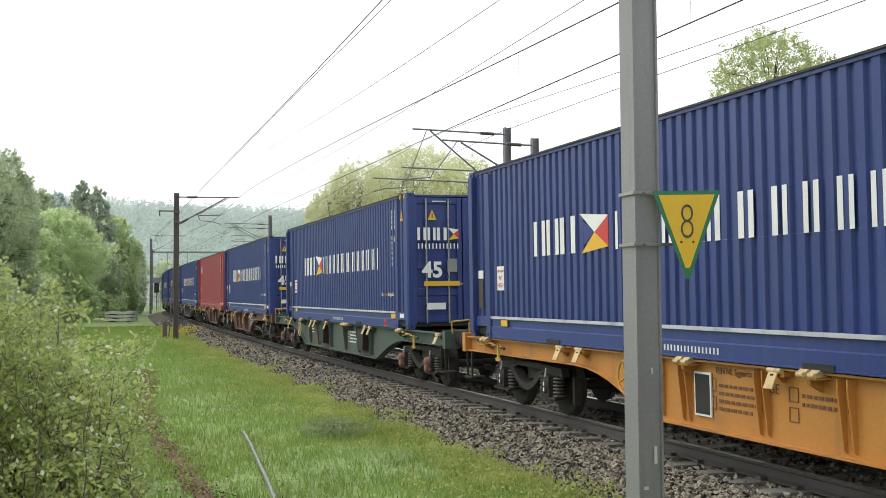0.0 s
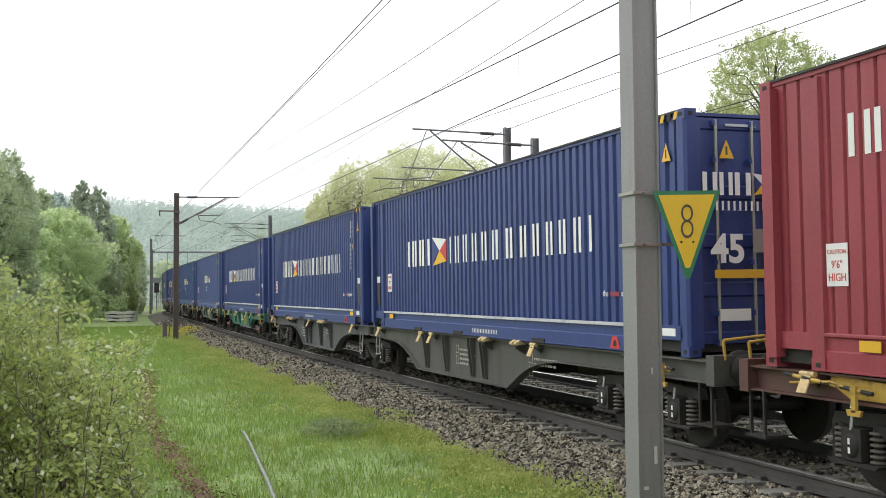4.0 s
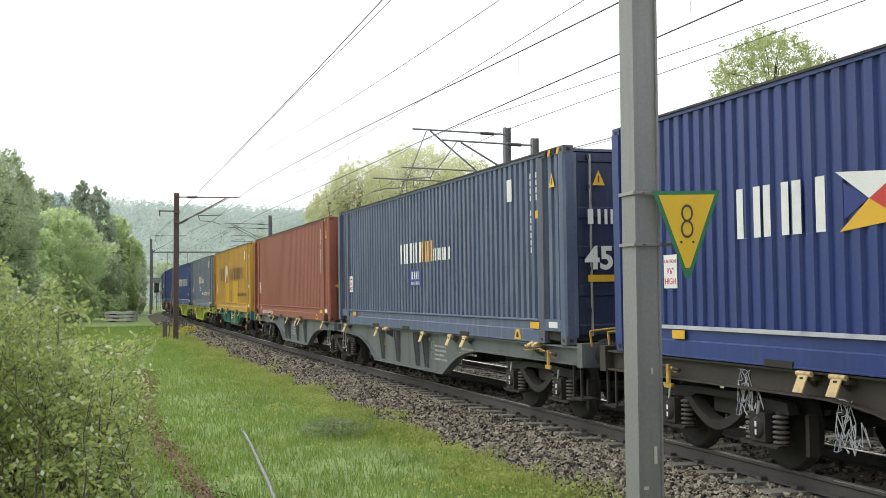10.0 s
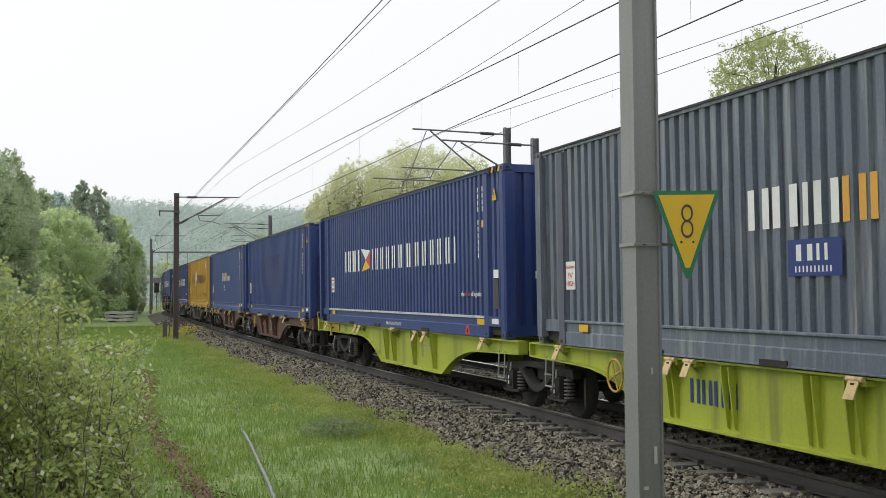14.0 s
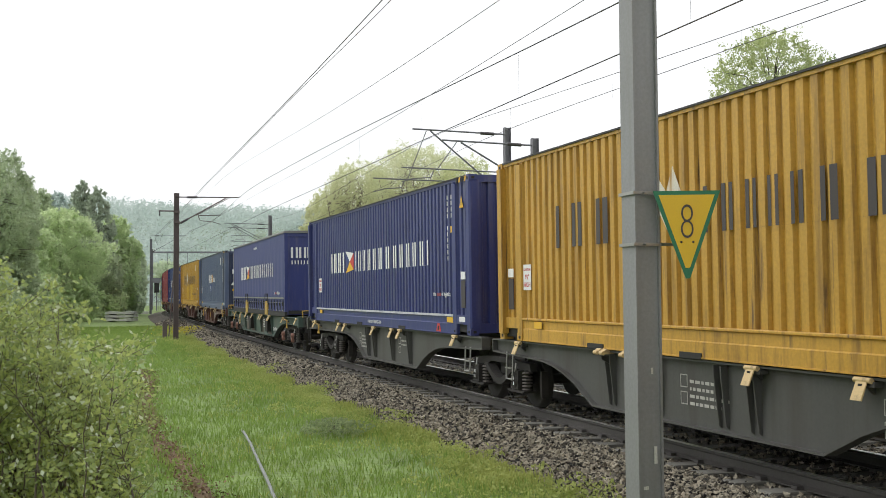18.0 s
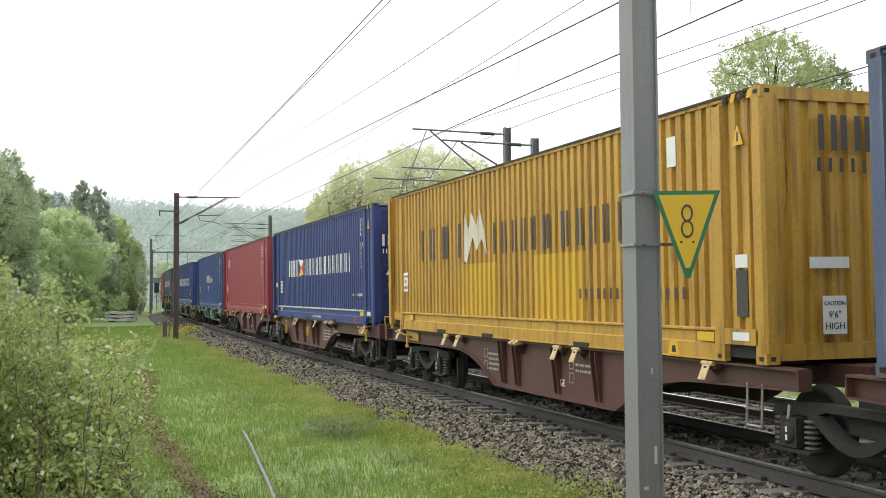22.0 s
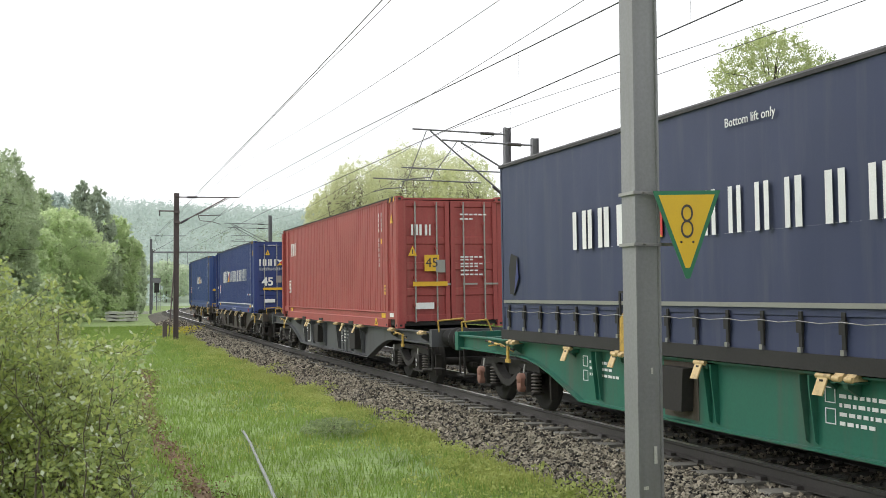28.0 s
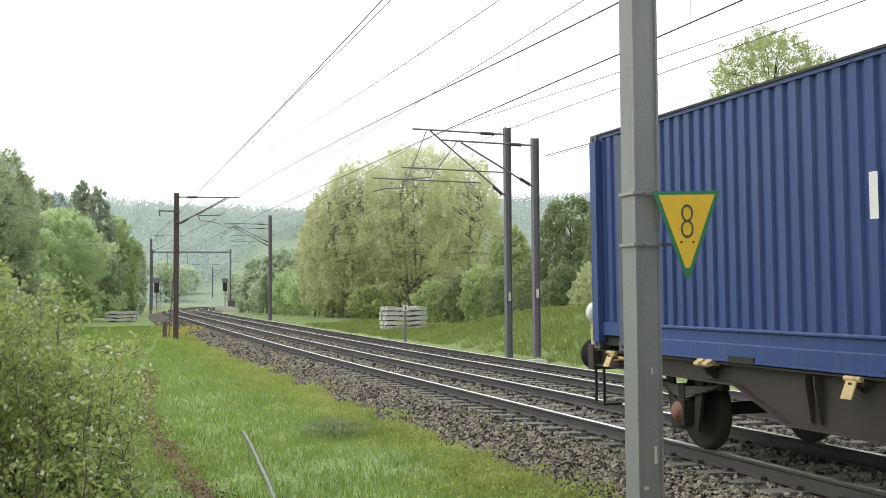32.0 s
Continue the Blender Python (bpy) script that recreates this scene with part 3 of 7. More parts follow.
def mast(s, lat, base, top, size, mat, arms, label, extra=None):
    e = new("catenary_mast")
    tagged(e, label, "mast", "catenary masts")
    e.matrix_basis = side_pose(s, lat, base)
    part("column", beam_mesh(top - base, size, mat), e)
    part("foundation", Geo().box((0, 0, -0.2), (0.5, 0.5, 0.25), CONCRETE), e, "concrete foundation")
    for a in arms:
        cantilever(e, *a, mat)
    if extra:
        extra(e)
    return e


def build_masts():
    near_pole()

    def plate(e):
        part("plate", Geo().box((0, -0.12, 2.15), (0.1, 0.01, 0.3), CONCRETE), e, "blank pale plate")
    mast(41.5, 6.5, -0.05, 8.1, 0.22, MAST_GREY, [(3.5, 7.9, 5.65, 6.15, 1.0, 4.9, -1)], "grey steel H-section mast with a bracket arm", plate)
    mast(39.6, 6.75, 0.05, 7.45, 0.22, MAST_GREY, [(3.3, 7.15, 5.7, 6.2, 1.1, 4.7, -1)], "shorter grey steel H-section mast with a bracket arm", plate)

    def left_arm(e):
        part("side_arm", Geo().tube((0, 0, 6.35), (-0.85, 0, 6.35), 0.035, MAST_DARK).tube((-0.8, 0, 6.35), (-0.8, 0, 6.1), 0.03, INSUL), e, "short side arm with an insulator")
        part("stay", Geo().tube((-0.05, 0, 4.3), (-0.35, -0.3, 0.2), 0.03, MAST_DARK), e, "raking stay")
        for z in (5.8, 6.3):
            part("fitting", Geo().box((0, -0.14, z), (0.3, 0.05, 0.12), MAST_DARK), e)
    mast(60.5, -3.55, 0.15, 7.4, 0.25, MAST_DARK, [(3.05, 7.05, 5.65, 6.15, 1.05, 2.15, 1)], "dark brown steel mast with a bracket arm", left_arm)
    mast(96, 6.5, 0.55, 9.3, 0.28, MAST_GREY, [(3.8, 8.0, 6.4, 7.0, 0.6, 3.2, -1)], "grey steel mast at the curve")
    mast(94, 6.2, 0.55, 7.9, 0.28, MAST_GREY, [(3.4, 7.5, 6.0, 6.4, 0.6, 3.2, -1)], "shorter grey steel mast at the curve")
    mast(149.5, -2.95, 0.6, 10.4, 0.28, MAST_GREY, [(4.4, 10.2, 8.0, 8.6, 0.6, 3.6, 1)], "grey steel mast far along the line")
    # portal across both tracks
    e = new("catenary_portal")
    tagged(e, "grey steel portal spanning both tracks", "portal")
    e.matrix_basis = side_pose(205, 0, 1.0)
    for x in (-7.2, 6.6):
        part("column", beam_mesh(10.9, 0.3, MAST_GREY), e, at=(x, 0, 0))
    part("beam", Geo().box((-0.3, 0, 10.3), (14.2, 0.25, 0.3), MAST_GREY), e)
    for x in (-3.5, 0.0, 3.6):
        part("dropper_frame", Geo().path([(x - 1, 0, 10.2), (x - 1, 0, 8.2), (x + 1.2, 0, 8.1)], 0.05, MAST_GREY), e)
    for s, lat, h in ((262, 7.0, 9.5), (268, -3.2, 9.5), (240, 8.0, 6.5)):
        mast(s, lat, 1.3, 1.3 + h, 0.26, MAST_GREY, [(3.0, h - 0.8, h - 2.4, h - 1.9, 0.6, 3.0, -1 if lat > 0 else 1)], "grey steel mast in the distance")
    # wires: (lateral place, heights along the line)
    for name, lat, pts, r, lab in (
            ("contact_wire", 0.0, [(-40, 5.55), (17.8, 5.555), (27.4, 5.585), (37, 5.54), (50, 5.6), (65, 5.62), (96, 5.6), (150, 5.7), (205, 5.8)], 0.011, "dark contact wire over the near track"),
            ("messenger_wire", -0.1, [(-40, 7.2), (-12, 6.5), (6, 6.15), (20.7, 6.3), (25.2, 6.4), (33, 6.57), (45, 6.85), (60, 7.1), (78, 6.6), (96, 7.0), (120, 6.4), (150, 7.2), (205, 7.2)], 0.012, "dark messenger wire over the near track"),
            ("auxiliary_wire", 0.0, [(-40, 7.8), (6, 7.05), (22.2, 6.733), (27.3, 6.616), (35.1, 6.49), (41.6, 6.47), (55.3, 6.63), (96, 6.9), (150, 7.0)], 0.0065, "thin auxiliary wire"),
            ("return_wire", -1.5, [(-40, 7.2), (6, 6.6), (22.2, 6.613), (28.4, 6.661), (33.2, 6.69), (45, 7.1), (55.8, 7.5), (96, 7.4), (150, 8.0)], 0.0065, "thin return wire"),
            ("feeder_wire", -2.0, [(-40, 9.5), (6, 8.75), (27.4, 7.937), (35.3, 7.657), (45, 7.56), (66.7, 7.5), (100, 7.4), (149, 8.4)], 0.012, "dark feeder wire"),
            ("feeder_wire", -1.97, [(-40, 9.0), (6, 8.4), (26.9, 7.80), (31.3, 7.67), (35.4, 7.67), (42, 7.54), (66, 7.44), (100, 7.3), (149, 8.3)], 0.008, "dark feeder wire"),
            ("far_messenger_wire", 3.6, [(-40, 7.0), (6, 6.3), (20.5, 6.552), (23.9, 6.677), (27.6, 6.79), (30.9, 6.894), (36.9, 7.132), (41, 7.3), (66, 6.4), (96, 7.2), (150, 6.8), (205, 7.2)], 0.0075, "messenger wire over the far track"),
            ("far_contact_wire", 3.6, [(-40, 6.2), (19.8, 6.337), (23.9, 6.4), (27.6, 6.417), (34.1, 6.511), (41, 6.3), (66, 5.6), (96, 5.6), (150, 5.6), (205, 5.7)], 0.0075, "contact wire over the far track"),
            ("anchor_wire", 6.4, [(-40, 6.1), (22.5, 6.147), (29.8, 6.188), (34.9, 6.237), (39.4, 6.29)], 0.012, "dark anchor wire led to the mast"),
            ("anchor_wire", 6.45, [(-40, 5.95), (22.5, 6.05), (29.8, 6.13), (34.9, 6.2), (39.4, 6.26)], 0.007, "thin anchor wire led to the mast")):
        ss = [p[0] for p in pts]
        zz = [p[1] for p in pts]
        line = []
        for s in np.arange(-40, pts[-1][0] + 0.1, 2.0):
            z = float(np.mean(np.interp(s + np.linspace(-5, 5, 21), ss, zz)))
            line.append(rail_point(s, lat, z))
        tagged(new(name, Geo().path(line, r, WIRE, 5).mesh(name)), lab + ", strung between masts", "wire", "overhead wires")
    # droppers between the near messenger and contact wires
    for s, lat, a, b in ((19, 0, 6.25, 5.6), (25, 0, 6.4, 5.62), (31, 0, 6.52, 5.61), (37, 0, 6.66, 5.6), (44, 0, 6.82, 5.59), (52, 0, 6.97, 5.57), (23, 3.6, 6.68, 6.25), (28, 3.6, 6.82, 6.28), (34, 3.6, 7.0, 6.2)):
        tagged(new("dropper", Geo().tube(rail_point(s, lat, a), rail_point(s, lat, b), 0.0025, WIRE, n=4).mesh("dropper")), "thin vertical dropper between overhead wires", "dropper", "droppers of the overhead line")


def sleeper_stack(x, y, turn, rows, per, length, label):
    e = new("sleeper_stack")
    tagged(e, label, "stack")
    set_at(e, x, y, None, turn)
    one = Geo().prism([(-length / 2, 0), (length / 2, 0), (length / 2, 0.2), (length * 0.3, 0.22), (length * 0.12, 0.16), (-length * 0.12, 0.16), (-length * 0.3, 0.22), (-length / 2, 0.2)], -0.13, 0.13, CONCRETE).mesh("concrete_sleeper")
    bat = Geo().box((0, 0, 0.03), (0.1, 0.34 * per, 0.05), BARK).mesh("timber_batten")
    for r in range(rows):
        for k in range(per):
            part("concrete_sleeper", one, e, at=(random.uniform(-0.05, 0.05), (k - (per - 1) / 2) * 0.34, r * 0.28 + 0.06))
        for q in (-0.32, 0.32):
            part("timber_batten", bat, e, "wooden batten", (q * length, 0, r * 0.28))


def signal(s, lat, base, height, label):
    e = new("railway_signal")
    tagged(e, label, "signal", "signals")
    e.matrix_basis = side_pose(s, lat, base)
    part("post", Geo().tube((0, 0, 0), (0, 0, height), 0.09, MAST_GREY), e)
    part("head", Geo().box((0, -0.15, height - 0.9), (0.75, 0.25, 1.5), BLACK), e, "black signal head seen from behind")
    part("plate", Geo().box((0, -0.3, height + 0.2), (1.15, 0.06, 0.75), MAST_GREY), e, "pale grey plate")
    part("ladder", Geo().path([(0.3, 0.1, 0), (0.3, 0.1, height - 0.5)], 0.025, MAST_GREY).path([(0.55, 0.1, 0), (0.55, 0.1, height - 0.5)], 0.025, MAST_GREY), e)


def build_lineside():
    p = rail_point(67.5, 10.0)
    sleeper_stack(p.x, p.y, 24, 5, 4, 2.5, "stack of pale concrete railway sleepers on grass")
    sleeper_stack(-26.5, 88.5, -8, 3, 4, 2.3, "low stack of pale concrete beams on grass")
    e = new("marker_post")
    tagged(e, "grey post with a small white plate", "marker post")
    e.matrix_basis = side_pose(54, 6.3, 0.05)
    part("post", Geo().box((0, 0, 0.85), (0.09, 0.09, 1.7), MAST_GREY), e)
    part("plate", Geo().box((0, -0.06, 1.62), (0.26, 0.02, 0.26), WHITE), e, "white plate")
    part("plate_mark", Geo().box((0, -0.074, 1.62), (0.08, 0.006, 0.15), DARK_TEXT), e, "plain dark bar")
    signal(176, -3.6, 1.0, 4.4, "railway signal with a pale plate on a post")
    signal(196, 6.1, 1.2, 4.6, "black railway signal on a post")
    e = new("relay_cabinet")
    tagged(e, "brown-grey lineside relay cabinet", "cabinet")
    e.matrix_basis = side_pose(190, 7.6, 1.05)
    part("body", Geo().box((0, 0, 0.7), (1.6, 0.8, 1.3), MAST_DARK), e)
    part("lid", Geo().box((0, 0, 1.4), (1.7, 0.9, 0.1), MAST_GREY), e)
    e = new("concrete_headwall")
    tagged(e, "white concrete headwall of a culvert", "headwall")
    e.matrix_basis = side_pose(180, 7.3, 0.8)
    part("wall", Geo().prism([(-2.2, 0), (2.6, 0), (2.6, 0.2), (0.2, 0.75), (-2.2, 0.8)], -0.3, 0.3, CONCRETE), e)
    e = new("concrete_headwall")
    tagged(e, "white concrete kerb beside the mast", "headwall")
    e.matrix_basis = side_pose(147, -4.2, 0.75)
    part("wall", Geo().box((0, 0, 0.15), (2.2, 0.5, 0.3), CONCRETE), e)
    e = new("marker_post")
    tagged(e, "dark short post beside the brown mast", "marker post")
    e.matrix_basis = side_pose(63.5, -3.9, 0.1)
    part("post", Geo().box((0, 0, 0.45), (0.22, 0.2, 0.95), MAST_DARK), e)
    # pale pipe in the grass and the worn path
    pts = []
    for i in range(13):
        u = i / 12
        x, y = -3.3 + 1.55 * u + 0.02 * math.sin(u * 5), 17.7 - 6.2 * u
        pts.append((x, y, terrain(x, y) + 0.06))
    tagged(new("pipe", Geo().path(pts, 0.022, PIPE_GREY, 8).mesh("pipe")), "thin pale grey pipe lying in the grass", "pipe")
    g, v = Geo(), []
    n = 50
    for i in range(n + 1):
        u = i / n
        x, y = -9.2 + 6.9 * u + 0.9 * u * u + 0.12 * math.sin(u * 9), 33 - 25 * u
        w = 0.17 + 0.12 * noise.noise((u * 9, 0, 4))
        for q in (-w, w):
            v.append((x + q, y, terrain(x + q, y) + 0.02))
    g.add(v, [(2 * i, 2 * i + 2, 2 * i + 3, 2 * i + 1) for i in range(n)], PATH_SOIL, True)
    tagged(new("path", g.mesh("path")), "narrow worn path of bare brown earth", "path", kind="structure")


build_masts()
build_lineside()


# ---------------------------------------------------------------- plants
def quads_mesh(name, centres, sizes, mat, rng, flat=0.0, long=1.6, corners=4):
    """Many small leaves: three- or four-cornered, turned at random."""
    n = len(centres)
    a = rng.normal(size=(n, 3))
    a[:, 2] *= 1 - flat
    a /= np.linalg.norm(a, axis=1)[:, None] + 1e-9
    b = rng.normal(size=(n, 3))
    b -= a * (a * b).sum(1)[:, None]
    b /= np.linalg.norm(b, axis=1)[:, None] + 1e-9
    s = sizes[:, None]
    ring = [centres - a * s * long / 2, centres + b * s / 2, centres + a * s * long / 2, centres - b * s / 2]
    if corners == 3:
        ring = [centres - a * s * long / 2 - b * s * 0.5, centres - a * s * long / 2 + b * s * 0.5, centres + a * s * long / 2]
    v = np.stack(ring, 1).reshape(-1, 3)
    me = bpy.data.meshes.new(name)
    me.vertices.add(corners * n)
    me.vertices.foreach_set("co", v.astype(np.float32).ravel())
    me.loops.add(corners * n)
    me.loops.foreach_set("vertex_index", np.arange(corners * n, dtype=np.int32))
    me.polygons.add(n)
    me.polygons.foreach_set("loop_start", np.arange(0, corners * n, corners, dtype=np.int32))
    me.materials.append(mat)
    me.update(calc_edges=True)
    me.validate()
    return me


def crown_points(rng, n, width, height, clumps, z0, shape=1.0, even=False):
    """Leaf places: uneven domed outline, filled with rising leafy twigs that leave gaps between them."""
    m = clumps * 15
    seed = rng.uniform(0, 90)
    k = max(3, int(n / m))
    pts, branch = [], []
    while len(pts) < m:
        u = rng.uniform(0.0, 1.0)
        t = rng.uniform(0, 2 * math.pi)
        if shape >= 2:
            r = width / 2 * (0.7 + 0.3 * math.sin(math.pi * min(1, u * 1.1))) * (1 if u < 0.6 else math.sqrt(max(0, 1 - ((u - 0.6) / 0.41) ** 2)))
        elif u > 0.4:
            r = width / 2 * math.sqrt(max(0, 1 - ((u - 0.4) / 0.6) ** 2))
        else:
            r = width / 2 * (0.7 + 0.3 * u / 0.4)
        r *= 1.0 + (0.2 if even else 0.42) * noise.noise((math.cos(t) * 1.5 + seed, math.sin(t) * 1.5, u * 2.6)) + 0.2 * noise.noise((math.cos(t) * 4 + seed, math.sin(t) * 4, u * 7))
        if rng.rand() > r / (width * 0.62):
            continue
        q = r * (rng.uniform(0.72, 1.0) if rng.rand() < 0.5 else math.sqrt(rng.rand()))
        p = np.array([q * math.cos(t), q * math.sin(t), z0 + height * 0.97 * u * (1 + 0.06 * noise.noise((math.cos(t) * 2, math.sin(t) * 2 + seed, 1)))])
        if noise.noise((p[0] * 4 / width + seed, p[1] * 4 / width, p[2] * 4 / width)) < (-0.6 if even else -0.33):
            continue
        d = np.array([math.cos(t) * 0.55, math.sin(t) * 0.55, 1.1 if even else 0.75]) + rng.normal(size=3) * 0.4
        if shape >= 2:
            d[2] += 0.7
        d /= np.linalg.norm(d)
        long = min(height, width) * rng.uniform(0.04, 0.11)
        if u < 0.12:
            d[2] *= 0.4
        along_twig = rng.rand(k)[:, None]
        pts.append(p + d * long * along_twig + rng.normal(size=(k, 3)) * long * 0.26 * (1.15 - along_twig * 0.85))
        branch.append(p)
    pts = np.concatenate(pts)
    pts[:, 2] = np.maximum(pts[:, 2], z0 * 0.5 + 0.02)
    return pts, branch


def tree(x, y, height, width, leaf, leaves, size, label, seed, z0=0.12, clumps=90, shape=1.0, z=None, kind="tree", trunks=1):
    rng = np.random.RandomState(seed)
    e = new(kind)
    tagged(e, label, kind, "trees along the line" if kind == "tree" else "bushes along the line")
    set_at(e, x, y, z)
    pts, branch = crown_points(rng, leaves, width, height * (1 - z0), clumps, height * z0, shape, leaf == "olive")
    g = Geo()
    r = height * (0.012 if trunks < 5 else 0.008)
    tops = []
    bark = BARK_HAZED if leaf == "olive" else BARK
    for k in range(trunks):
        q = (rng.uniform(-0.15, 0.15) * width * (trunks > 1), rng.uniform(-0.12, 0.12) * width * (trunks > 1))
        p0, p1, p2 = (q[0], q[1], -0.3), (q[0] * 1.6, q[1] * 1.6, height * 0.35), (q[0] * 2.4, q[1] * 2.4, height * 0.8)
        g.tube(p0, p1, r, bark, r * 0.7, 8)
        g.tube(p1, p2, r * 0.7, bark, r * 0.2, 8)
        tops.append((p1, p2))
    part("trunk", g, e, "grey-brown bark")
    g = Geo()
    for c in branch[:260 if trunks > 5 else 110 if y < 60 or leaf == "olive" else 40]:
        p1, p2 = tops[rng.randint(len(tops))]
        u = min(1, max(0.0, (c[2] / height - 0.3) / 0.55)) * 0.8
        a = tuple(p1[i] + (p2[i] - p1[i]) * u for i in range(3)) if c[2] > height * 0.3 else (p1[0] * 0.8, p1[1] * 0.8, max(0.1, c[2] * 0.55))
        mid = tuple((a[i] + c[i]) / 2 + (0.06 * height if i == 2 and c[2] > a[2] else 0) for i in range(3))
        k = 1.5 if trunks > 5 else 1.0
        g.tube(a, mid, r * 0.28 * k, bark, r * 0.16 * k, 5)
        g.tube(mid, tuple(c), r * 0.16 * k, bark, r * 0.05 * k, 5)
    part("branchwork", g, e, "bare branching limbs")["kind"] = "stuff"
    part("crown", quads_mesh("crown", pts, size * rng.uniform(0.6, 1.4, len(pts)), LEAF[leaf], rng, corners=3 if y > 20 else 4), e, "leafy crown")
    return e


def by_view(px, depth):
    """x of a place at that depth in front of the camera, by its bearing."""
    return (px - 784) / 1901 * depth


def build_trees():
    k = 0
    #      bearing, top, half width, depth, leaf, leaves, shape, clumps, words
    rows = [
        (-40, 240, 95, 72, "grey", 9000, 1, 110, "tall grey-green tree at the edge of a wood"),
        (14, 262, 46, 74, "grey", 6000, 1, 100, "tall grey-green tree with thin uneven crown"),
        (62, 326, 42, 96, "grey", 6000, 1, 90, "grey-green spring tree in a wood"),
        (105, 368, 78, 90, "pale", 12000, 1, 130, "broad light green spring tree"),
        (40, 392, 62, 84, "pale", 9000, 1, 100, "light green spring tree in a wood"),
        (143, 316, 29, 112, "poplar", 7000, 3, 80, "slender grey-green poplar tree"),
        (173, 328, 29, 110, "poplar", 7000, 3, 80, "slender grey-green poplar tree"),
        (100, 336, 36, 140, "far", 5000, 1, 70, "pale tree behind the edge of the wood"),
        (202, 380, 42, 118, "pale", 9000, 1, 110, "grey-green spring tree in a wood"),
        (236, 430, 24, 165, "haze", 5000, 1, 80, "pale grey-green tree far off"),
        (168, 430, 46, 104, "grey", 7000, 1, 90, "grey-green tree at the edge of a wood"),
        (10, 430, 70, 76, "grey", 8000, 1, 90, "grey-green tree at the edge of a wood"),
        (582, 330, 52, 94, "olive", 8000, 1, 100, "yellow-green spring tree beside the line"),
        (640, 286, 84, 92, "olive", 14000, 1, 150, "large yellow-green spring tree"),
        (740, 262, 110, 90, "olive", 18000, 1, 180, "large yellow-green spring tree with many stems"),
        (822, 276, 74, 86, "olive", 11000, 1, 120, "yellow-green spring tree beside the line"),
        (556, 385, 32, 98, "olive", 6000, 1, 80, "yellow-green spring tree beside the line"),
        (690, 452, 120, 95, "olive", 9000, 1, 150, "low yellow-green undergrowth tree"),
        (1372, 52, 128, 46, "spring", 13000, 1, 140, "tall light green tree on the bank"),
        (1290, 178, 78, 50, "spring", 8000, 1, 90, "green tree on the bank"),
        (1462, 96, 80, 47, "deep", 8000, 1, 100, "green tree with thin upper twigs on the bank"),
        (1620, 110, 95, 44, "deep", 7000, 1, 90, "green tree on the bank"),
        (1010, 348, 62, 62, "deep", 7000, 1, 90, "dark green tree on the bank"),
        (1110, 330, 70, 58, "deep", 7000, 1, 90, "dark green tree on the bank"),
        (1200, 300, 70, 56, "olive", 7000, 1, 90, "green tree on the bank"),
        (905, 400, 40, 72, "spring", 5000, 1, 70, "light green tree on the bank"),
        (1760, 60, 110, 42, "fresh", 7000, 1, 90, "green tree on the bank"),
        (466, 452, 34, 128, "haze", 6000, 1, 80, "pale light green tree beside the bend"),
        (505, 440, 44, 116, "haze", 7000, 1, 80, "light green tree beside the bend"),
    ]
    for px, top, half, depth, leaf, n, shape, clumps, words in rows:
        x = by_view(px, depth)
        base = terrain(x, depth)
        h = 1.9 + (538 - top) / 1901 * depth - base
        tree(x, depth, h, 2 * half / 1901 * depth, leaf, int(n * 4.4), (0.0009 if leaf == "olive" else 0.0012) * depth + (0.006 if leaf == "olive" else 0.014), words, 20 + k, shape=shape, clumps=clumps, z0=0.1 if shape < 2 else 0.04, trunks=9 if "many" in words or "large" in words else 2 if leaf == "olive" else 1)
        k += 1
    # trees beyond the bend, their haze put into the leaf colour
    far = random.Random(77)
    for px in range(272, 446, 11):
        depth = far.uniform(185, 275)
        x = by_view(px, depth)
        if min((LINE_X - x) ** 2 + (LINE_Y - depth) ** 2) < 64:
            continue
        tree(x, depth, far.uniform(6.5, 11), far.uniform(5, 8), "haze", 5000, 0.3, "green tree beyond the bend, haze painted into its leaves", 900 + px, clumps=60)
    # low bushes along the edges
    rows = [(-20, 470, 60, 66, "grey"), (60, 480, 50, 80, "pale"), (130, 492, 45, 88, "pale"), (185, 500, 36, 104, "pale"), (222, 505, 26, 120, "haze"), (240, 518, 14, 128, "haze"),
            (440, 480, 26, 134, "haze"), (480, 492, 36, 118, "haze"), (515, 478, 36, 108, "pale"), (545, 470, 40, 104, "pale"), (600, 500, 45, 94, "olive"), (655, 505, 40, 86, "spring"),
            (770, 500, 38, 78, "fresh"), (815, 488, 40, 72, "deep"), (855, 470, 42, 70, "fresh"), (900, 480, 40, 66, "deep"), (950, 455, 45, 62, "deep"), (1000, 470, 45, 58, "deep"), (1055, 470, 45, 56, "olive"),
            (1110, 450, 45, 54, "deep"), (1170, 440, 50, 52, "fresh"), (1235, 430, 50, 50, "deep"), (1300, 400, 55, 48, "deep"), (1370, 390, 55, 46, "deep"), (1440, 380, 60, 45, "deep"), (1520, 370, 60, 44, "deep"), (1600, 360, 60, 43, "deep"),
            (1330, 520, 50, 40, "deep"), (1400, 500, 60, 39, "deep"), (1470, 490, 60, 38, "deep"), (1540, 470, 70, 37, "deep"), (1620, 450, 80, 36, "deep"), (1500, 420, 70, 42, "spring"), (1425, 440, 60, 43, "spring"), (1340, 440, 55, 45, "spring"), (1470, 545, 45, 30.5, "deep"), (1545, 525, 55, 30, "deep"), (1630, 500, 60, 29.5, "deep"), (1130, 540, 40, 46, "deep"), (1230, 530, 45, 43, "deep")]
    for px, top, half, depth, leaf in rows:
        x = by_view(px, depth)
        base = terrain(x, depth)
        h = max(1.2, 1.9 + (538 - top) / 1901 * depth - base)
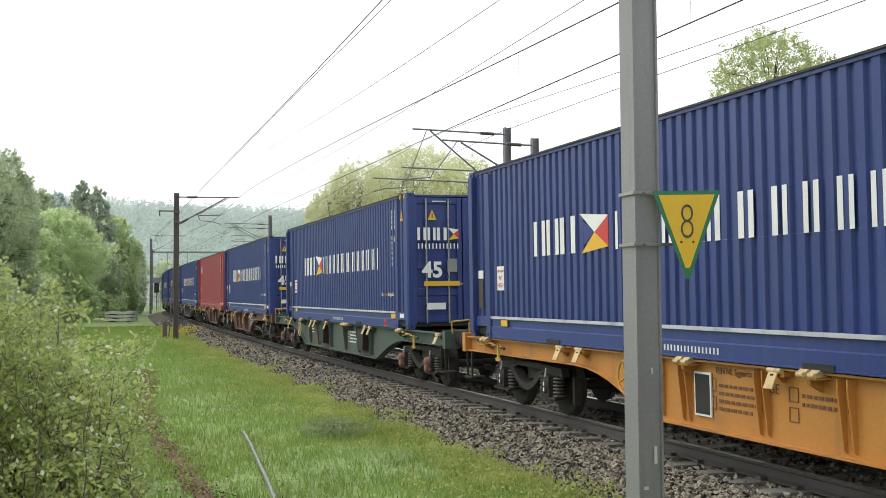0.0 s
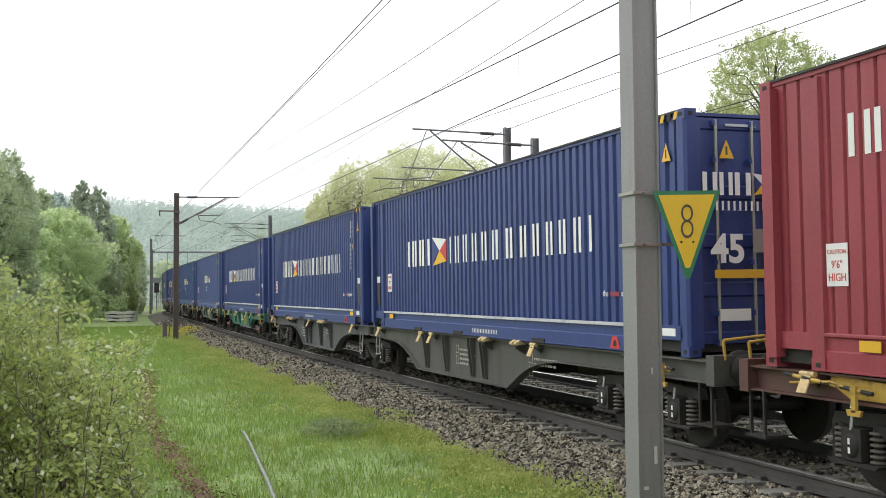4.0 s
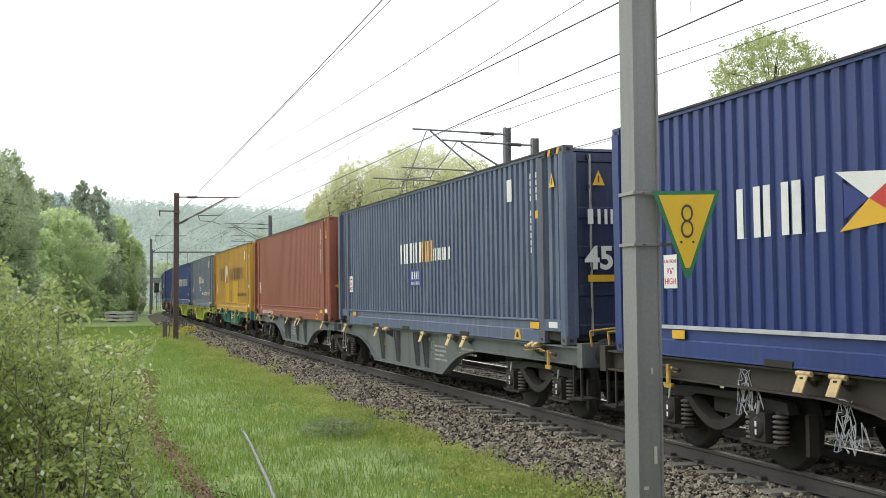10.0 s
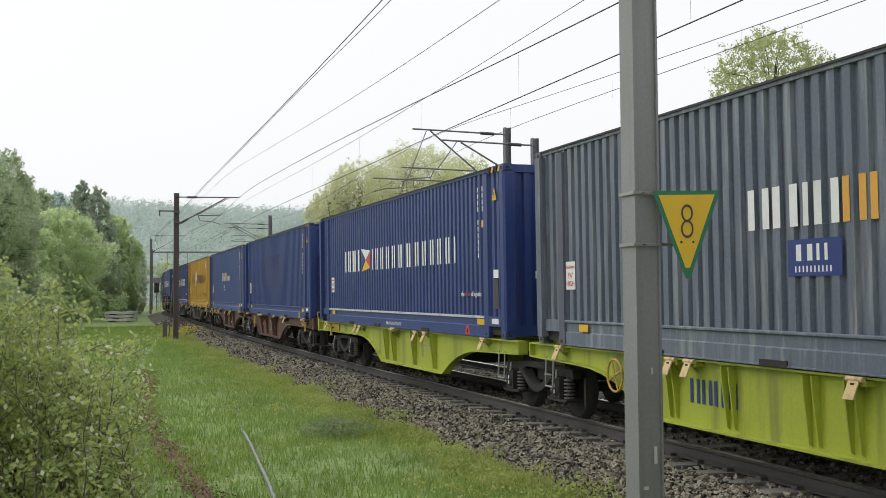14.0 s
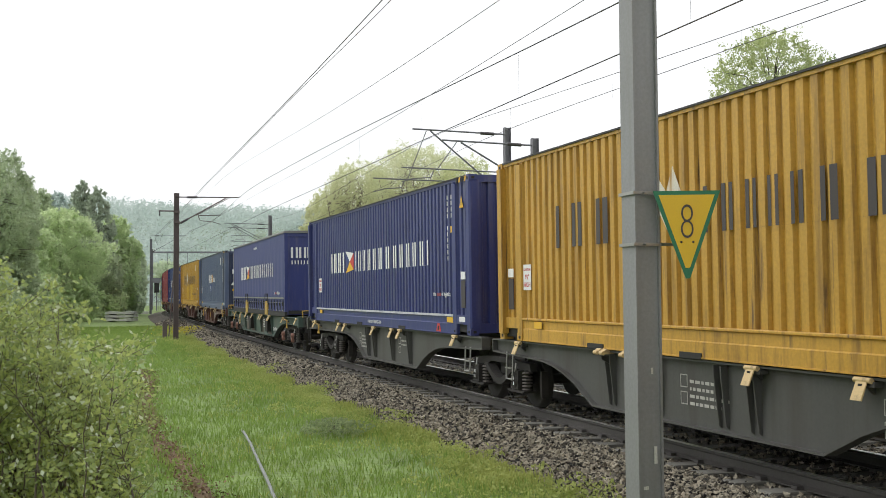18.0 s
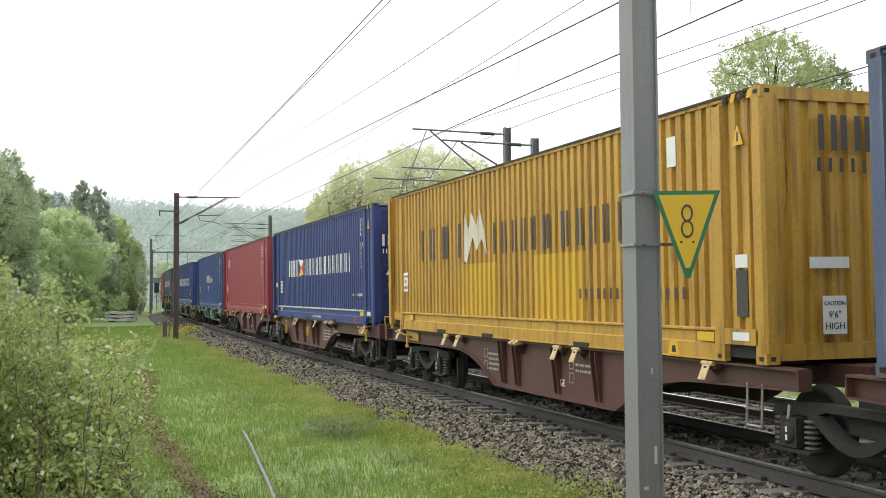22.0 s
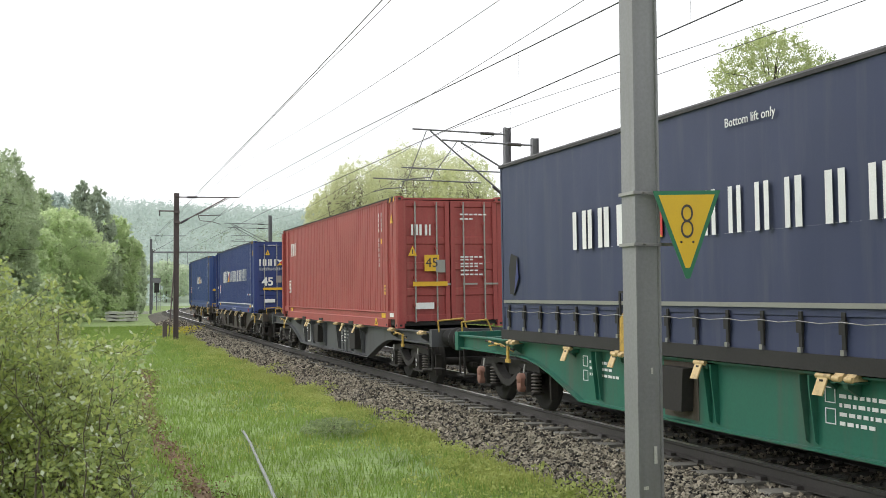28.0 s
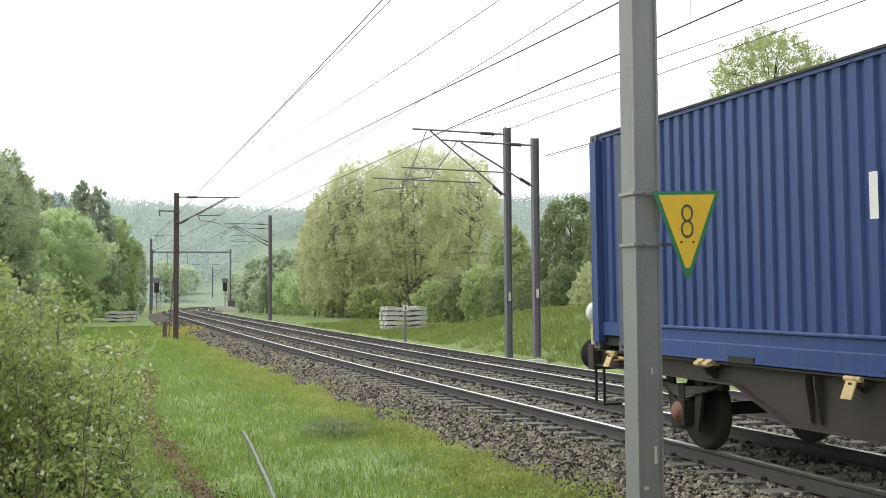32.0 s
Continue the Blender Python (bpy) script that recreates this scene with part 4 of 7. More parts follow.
        tree(x, depth, h, 2 * half / 1901 * depth, leaf, 9000, 0.0012 * depth + 0.014, {"deep": "dense dark green bush", "fresh": "fresh green bush", "spring": "light green bush", "olive": "yellow-green bush", "grey": "grey-green bush", "pale": "haze-paled spring green bush", "haze": "haze-tinted green bush far off"}[leaf] + " beside the railway",
             200 + k, z0=0.02, clumps=45, kind="bush")
        k += 1


def build_far_woods():
    rng = np.random.RandomState(9)
    pts, sizes = [], []
    for _ in range(13500):
        a = rng.uniform(-0.6, 0.6)
        r = 150 + 690 * rng.rand() ** 0.85
        x, y = r * math.sin(a), r * math.cos(a)
        i = int(np.argmin((LINE_X - x) ** 2 + (LINE_Y - y) ** 2))
        gap = math.hypot(LINE_X[i] - x, LINE_Y[i] - y)
        if r < 480 and gap < (10 if x < LINE_X[i] else 16):
            continue
        if r < 300 and rng.rand() > 0.75:
            continue
        z = terrain(x, y)
        h, w = rng.uniform(7, 12.5), rng.uniform(2.6, 5.0)
        if gap < 24 and r < 480:
            h *= 0.6
        m = int(np.clip(20000 / r, 32, 90))
        d = rng.normal(size=(m, 3))
        d /= np.linalg.norm(d, axis=1)[:, None]
        d[:, 2] = np.abs(d[:, 2]) ** 0.8 * np.sign(d[:, 2])
        pts.append(np.array([x, y, z + h * 0.5]) + d * np.array([w, w, h * 0.52]) * rng.uniform(0.5, 1.05, (m, 1)))
        sizes.append(rng.uniform(0.5, 1.15, m) * (0.42 + r / 1000))
    # the hills look hazy only through the paled leaf colour used here
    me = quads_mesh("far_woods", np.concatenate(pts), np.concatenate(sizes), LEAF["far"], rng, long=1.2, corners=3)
    tagged(new("far_woods", me), "spring woods on distant hills, haze in their colour", "woods", kind="stuff")


def build_near_bush():
    rng = np.random.RandomState(31)
    e = new("bush")
    tagged(e, "tall light green leafy bush with thin stems and pale young leaves", "bush", "bushes along the line")
    set_at(e, -3.6, 9.4)
    base = terrain(-3.6, 9.4)
    stems, leaf, pale, yellow = Geo(), [], [], []
    for i in range(105):
        y0 = rng.uniform(-1.0, 1.7)
        x0 = rng.uniform(-1.6, 0.9 - 0.28 * y0)
        if i <= 4:
            x0 = rng.uniform(-1.6, -0.3)
        edge = max(0, x0 + y0 * 0.28 + 0.5) / 1.3
        h = rng.uniform(1.7, 2.55) * (1 - 0.38 * edge) if i > 4 else rng.uniform(2.5, 2.75)
        lean = rng.uniform(-0.3, 0.3), rng.uniform(-0.25, 0.25)
        prev, n = Vector((x0, y0, -0.1)), 7
        r = rng.uniform(0.008, 0.019)
        for j in range(1, n + 1):
            u = j / n
            p = Vector((x0 + lean[0] * u * u * 1.4 + rng.normal() * 0.03, y0 + lean[1] * u * u * 1.4 + rng.normal() * 0.03, h * u))
            stems.tube(prev, p, r * (1.15 - u), TWIG, r * (1.05 - u), 5)
            for _ in range(rng.randint(2, 6)):
                d = Vector((rng.normal(), rng.normal(), rng.uniform(0.0, 0.9))).normalized() * rng.uniform(0.12, 0.42)
                q = p + d
                stems.tube(p, q, r * 0.26, TWIG, r * 0.1, 4)
                full = 1.0 if q.z > 1.15 or x0 > -0.2 else 0.35 + 0.4 * q.z
                for _ in range(int(rng.randint(11, 23) * full)):
                    w = p + d * rng.uniform(0.25, 1.05) + Vector(rng.normal(size=3)) * 0.035
                    (pale if rng.rand() < 0.1 else yellow if rng.rand() < 0.45 else leaf).append(tuple(w))
            prev = p
    part("stemwork", stems, e, "thin brown stems and twigs")["kind"] = "stuff"
    for name, pts, m, s, lab in (("leaves", leaf, "bush", 0.031, "green leaves"), ("pale_leaves", pale, "blossom", 0.03, "pale silvery young leaves"), ("yellow_leaves", yellow, "lime", 0.032, "bright yellow-green leaves")):
        pts = np.array(pts)
        ob = part(name, quads_mesh(name, pts, s * rng.uniform(0.6, 1.35, len(pts)), LEAF[m], rng, long=1.8), e, lab)
        ob["kind"] = "stuff"
    # undergrowth behind and beneath it
    for k, (x, y, h, w, m) in enumerate(((-5.4, 12.5, 1.9, 2.6, "bush"), (-7.0, 16.5, 1.7, 3.4, "fresh"), (-9.6, 22.0, 1.9, 4.2, "bush"), (-13.5, 30, 2.0, 5.0, "fresh"), (-4.6, 8.2, 1.2, 1.8, "deep"), (-5.2, 9.6, 1.5, 2.0, "bush"), (-18, 42, 1.8, 6.5, "bush"), (-26, 58, 2.0, 7, "spring"))):
        tree(x, y, h, w, m, 5200, 0.045 + 0.0012 * y, "dense green undergrowth bush beside the path", 400 + k, z0=0.0, clumps=70, kind="bush")


def path_x(y):
    u = (33 - y) / 25
    return -9.2 + 6.9 * u + 0.9 * u * u + 0.12 * math.sin(u * 9)


def build_grass():
    rng = np.random.RandomState(12)
    for name, count, mat, lat0, lat1, lo, hi, wide, lab in (("grass", 80000, GRASS, -11.5, -2.85, 0.03, 0.105, 0.0075, "fresh green grass"), ("dry_grass", 20000, DRY, -9.5, -2.75, 0.03, 0.1, 0.007, "yellowish dry grass"),
                                                            ("bank_grass", 26000, BANK, 7.2, 14.0, 0.06, 0.2, 0.011, "tall green grass"), ("verge_weeds", 16000, DRY, -3.5, -2.65, 0.03, 0.12, 0.01, "yellow-green weeds at the edge of the ballast")):
        V, F = [], []
        for _ in range(count):
            s = 9.0 + 75 * rng.rand() ** 2.2 if name != "bank_grass" else rng.uniform(24, 84)
            lat = rng.uniform(lat0, lat1) if name != "verge_weeds" else lat1 + 0.45 * noise.noise((s * 0.45, 9, 2)) - abs(rng.normal()) * 0.5
            i = int((s + 520) / 0.5)
            q = (s + 520) / 0.5 - i
            c, sn = math.cos(_h[i]), math.sin(_h[i])
            x, y = LINE_X[i] * (1 - q) + LINE_X[i + 1] * q + lat * c, LINE_Y[i] * (1 - q) + LINE_Y[i + 1] * q - lat * sn
            z = LINE_Z[i] - 0.42 + max(0.0, lat + 2.75) * 0.23 if lat < 0 else terrain(x, y)
            n = 0.65 + 0.7 * noise.noise((x * 0.55, y * 0.55, 7))
            if name == "dry_grass" and noise.noise((x * 0.4, y * 0.4, 2)) + 0.09 * (lat + 5.2) < 0.2 + rng.normal() * 0.12:
                continue
            if name == "verge_weeds" and noise.noise((s * 0.5, 3, 3)) < -0.05:
                continue
            if abs(x - path_x(y)) < 0.13 + 0.16 * noise.noise((x * 2, y * 2, 5)):
                continue
            k = 1 + 0.03 * max(0, y - 12)
            for _ in range(2):
                hgt = rng.uniform(lo, hi) * (0.7 + n)
                w = wide * k
                bx, by = x + rng.normal() * 0.03 * k, y + rng.normal() * 0.03 * k
                a = rng.uniform(0, 2 * math.pi)
                dx, dy = math.cos(a) * w, math.sin(a) * w
                lx, ly = rng.normal() * 0.3 * hgt, rng.normal() * 0.3 * hgt
                o = len(V)
                V += [(bx - dx, by - dy, z - 0.03), (bx + dx, by + dy, z - 0.03), (bx + lx * 0.5 + dx * 0.6, by + ly * 0.5 + dy * 0.6, z + hgt * 0.6), (bx + lx, by + ly, z + hgt)]
                F += [(o, o + 1, o + 2), (o, o + 2, o + 3)]
        me = bpy.data.meshes.new(name)
        me.from_pydata(V, [], F)
        me.materials.append(mat)
        tagged(new(name, me), lab + (" on the bank" if name == "bank_grass" else " on the strip beside the track"), "grass", kind="stuff")
    # low leafy weeds creeping from the grass into the ballast
    spots = []
    while len(spots) < 620:
        s = 9.5 + 60 * rng.rand() ** 1.8
        lat = -2.75 + 0.4 * noise.noise((s * 0.5, 1, 8)) - abs(rng.normal()) * 0.7 + (rng.rand() < 0.15) * 0.4
        if noise.noise((s * 0.7, lat * 0.9, 4)) > -0.12:
            spots.append((s, lat, rng.uniform(0.08, 0.24)))
    leaves = []
    for s, lat, w in spots:
        z = float(np.interp(lat, [-6, -2.75, -1.75], [-0.42, -0.42, -0.22]))
        for _ in range(int(420 * w)):
            a, q = rng.normal() * w, rng.normal() * w * 0.6
            leaves.append(rail_point(s + a, lat + q, z + 0.07 + rng.rand() * 0.85 * w * math.exp(-(a * a + q * q) / (w * w))))
    leaves = np.array([tuple(p) for p in leaves])
    tagged(new("verge_weed_leaves", quads_mesh("verge_weed_leaves", leaves, 0.026 * rng.uniform(0.5, 1.5, len(leaves)), WEED, rng, long=1.7)), "low yellow-green leafy weeds creeping into the ballast", "weeds", kind="stuff")
    # a tuft of broad dark weeds and scattered ones
    for k, (x, y, w, h) in enumerate(((-1.75, 17.2, 1.1, 0.3), (-2.6, 24.5, 0.7, 0.3), (-4.6, 38.5, 1.6, 0.5))):
        tree(x, y, h, w, "deep" if k == 0 else "fresh", 1600, 0.03, "low clump of broad-leaved weeds in the grass", 500 + k, z0=0.0, clumps=40, kind="weed_clump")
    rng = np.random.RandomState(5)
    c = np.array([(-14.6 + rng.normal() * 0.5, 60 + rng.normal() * 1.2, terrain(-14.6, 60) + rng.uniform(0.1, 0.5)) for _ in range(350)])
    tagged(new("yellow_flowers", quads_mesh("yellow_flowers", c, np.full(len(c), 0.07), FLOWER, rng)), "patch of yellow flowers in the grass", "flowers", kind="stuff")


build_trees()
build_far_woods()
build_near_bush()
build_grass()


def build_litter():
    """Dead leaves, clods and blades along the worn path."""
    rng = np.random.RandomState(61)
    for name, n, mat, size, lab in (("path_litter", 2600, LITTER, 0.03, "brown dead leaves and clods on the path"), ("path_blades", 1500, GRASS, 0.035, "short green blades on the path")):
        pts = []
        for _ in range(n):
            y = 8.5 + 24 * rng.rand() ** 1.6
            x = path_x(y) + rng.normal() * 0.17
            pts.append((x, y, terrain(x, y) + 0.03 + 0.015 * rng.rand()))
        tagged(new(name, quads_mesh(name, np.array(pts), size * rng.uniform(0.5, 1.5, n), mat, rng, flat=0.5)), lab, "litter", kind="stuff")


build_litter()


# ---------------------------------------------------------------- containers
RIM = material("grimy_dark_roof_rim", (0.045, 0.042, 0.045), 0.7, spread=0.4, fine=15)
CL, CH, CW = 13.716, 2.896, 2.5
FLOOR = 1.126
MESH = {}


def cached(key, make):
    if key not in MESH:
        MESH[key] = make()
    return MESH[key]


RIB = 0.2185


def corrugated(length, z0, z1, mat, pitch=RIB, depth=0.038, outer=0.5, slope=0.085):
    """Folded sheet along x facing -y, its outer folds at y = 0."""
    g = Geo()
    n = max(1, round(length / pitch))
    p = length / n
    xs, ys = [], []
    for i in range(n):
        x = -length / 2 + i * p
        xs += [x, x + outer * p, x + (outer + slope) * p, x + (1 - slope) * p]
        ys += [0, 0, depth, depth]
    xs.append(length / 2)
    ys.append(0)
    v = [(x, y, z0) for x, y in zip(xs, ys)] + [(x, y, z1) for x, y in zip(xs, ys)]
    k = len(xs)
    v += [(x, y + 0.004, z0) for x, y in zip(xs, ys)] + [(x, y + 0.004, z1) for x, y in zip(xs, ys)]
    f = [(i, i + 1, i + 1 + k, i + k) for i in range(k - 1)] + [(i + 2 * k + 1, i + 2 * k, i + 3 * k, i + 3 * k + 1) for i in range(k - 1)]
    return g.add(v, f, mat)


def flat_mark(points, mat, y=0.0):
    """A thin plate with an outline of (x, z), facing -y."""
    g = Geo()
    g.prism(points, y, y + 0.004, mat)
    return g


def word_bars(widths, height, mat, gap=0.1, fill=0.5):
    """A brand name as plain upright bars, two for a broad letter and one for a narrow one, cut from one sheet on a hair-thin foot."""
    foot, top = -height / 2, height / 2
    line, x = [], 0.0
    for w in widths:
        k = w * fill / 2 if w > 0.15 else w * fill
        for q in (x + k / 2, x + w - k / 2) if w > 0.15 else (x + w / 2,):
            line += [(q - k / 2, foot + 0.0004), (q - k / 2, top), (q + k / 2, top), (q + k / 2, foot + 0.0004)]
        x += w + gap
    line = [(line[0][0], foot)] + line[1:-1] + [(line[-1][0], foot)]
    return Geo().prism(line, -0.0004, 0.0004, mat)


def pennant(size, wide=1.0):
    """A plain swallow-tailed emblem of four coloured triangles."""
    g = Geo()
    h = size / 2
    for tri, m in (([(-h, h), (h * 0.9, h * 0.75), (0, 0)], WHITE), ([(h * 0.9, h * 0.75), (h * 0.9, -h * 0.75), (0, 0)], RED_MARK),
                   ([(h * 0.9, -h * 0.75), (-h * 0.9, -h), (0, 0)], YELLOW), ([(-h * 0.75, -h * 0.6), (-h * 0.75, h * 0.6), (0, 0)], BLUE_MARK)):
        g.prism([(a * wide, b) for a, b in tri], 0, 0.004, m)
    return g


def container(paint, front="doors", brand="masters", stripe=True, label="", old=False, placarded=False):
    """A 45-foot box: x forward, the camera's side at -y, its floor at z = 0. The empty stands at the middle of its base."""
    m = PAINT[paint]
    e = new("shipping_container")
    tagged(e, label, "container", "containers on the train")
    half, w2 = CL / 2, CW / 2
    worn = brand == "unit"
    side = cached(("side", paint), lambda: corrugated(CL - 0.36, 0.355, CH - 0.03, m, depth=0.046 if paint in ("yellow", "slate", "steel") else 0.028 if paint in ("rust", "red", "brick") else 0.036, outer=0.76 if paint in ("rust", "red", "brick") else 0.5, slope=0.07 if paint in ("rust", "red", "brick") else 0.085).mesh("side_wall"))
    part("side_wall", side, e, at=(0, -w2 + 0.035, 0))
    part("side_wall", side, e, at=(0, w2 - 0.035, 0, 0, 0, 180))
    rail_b = cached(("rail_b", paint), lambda: bottom_rail(m))
    part("bottom_rail", rail_b, e)
    part("bottom_rail", rail_b, e, at=(0, 0, 0, 0, 0, 180))
    rail_t = cached(("rail_t", paint), lambda: Geo().box((0, -w2 + 0.05, CH - 0.036), (CL - 0.3, 0.06, 0.06), m).box((0, -w2 + 0.036, CH - 0.011), (CL - 0.3, 0.07, 0.024), RIM).mesh("top_rail"))
    part("top_rail", rail_t, e)
    part("top_rail", rail_t, e, at=(0, 0, 0, 0, 0, 180))
    part("roof", cached(("roof", paint), lambda: Geo().box((0, 0, CH - 0.05), (CL - 0.2, CW - 0.14, 0.04), m).mesh("roof")), e)
    part("floor", cached("floor", lambda: Geo().box((0, 0, 0.12), (CL - 0.2, CW - 0.12, 0.14), BLACK).mesh("floor")), e)
    post = cached(("post", paint), lambda: Geo().prism([(-0.09, -0.03), (0.05, -0.03), (0.09, 0.0), (0.09, 0.17), (-0.02, 0.17), (-0.02, 0.05), (-0.09, 0.05)], 0.1, CH - 0.1, m, "z").mesh("corner_post"))
    for x, y, r in ((half - 0.09, -w2 + 0.03, 0), (half - 0.09, w2 - 0.03, 90), (-half + 0.09, w2 - 0.03, 180), (-half + 0.09, -w2 + 0.03, 270)):
        part("corner_post", post, e, at=(x, y, 0, 0, 0, r))
    cast = cached(("casting", paint, worn), lambda: casting_mesh(POST if worn else m))
    for x in (-half + 0.09, half - 0.09):
        for y in (-w2 + 0.08, w2 - 0.08):
            for z in (0.06, CH - 0.06):
                part("corner_casting", cast, e, at=(x, y, z))
    guide = cached(("guide", paint, worn), lambda: guide_mesh(POST if worn else m))
    for x in (-6.02, 6.02):
        part("lifting_post", guide, e, at=(x, -w2 + 0.03, 0))
        part("lifting_post", guide, e, at=(x, w2 - 0.03, 0, 0, 0, 180))
    if stripe:
        part("hazard_stripe", cached("hazard", hazard_mesh), e, "black and yellow hazard stripes", (6.46, -w2 - 0.003, CH - 0.062))
    end = cached(("end", paint), lambda: end_wall_mesh(m))
    if front == "doors":
        doors(e, paint, half, 0, brand)
        part("end_wall", end, e, at=(-half + 0.06, 0, 0, 0, 0, -90))
    else:
        part("end_wall", end, e, at=(half - 0.06, 0, 0, 0, 0, 90))
        doors(e, paint, -half, 180, "")
        if front == "arrow":
            part("arrow", cached("arrow", lambda: Geo().prism([(-1.1, 0), (-0.95, 0.09), (-0.95, 0.03), (1.1, 0.03), (1.1, -0.03), (-0.95, -0.03), (-0.95, -0.09)], 0, 0.004, YELLOW).mesh("arrow")),
                 e, "yellow arrow marking", (half + 0.004, 0.85 if brand == "cai" else 0, 0.98, 0, 0, 90)).scale = (0.35 if brand == "cai" else 1, 1, 1)
            for y in (-0.75, 0.75) if brand != "cai" else ():
                notice(e, (half + 0.006, y, 0.62, 0, 0, 90))
        elif front == "brand":
            part("brand_mark", cached(("end_brand", brand), lambda: word_bars((0.24, 0.26, 0.26), 0.38, DARK_TEXT if brand == "old" else WHITE, 0.05, 0.62).mesh("brand_mark")), e, "bold brand mark", (half + 0.006, -0.55, 2.42, 0, 0, 90))
            part("brand_line", cached(("end_line", brand), lambda: word_bars((0.1,) * 12, 0.15, DARK_TEXT if brand == "old" else WHITE, 0.045, 0.45).mesh("brand_line")), e, "small brand name", (half + 0.006, -0.6, 2.08, 0, 0, 90))
            notice(e, (half + 0.006, -0.4, 0.5, 0, 0, 90), dark=True)
            part("placard", cached("placard_w", lambda: Geo().box((0, 0, 0), (0.5, 0.004, 0.12), WHITE).mesh("placard")), e, "white placard", (half + 0.006, -0.45, 1.05, 0, 0, 90))
    y = -w2 + 0.029
    # markings on the side towards the camera
    if brand == "masters":
        part("brand_mark", cached("mark3", lambda: word_bars((0.42, 0.42, 0.5), 0.53, WHITE, 0.055, 0.56).mesh("brand_mark")), e, "white brand mark", (-4.1, y, 1.58))
        part("emblem", cached("emblem", lambda: pennant(0.56, 1.6).mesh("emblem")), e, "white, red and yellow swallow-tailed emblem", (-2.05, y, 1.58))
        part("brand_name", cached("name12", lambda: word_bars((0.36, 0.34, 0.4, 0.4, 0.42, 0.55, 0.5, 0.4, 0.42, 0.36, 0.42, 0.4), 0.5, WHITE, 0.08, 0.38).mesh("brand_name")), e, "white brand name", (-1.45, y, 1.57))
        for x, t in ((4.7, "the"), (5.2, "of logistics")):
            part("slogan", letter_mesh(t, 0.122, WHITE), e, "white slogan lettering", (x, y - 0.002, 0.74))
        part("slogan_mark", cached("slog", lambda: Geo().box((0, 0, 0), (0.25, 0.004, 0.065), SLOGAN_RED).mesh("slogan_mark")), e, "small dark red word", (5.04, y - 0.002, 0.735))
        part("web_address", cached("web", lambda: word_bars((0.055,) * 16, 0.07, WHITE, 0.02, 0.55).mesh("web_address")), e, "white web address", (-0.25, -w2 + 0.008, 0.1))
        part("pale_band", cached("band", lambda: Geo().box((0, 0, 0), (CL - 1.9, 0.004, 0.045), BAND).mesh("pale_band")), e, "pale line along the bottom rail", (0, -w2 - 0.003, 0.345))
    elif brand == "unit":
        part("brand_name", cached("unit4", lambda: word_bars((0.36, 0.4, 0.13, 0.36), 0.42, WHITE, 0.06, 0.62).mesh("brand_name")), e, "white brand name", (-1.4, y, 1.6))
        part("brand_number", cached("unit45", lambda: word_bars((0.32, 0.32), 0.42, GOLD, 0.05, 0.6).mesh("brand_number")), e, "orange-yellow brand numeral", (0.08, y, 1.6))
        part("brand_suffix", cached("unitcom", lambda: word_bars((0.06, 0.24, 0.24, 0.34), 0.24, WHITE, 0.04, 0.6).mesh("brand_suffix")), e, "white brand suffix", (0.82, y, 1.52))
        if paint in ("slate", "steel"):
            part("brand_panel", cached("unitp", lambda: Geo().box((0, 0, 0), (0.8, 0.004, 0.36), BLUE_MARK).mesh("brand_panel")), e, "dark blue panel", (-0.35, y + 0.003, 1.08))
        part("brand_mark", cached("unitm", lambda: word_bars((0.14, 0.14, 0.16), 0.16, WHITE, 0.03, 0.55).mesh("brand_mark")), e, "small white mark", (-0.65, y, 1.13))
        part("brand_line", cached("unitl", lambda: word_bars((0.04,) * 10, 0.06, WHITE, 0.018, 0.55).mesh("brand_line")), e, "small white line of print", (-0.65, y, 0.97))
    elif brand == "old":
        part("brand_mark", cached("old3", lambda: word_bars((0.65, 0.68, 0.85), 0.62, DARK_TEXT, 0.08, 0.34).mesh("brand_mark")), e, "faded black brand mark", (-4.65, y, 1.72))
        part("emblem", cached("oldem", lambda: Geo().prism([(-0.55, -0.35), (-0.5, 0.5), (-0.3, 0.2), (-0.15, 0.5), (0.1, 0.25), (0.25, 0.55), (0.5, 0.1), (0.6, -0.3), (0.35, 0.0), (0.1, -0.2), (-0.1, 0.05), (-0.4, -0.4)], 0, 0.004, TORN).mesh("emblem")),
             e, "torn white emblem", (-1.6, y, 1.7))
        part("brand_name", cached("old12", lambda: word_bars((0.44, 0.37, 0.31, 0.31, 0.4, 0.62, 0.4, 0.35, 0.3, 0.38, 0.33, 0.35), 0.52, DARK_TEXT, 0.065, 0.36).mesh("brand_name")), e, "faded black brand name", (-0.7, y, 1.68))
        part("slogan", cached("oldslog", lambda: word_bars((0.12,) * 16, 0.14, DARK_TEXT, 0.06, 0.5).mesh("slogan")), e, "faded dark slogan", (2.5, y, 0.74))
        part("white_plate", cached("oldw", lambda: Geo().box((0, 0, 0), (0.2, 0.004, 0.36), WHITE).mesh("white_plate")), e, "white plate", (5.05, y - 0.002, 2.42))
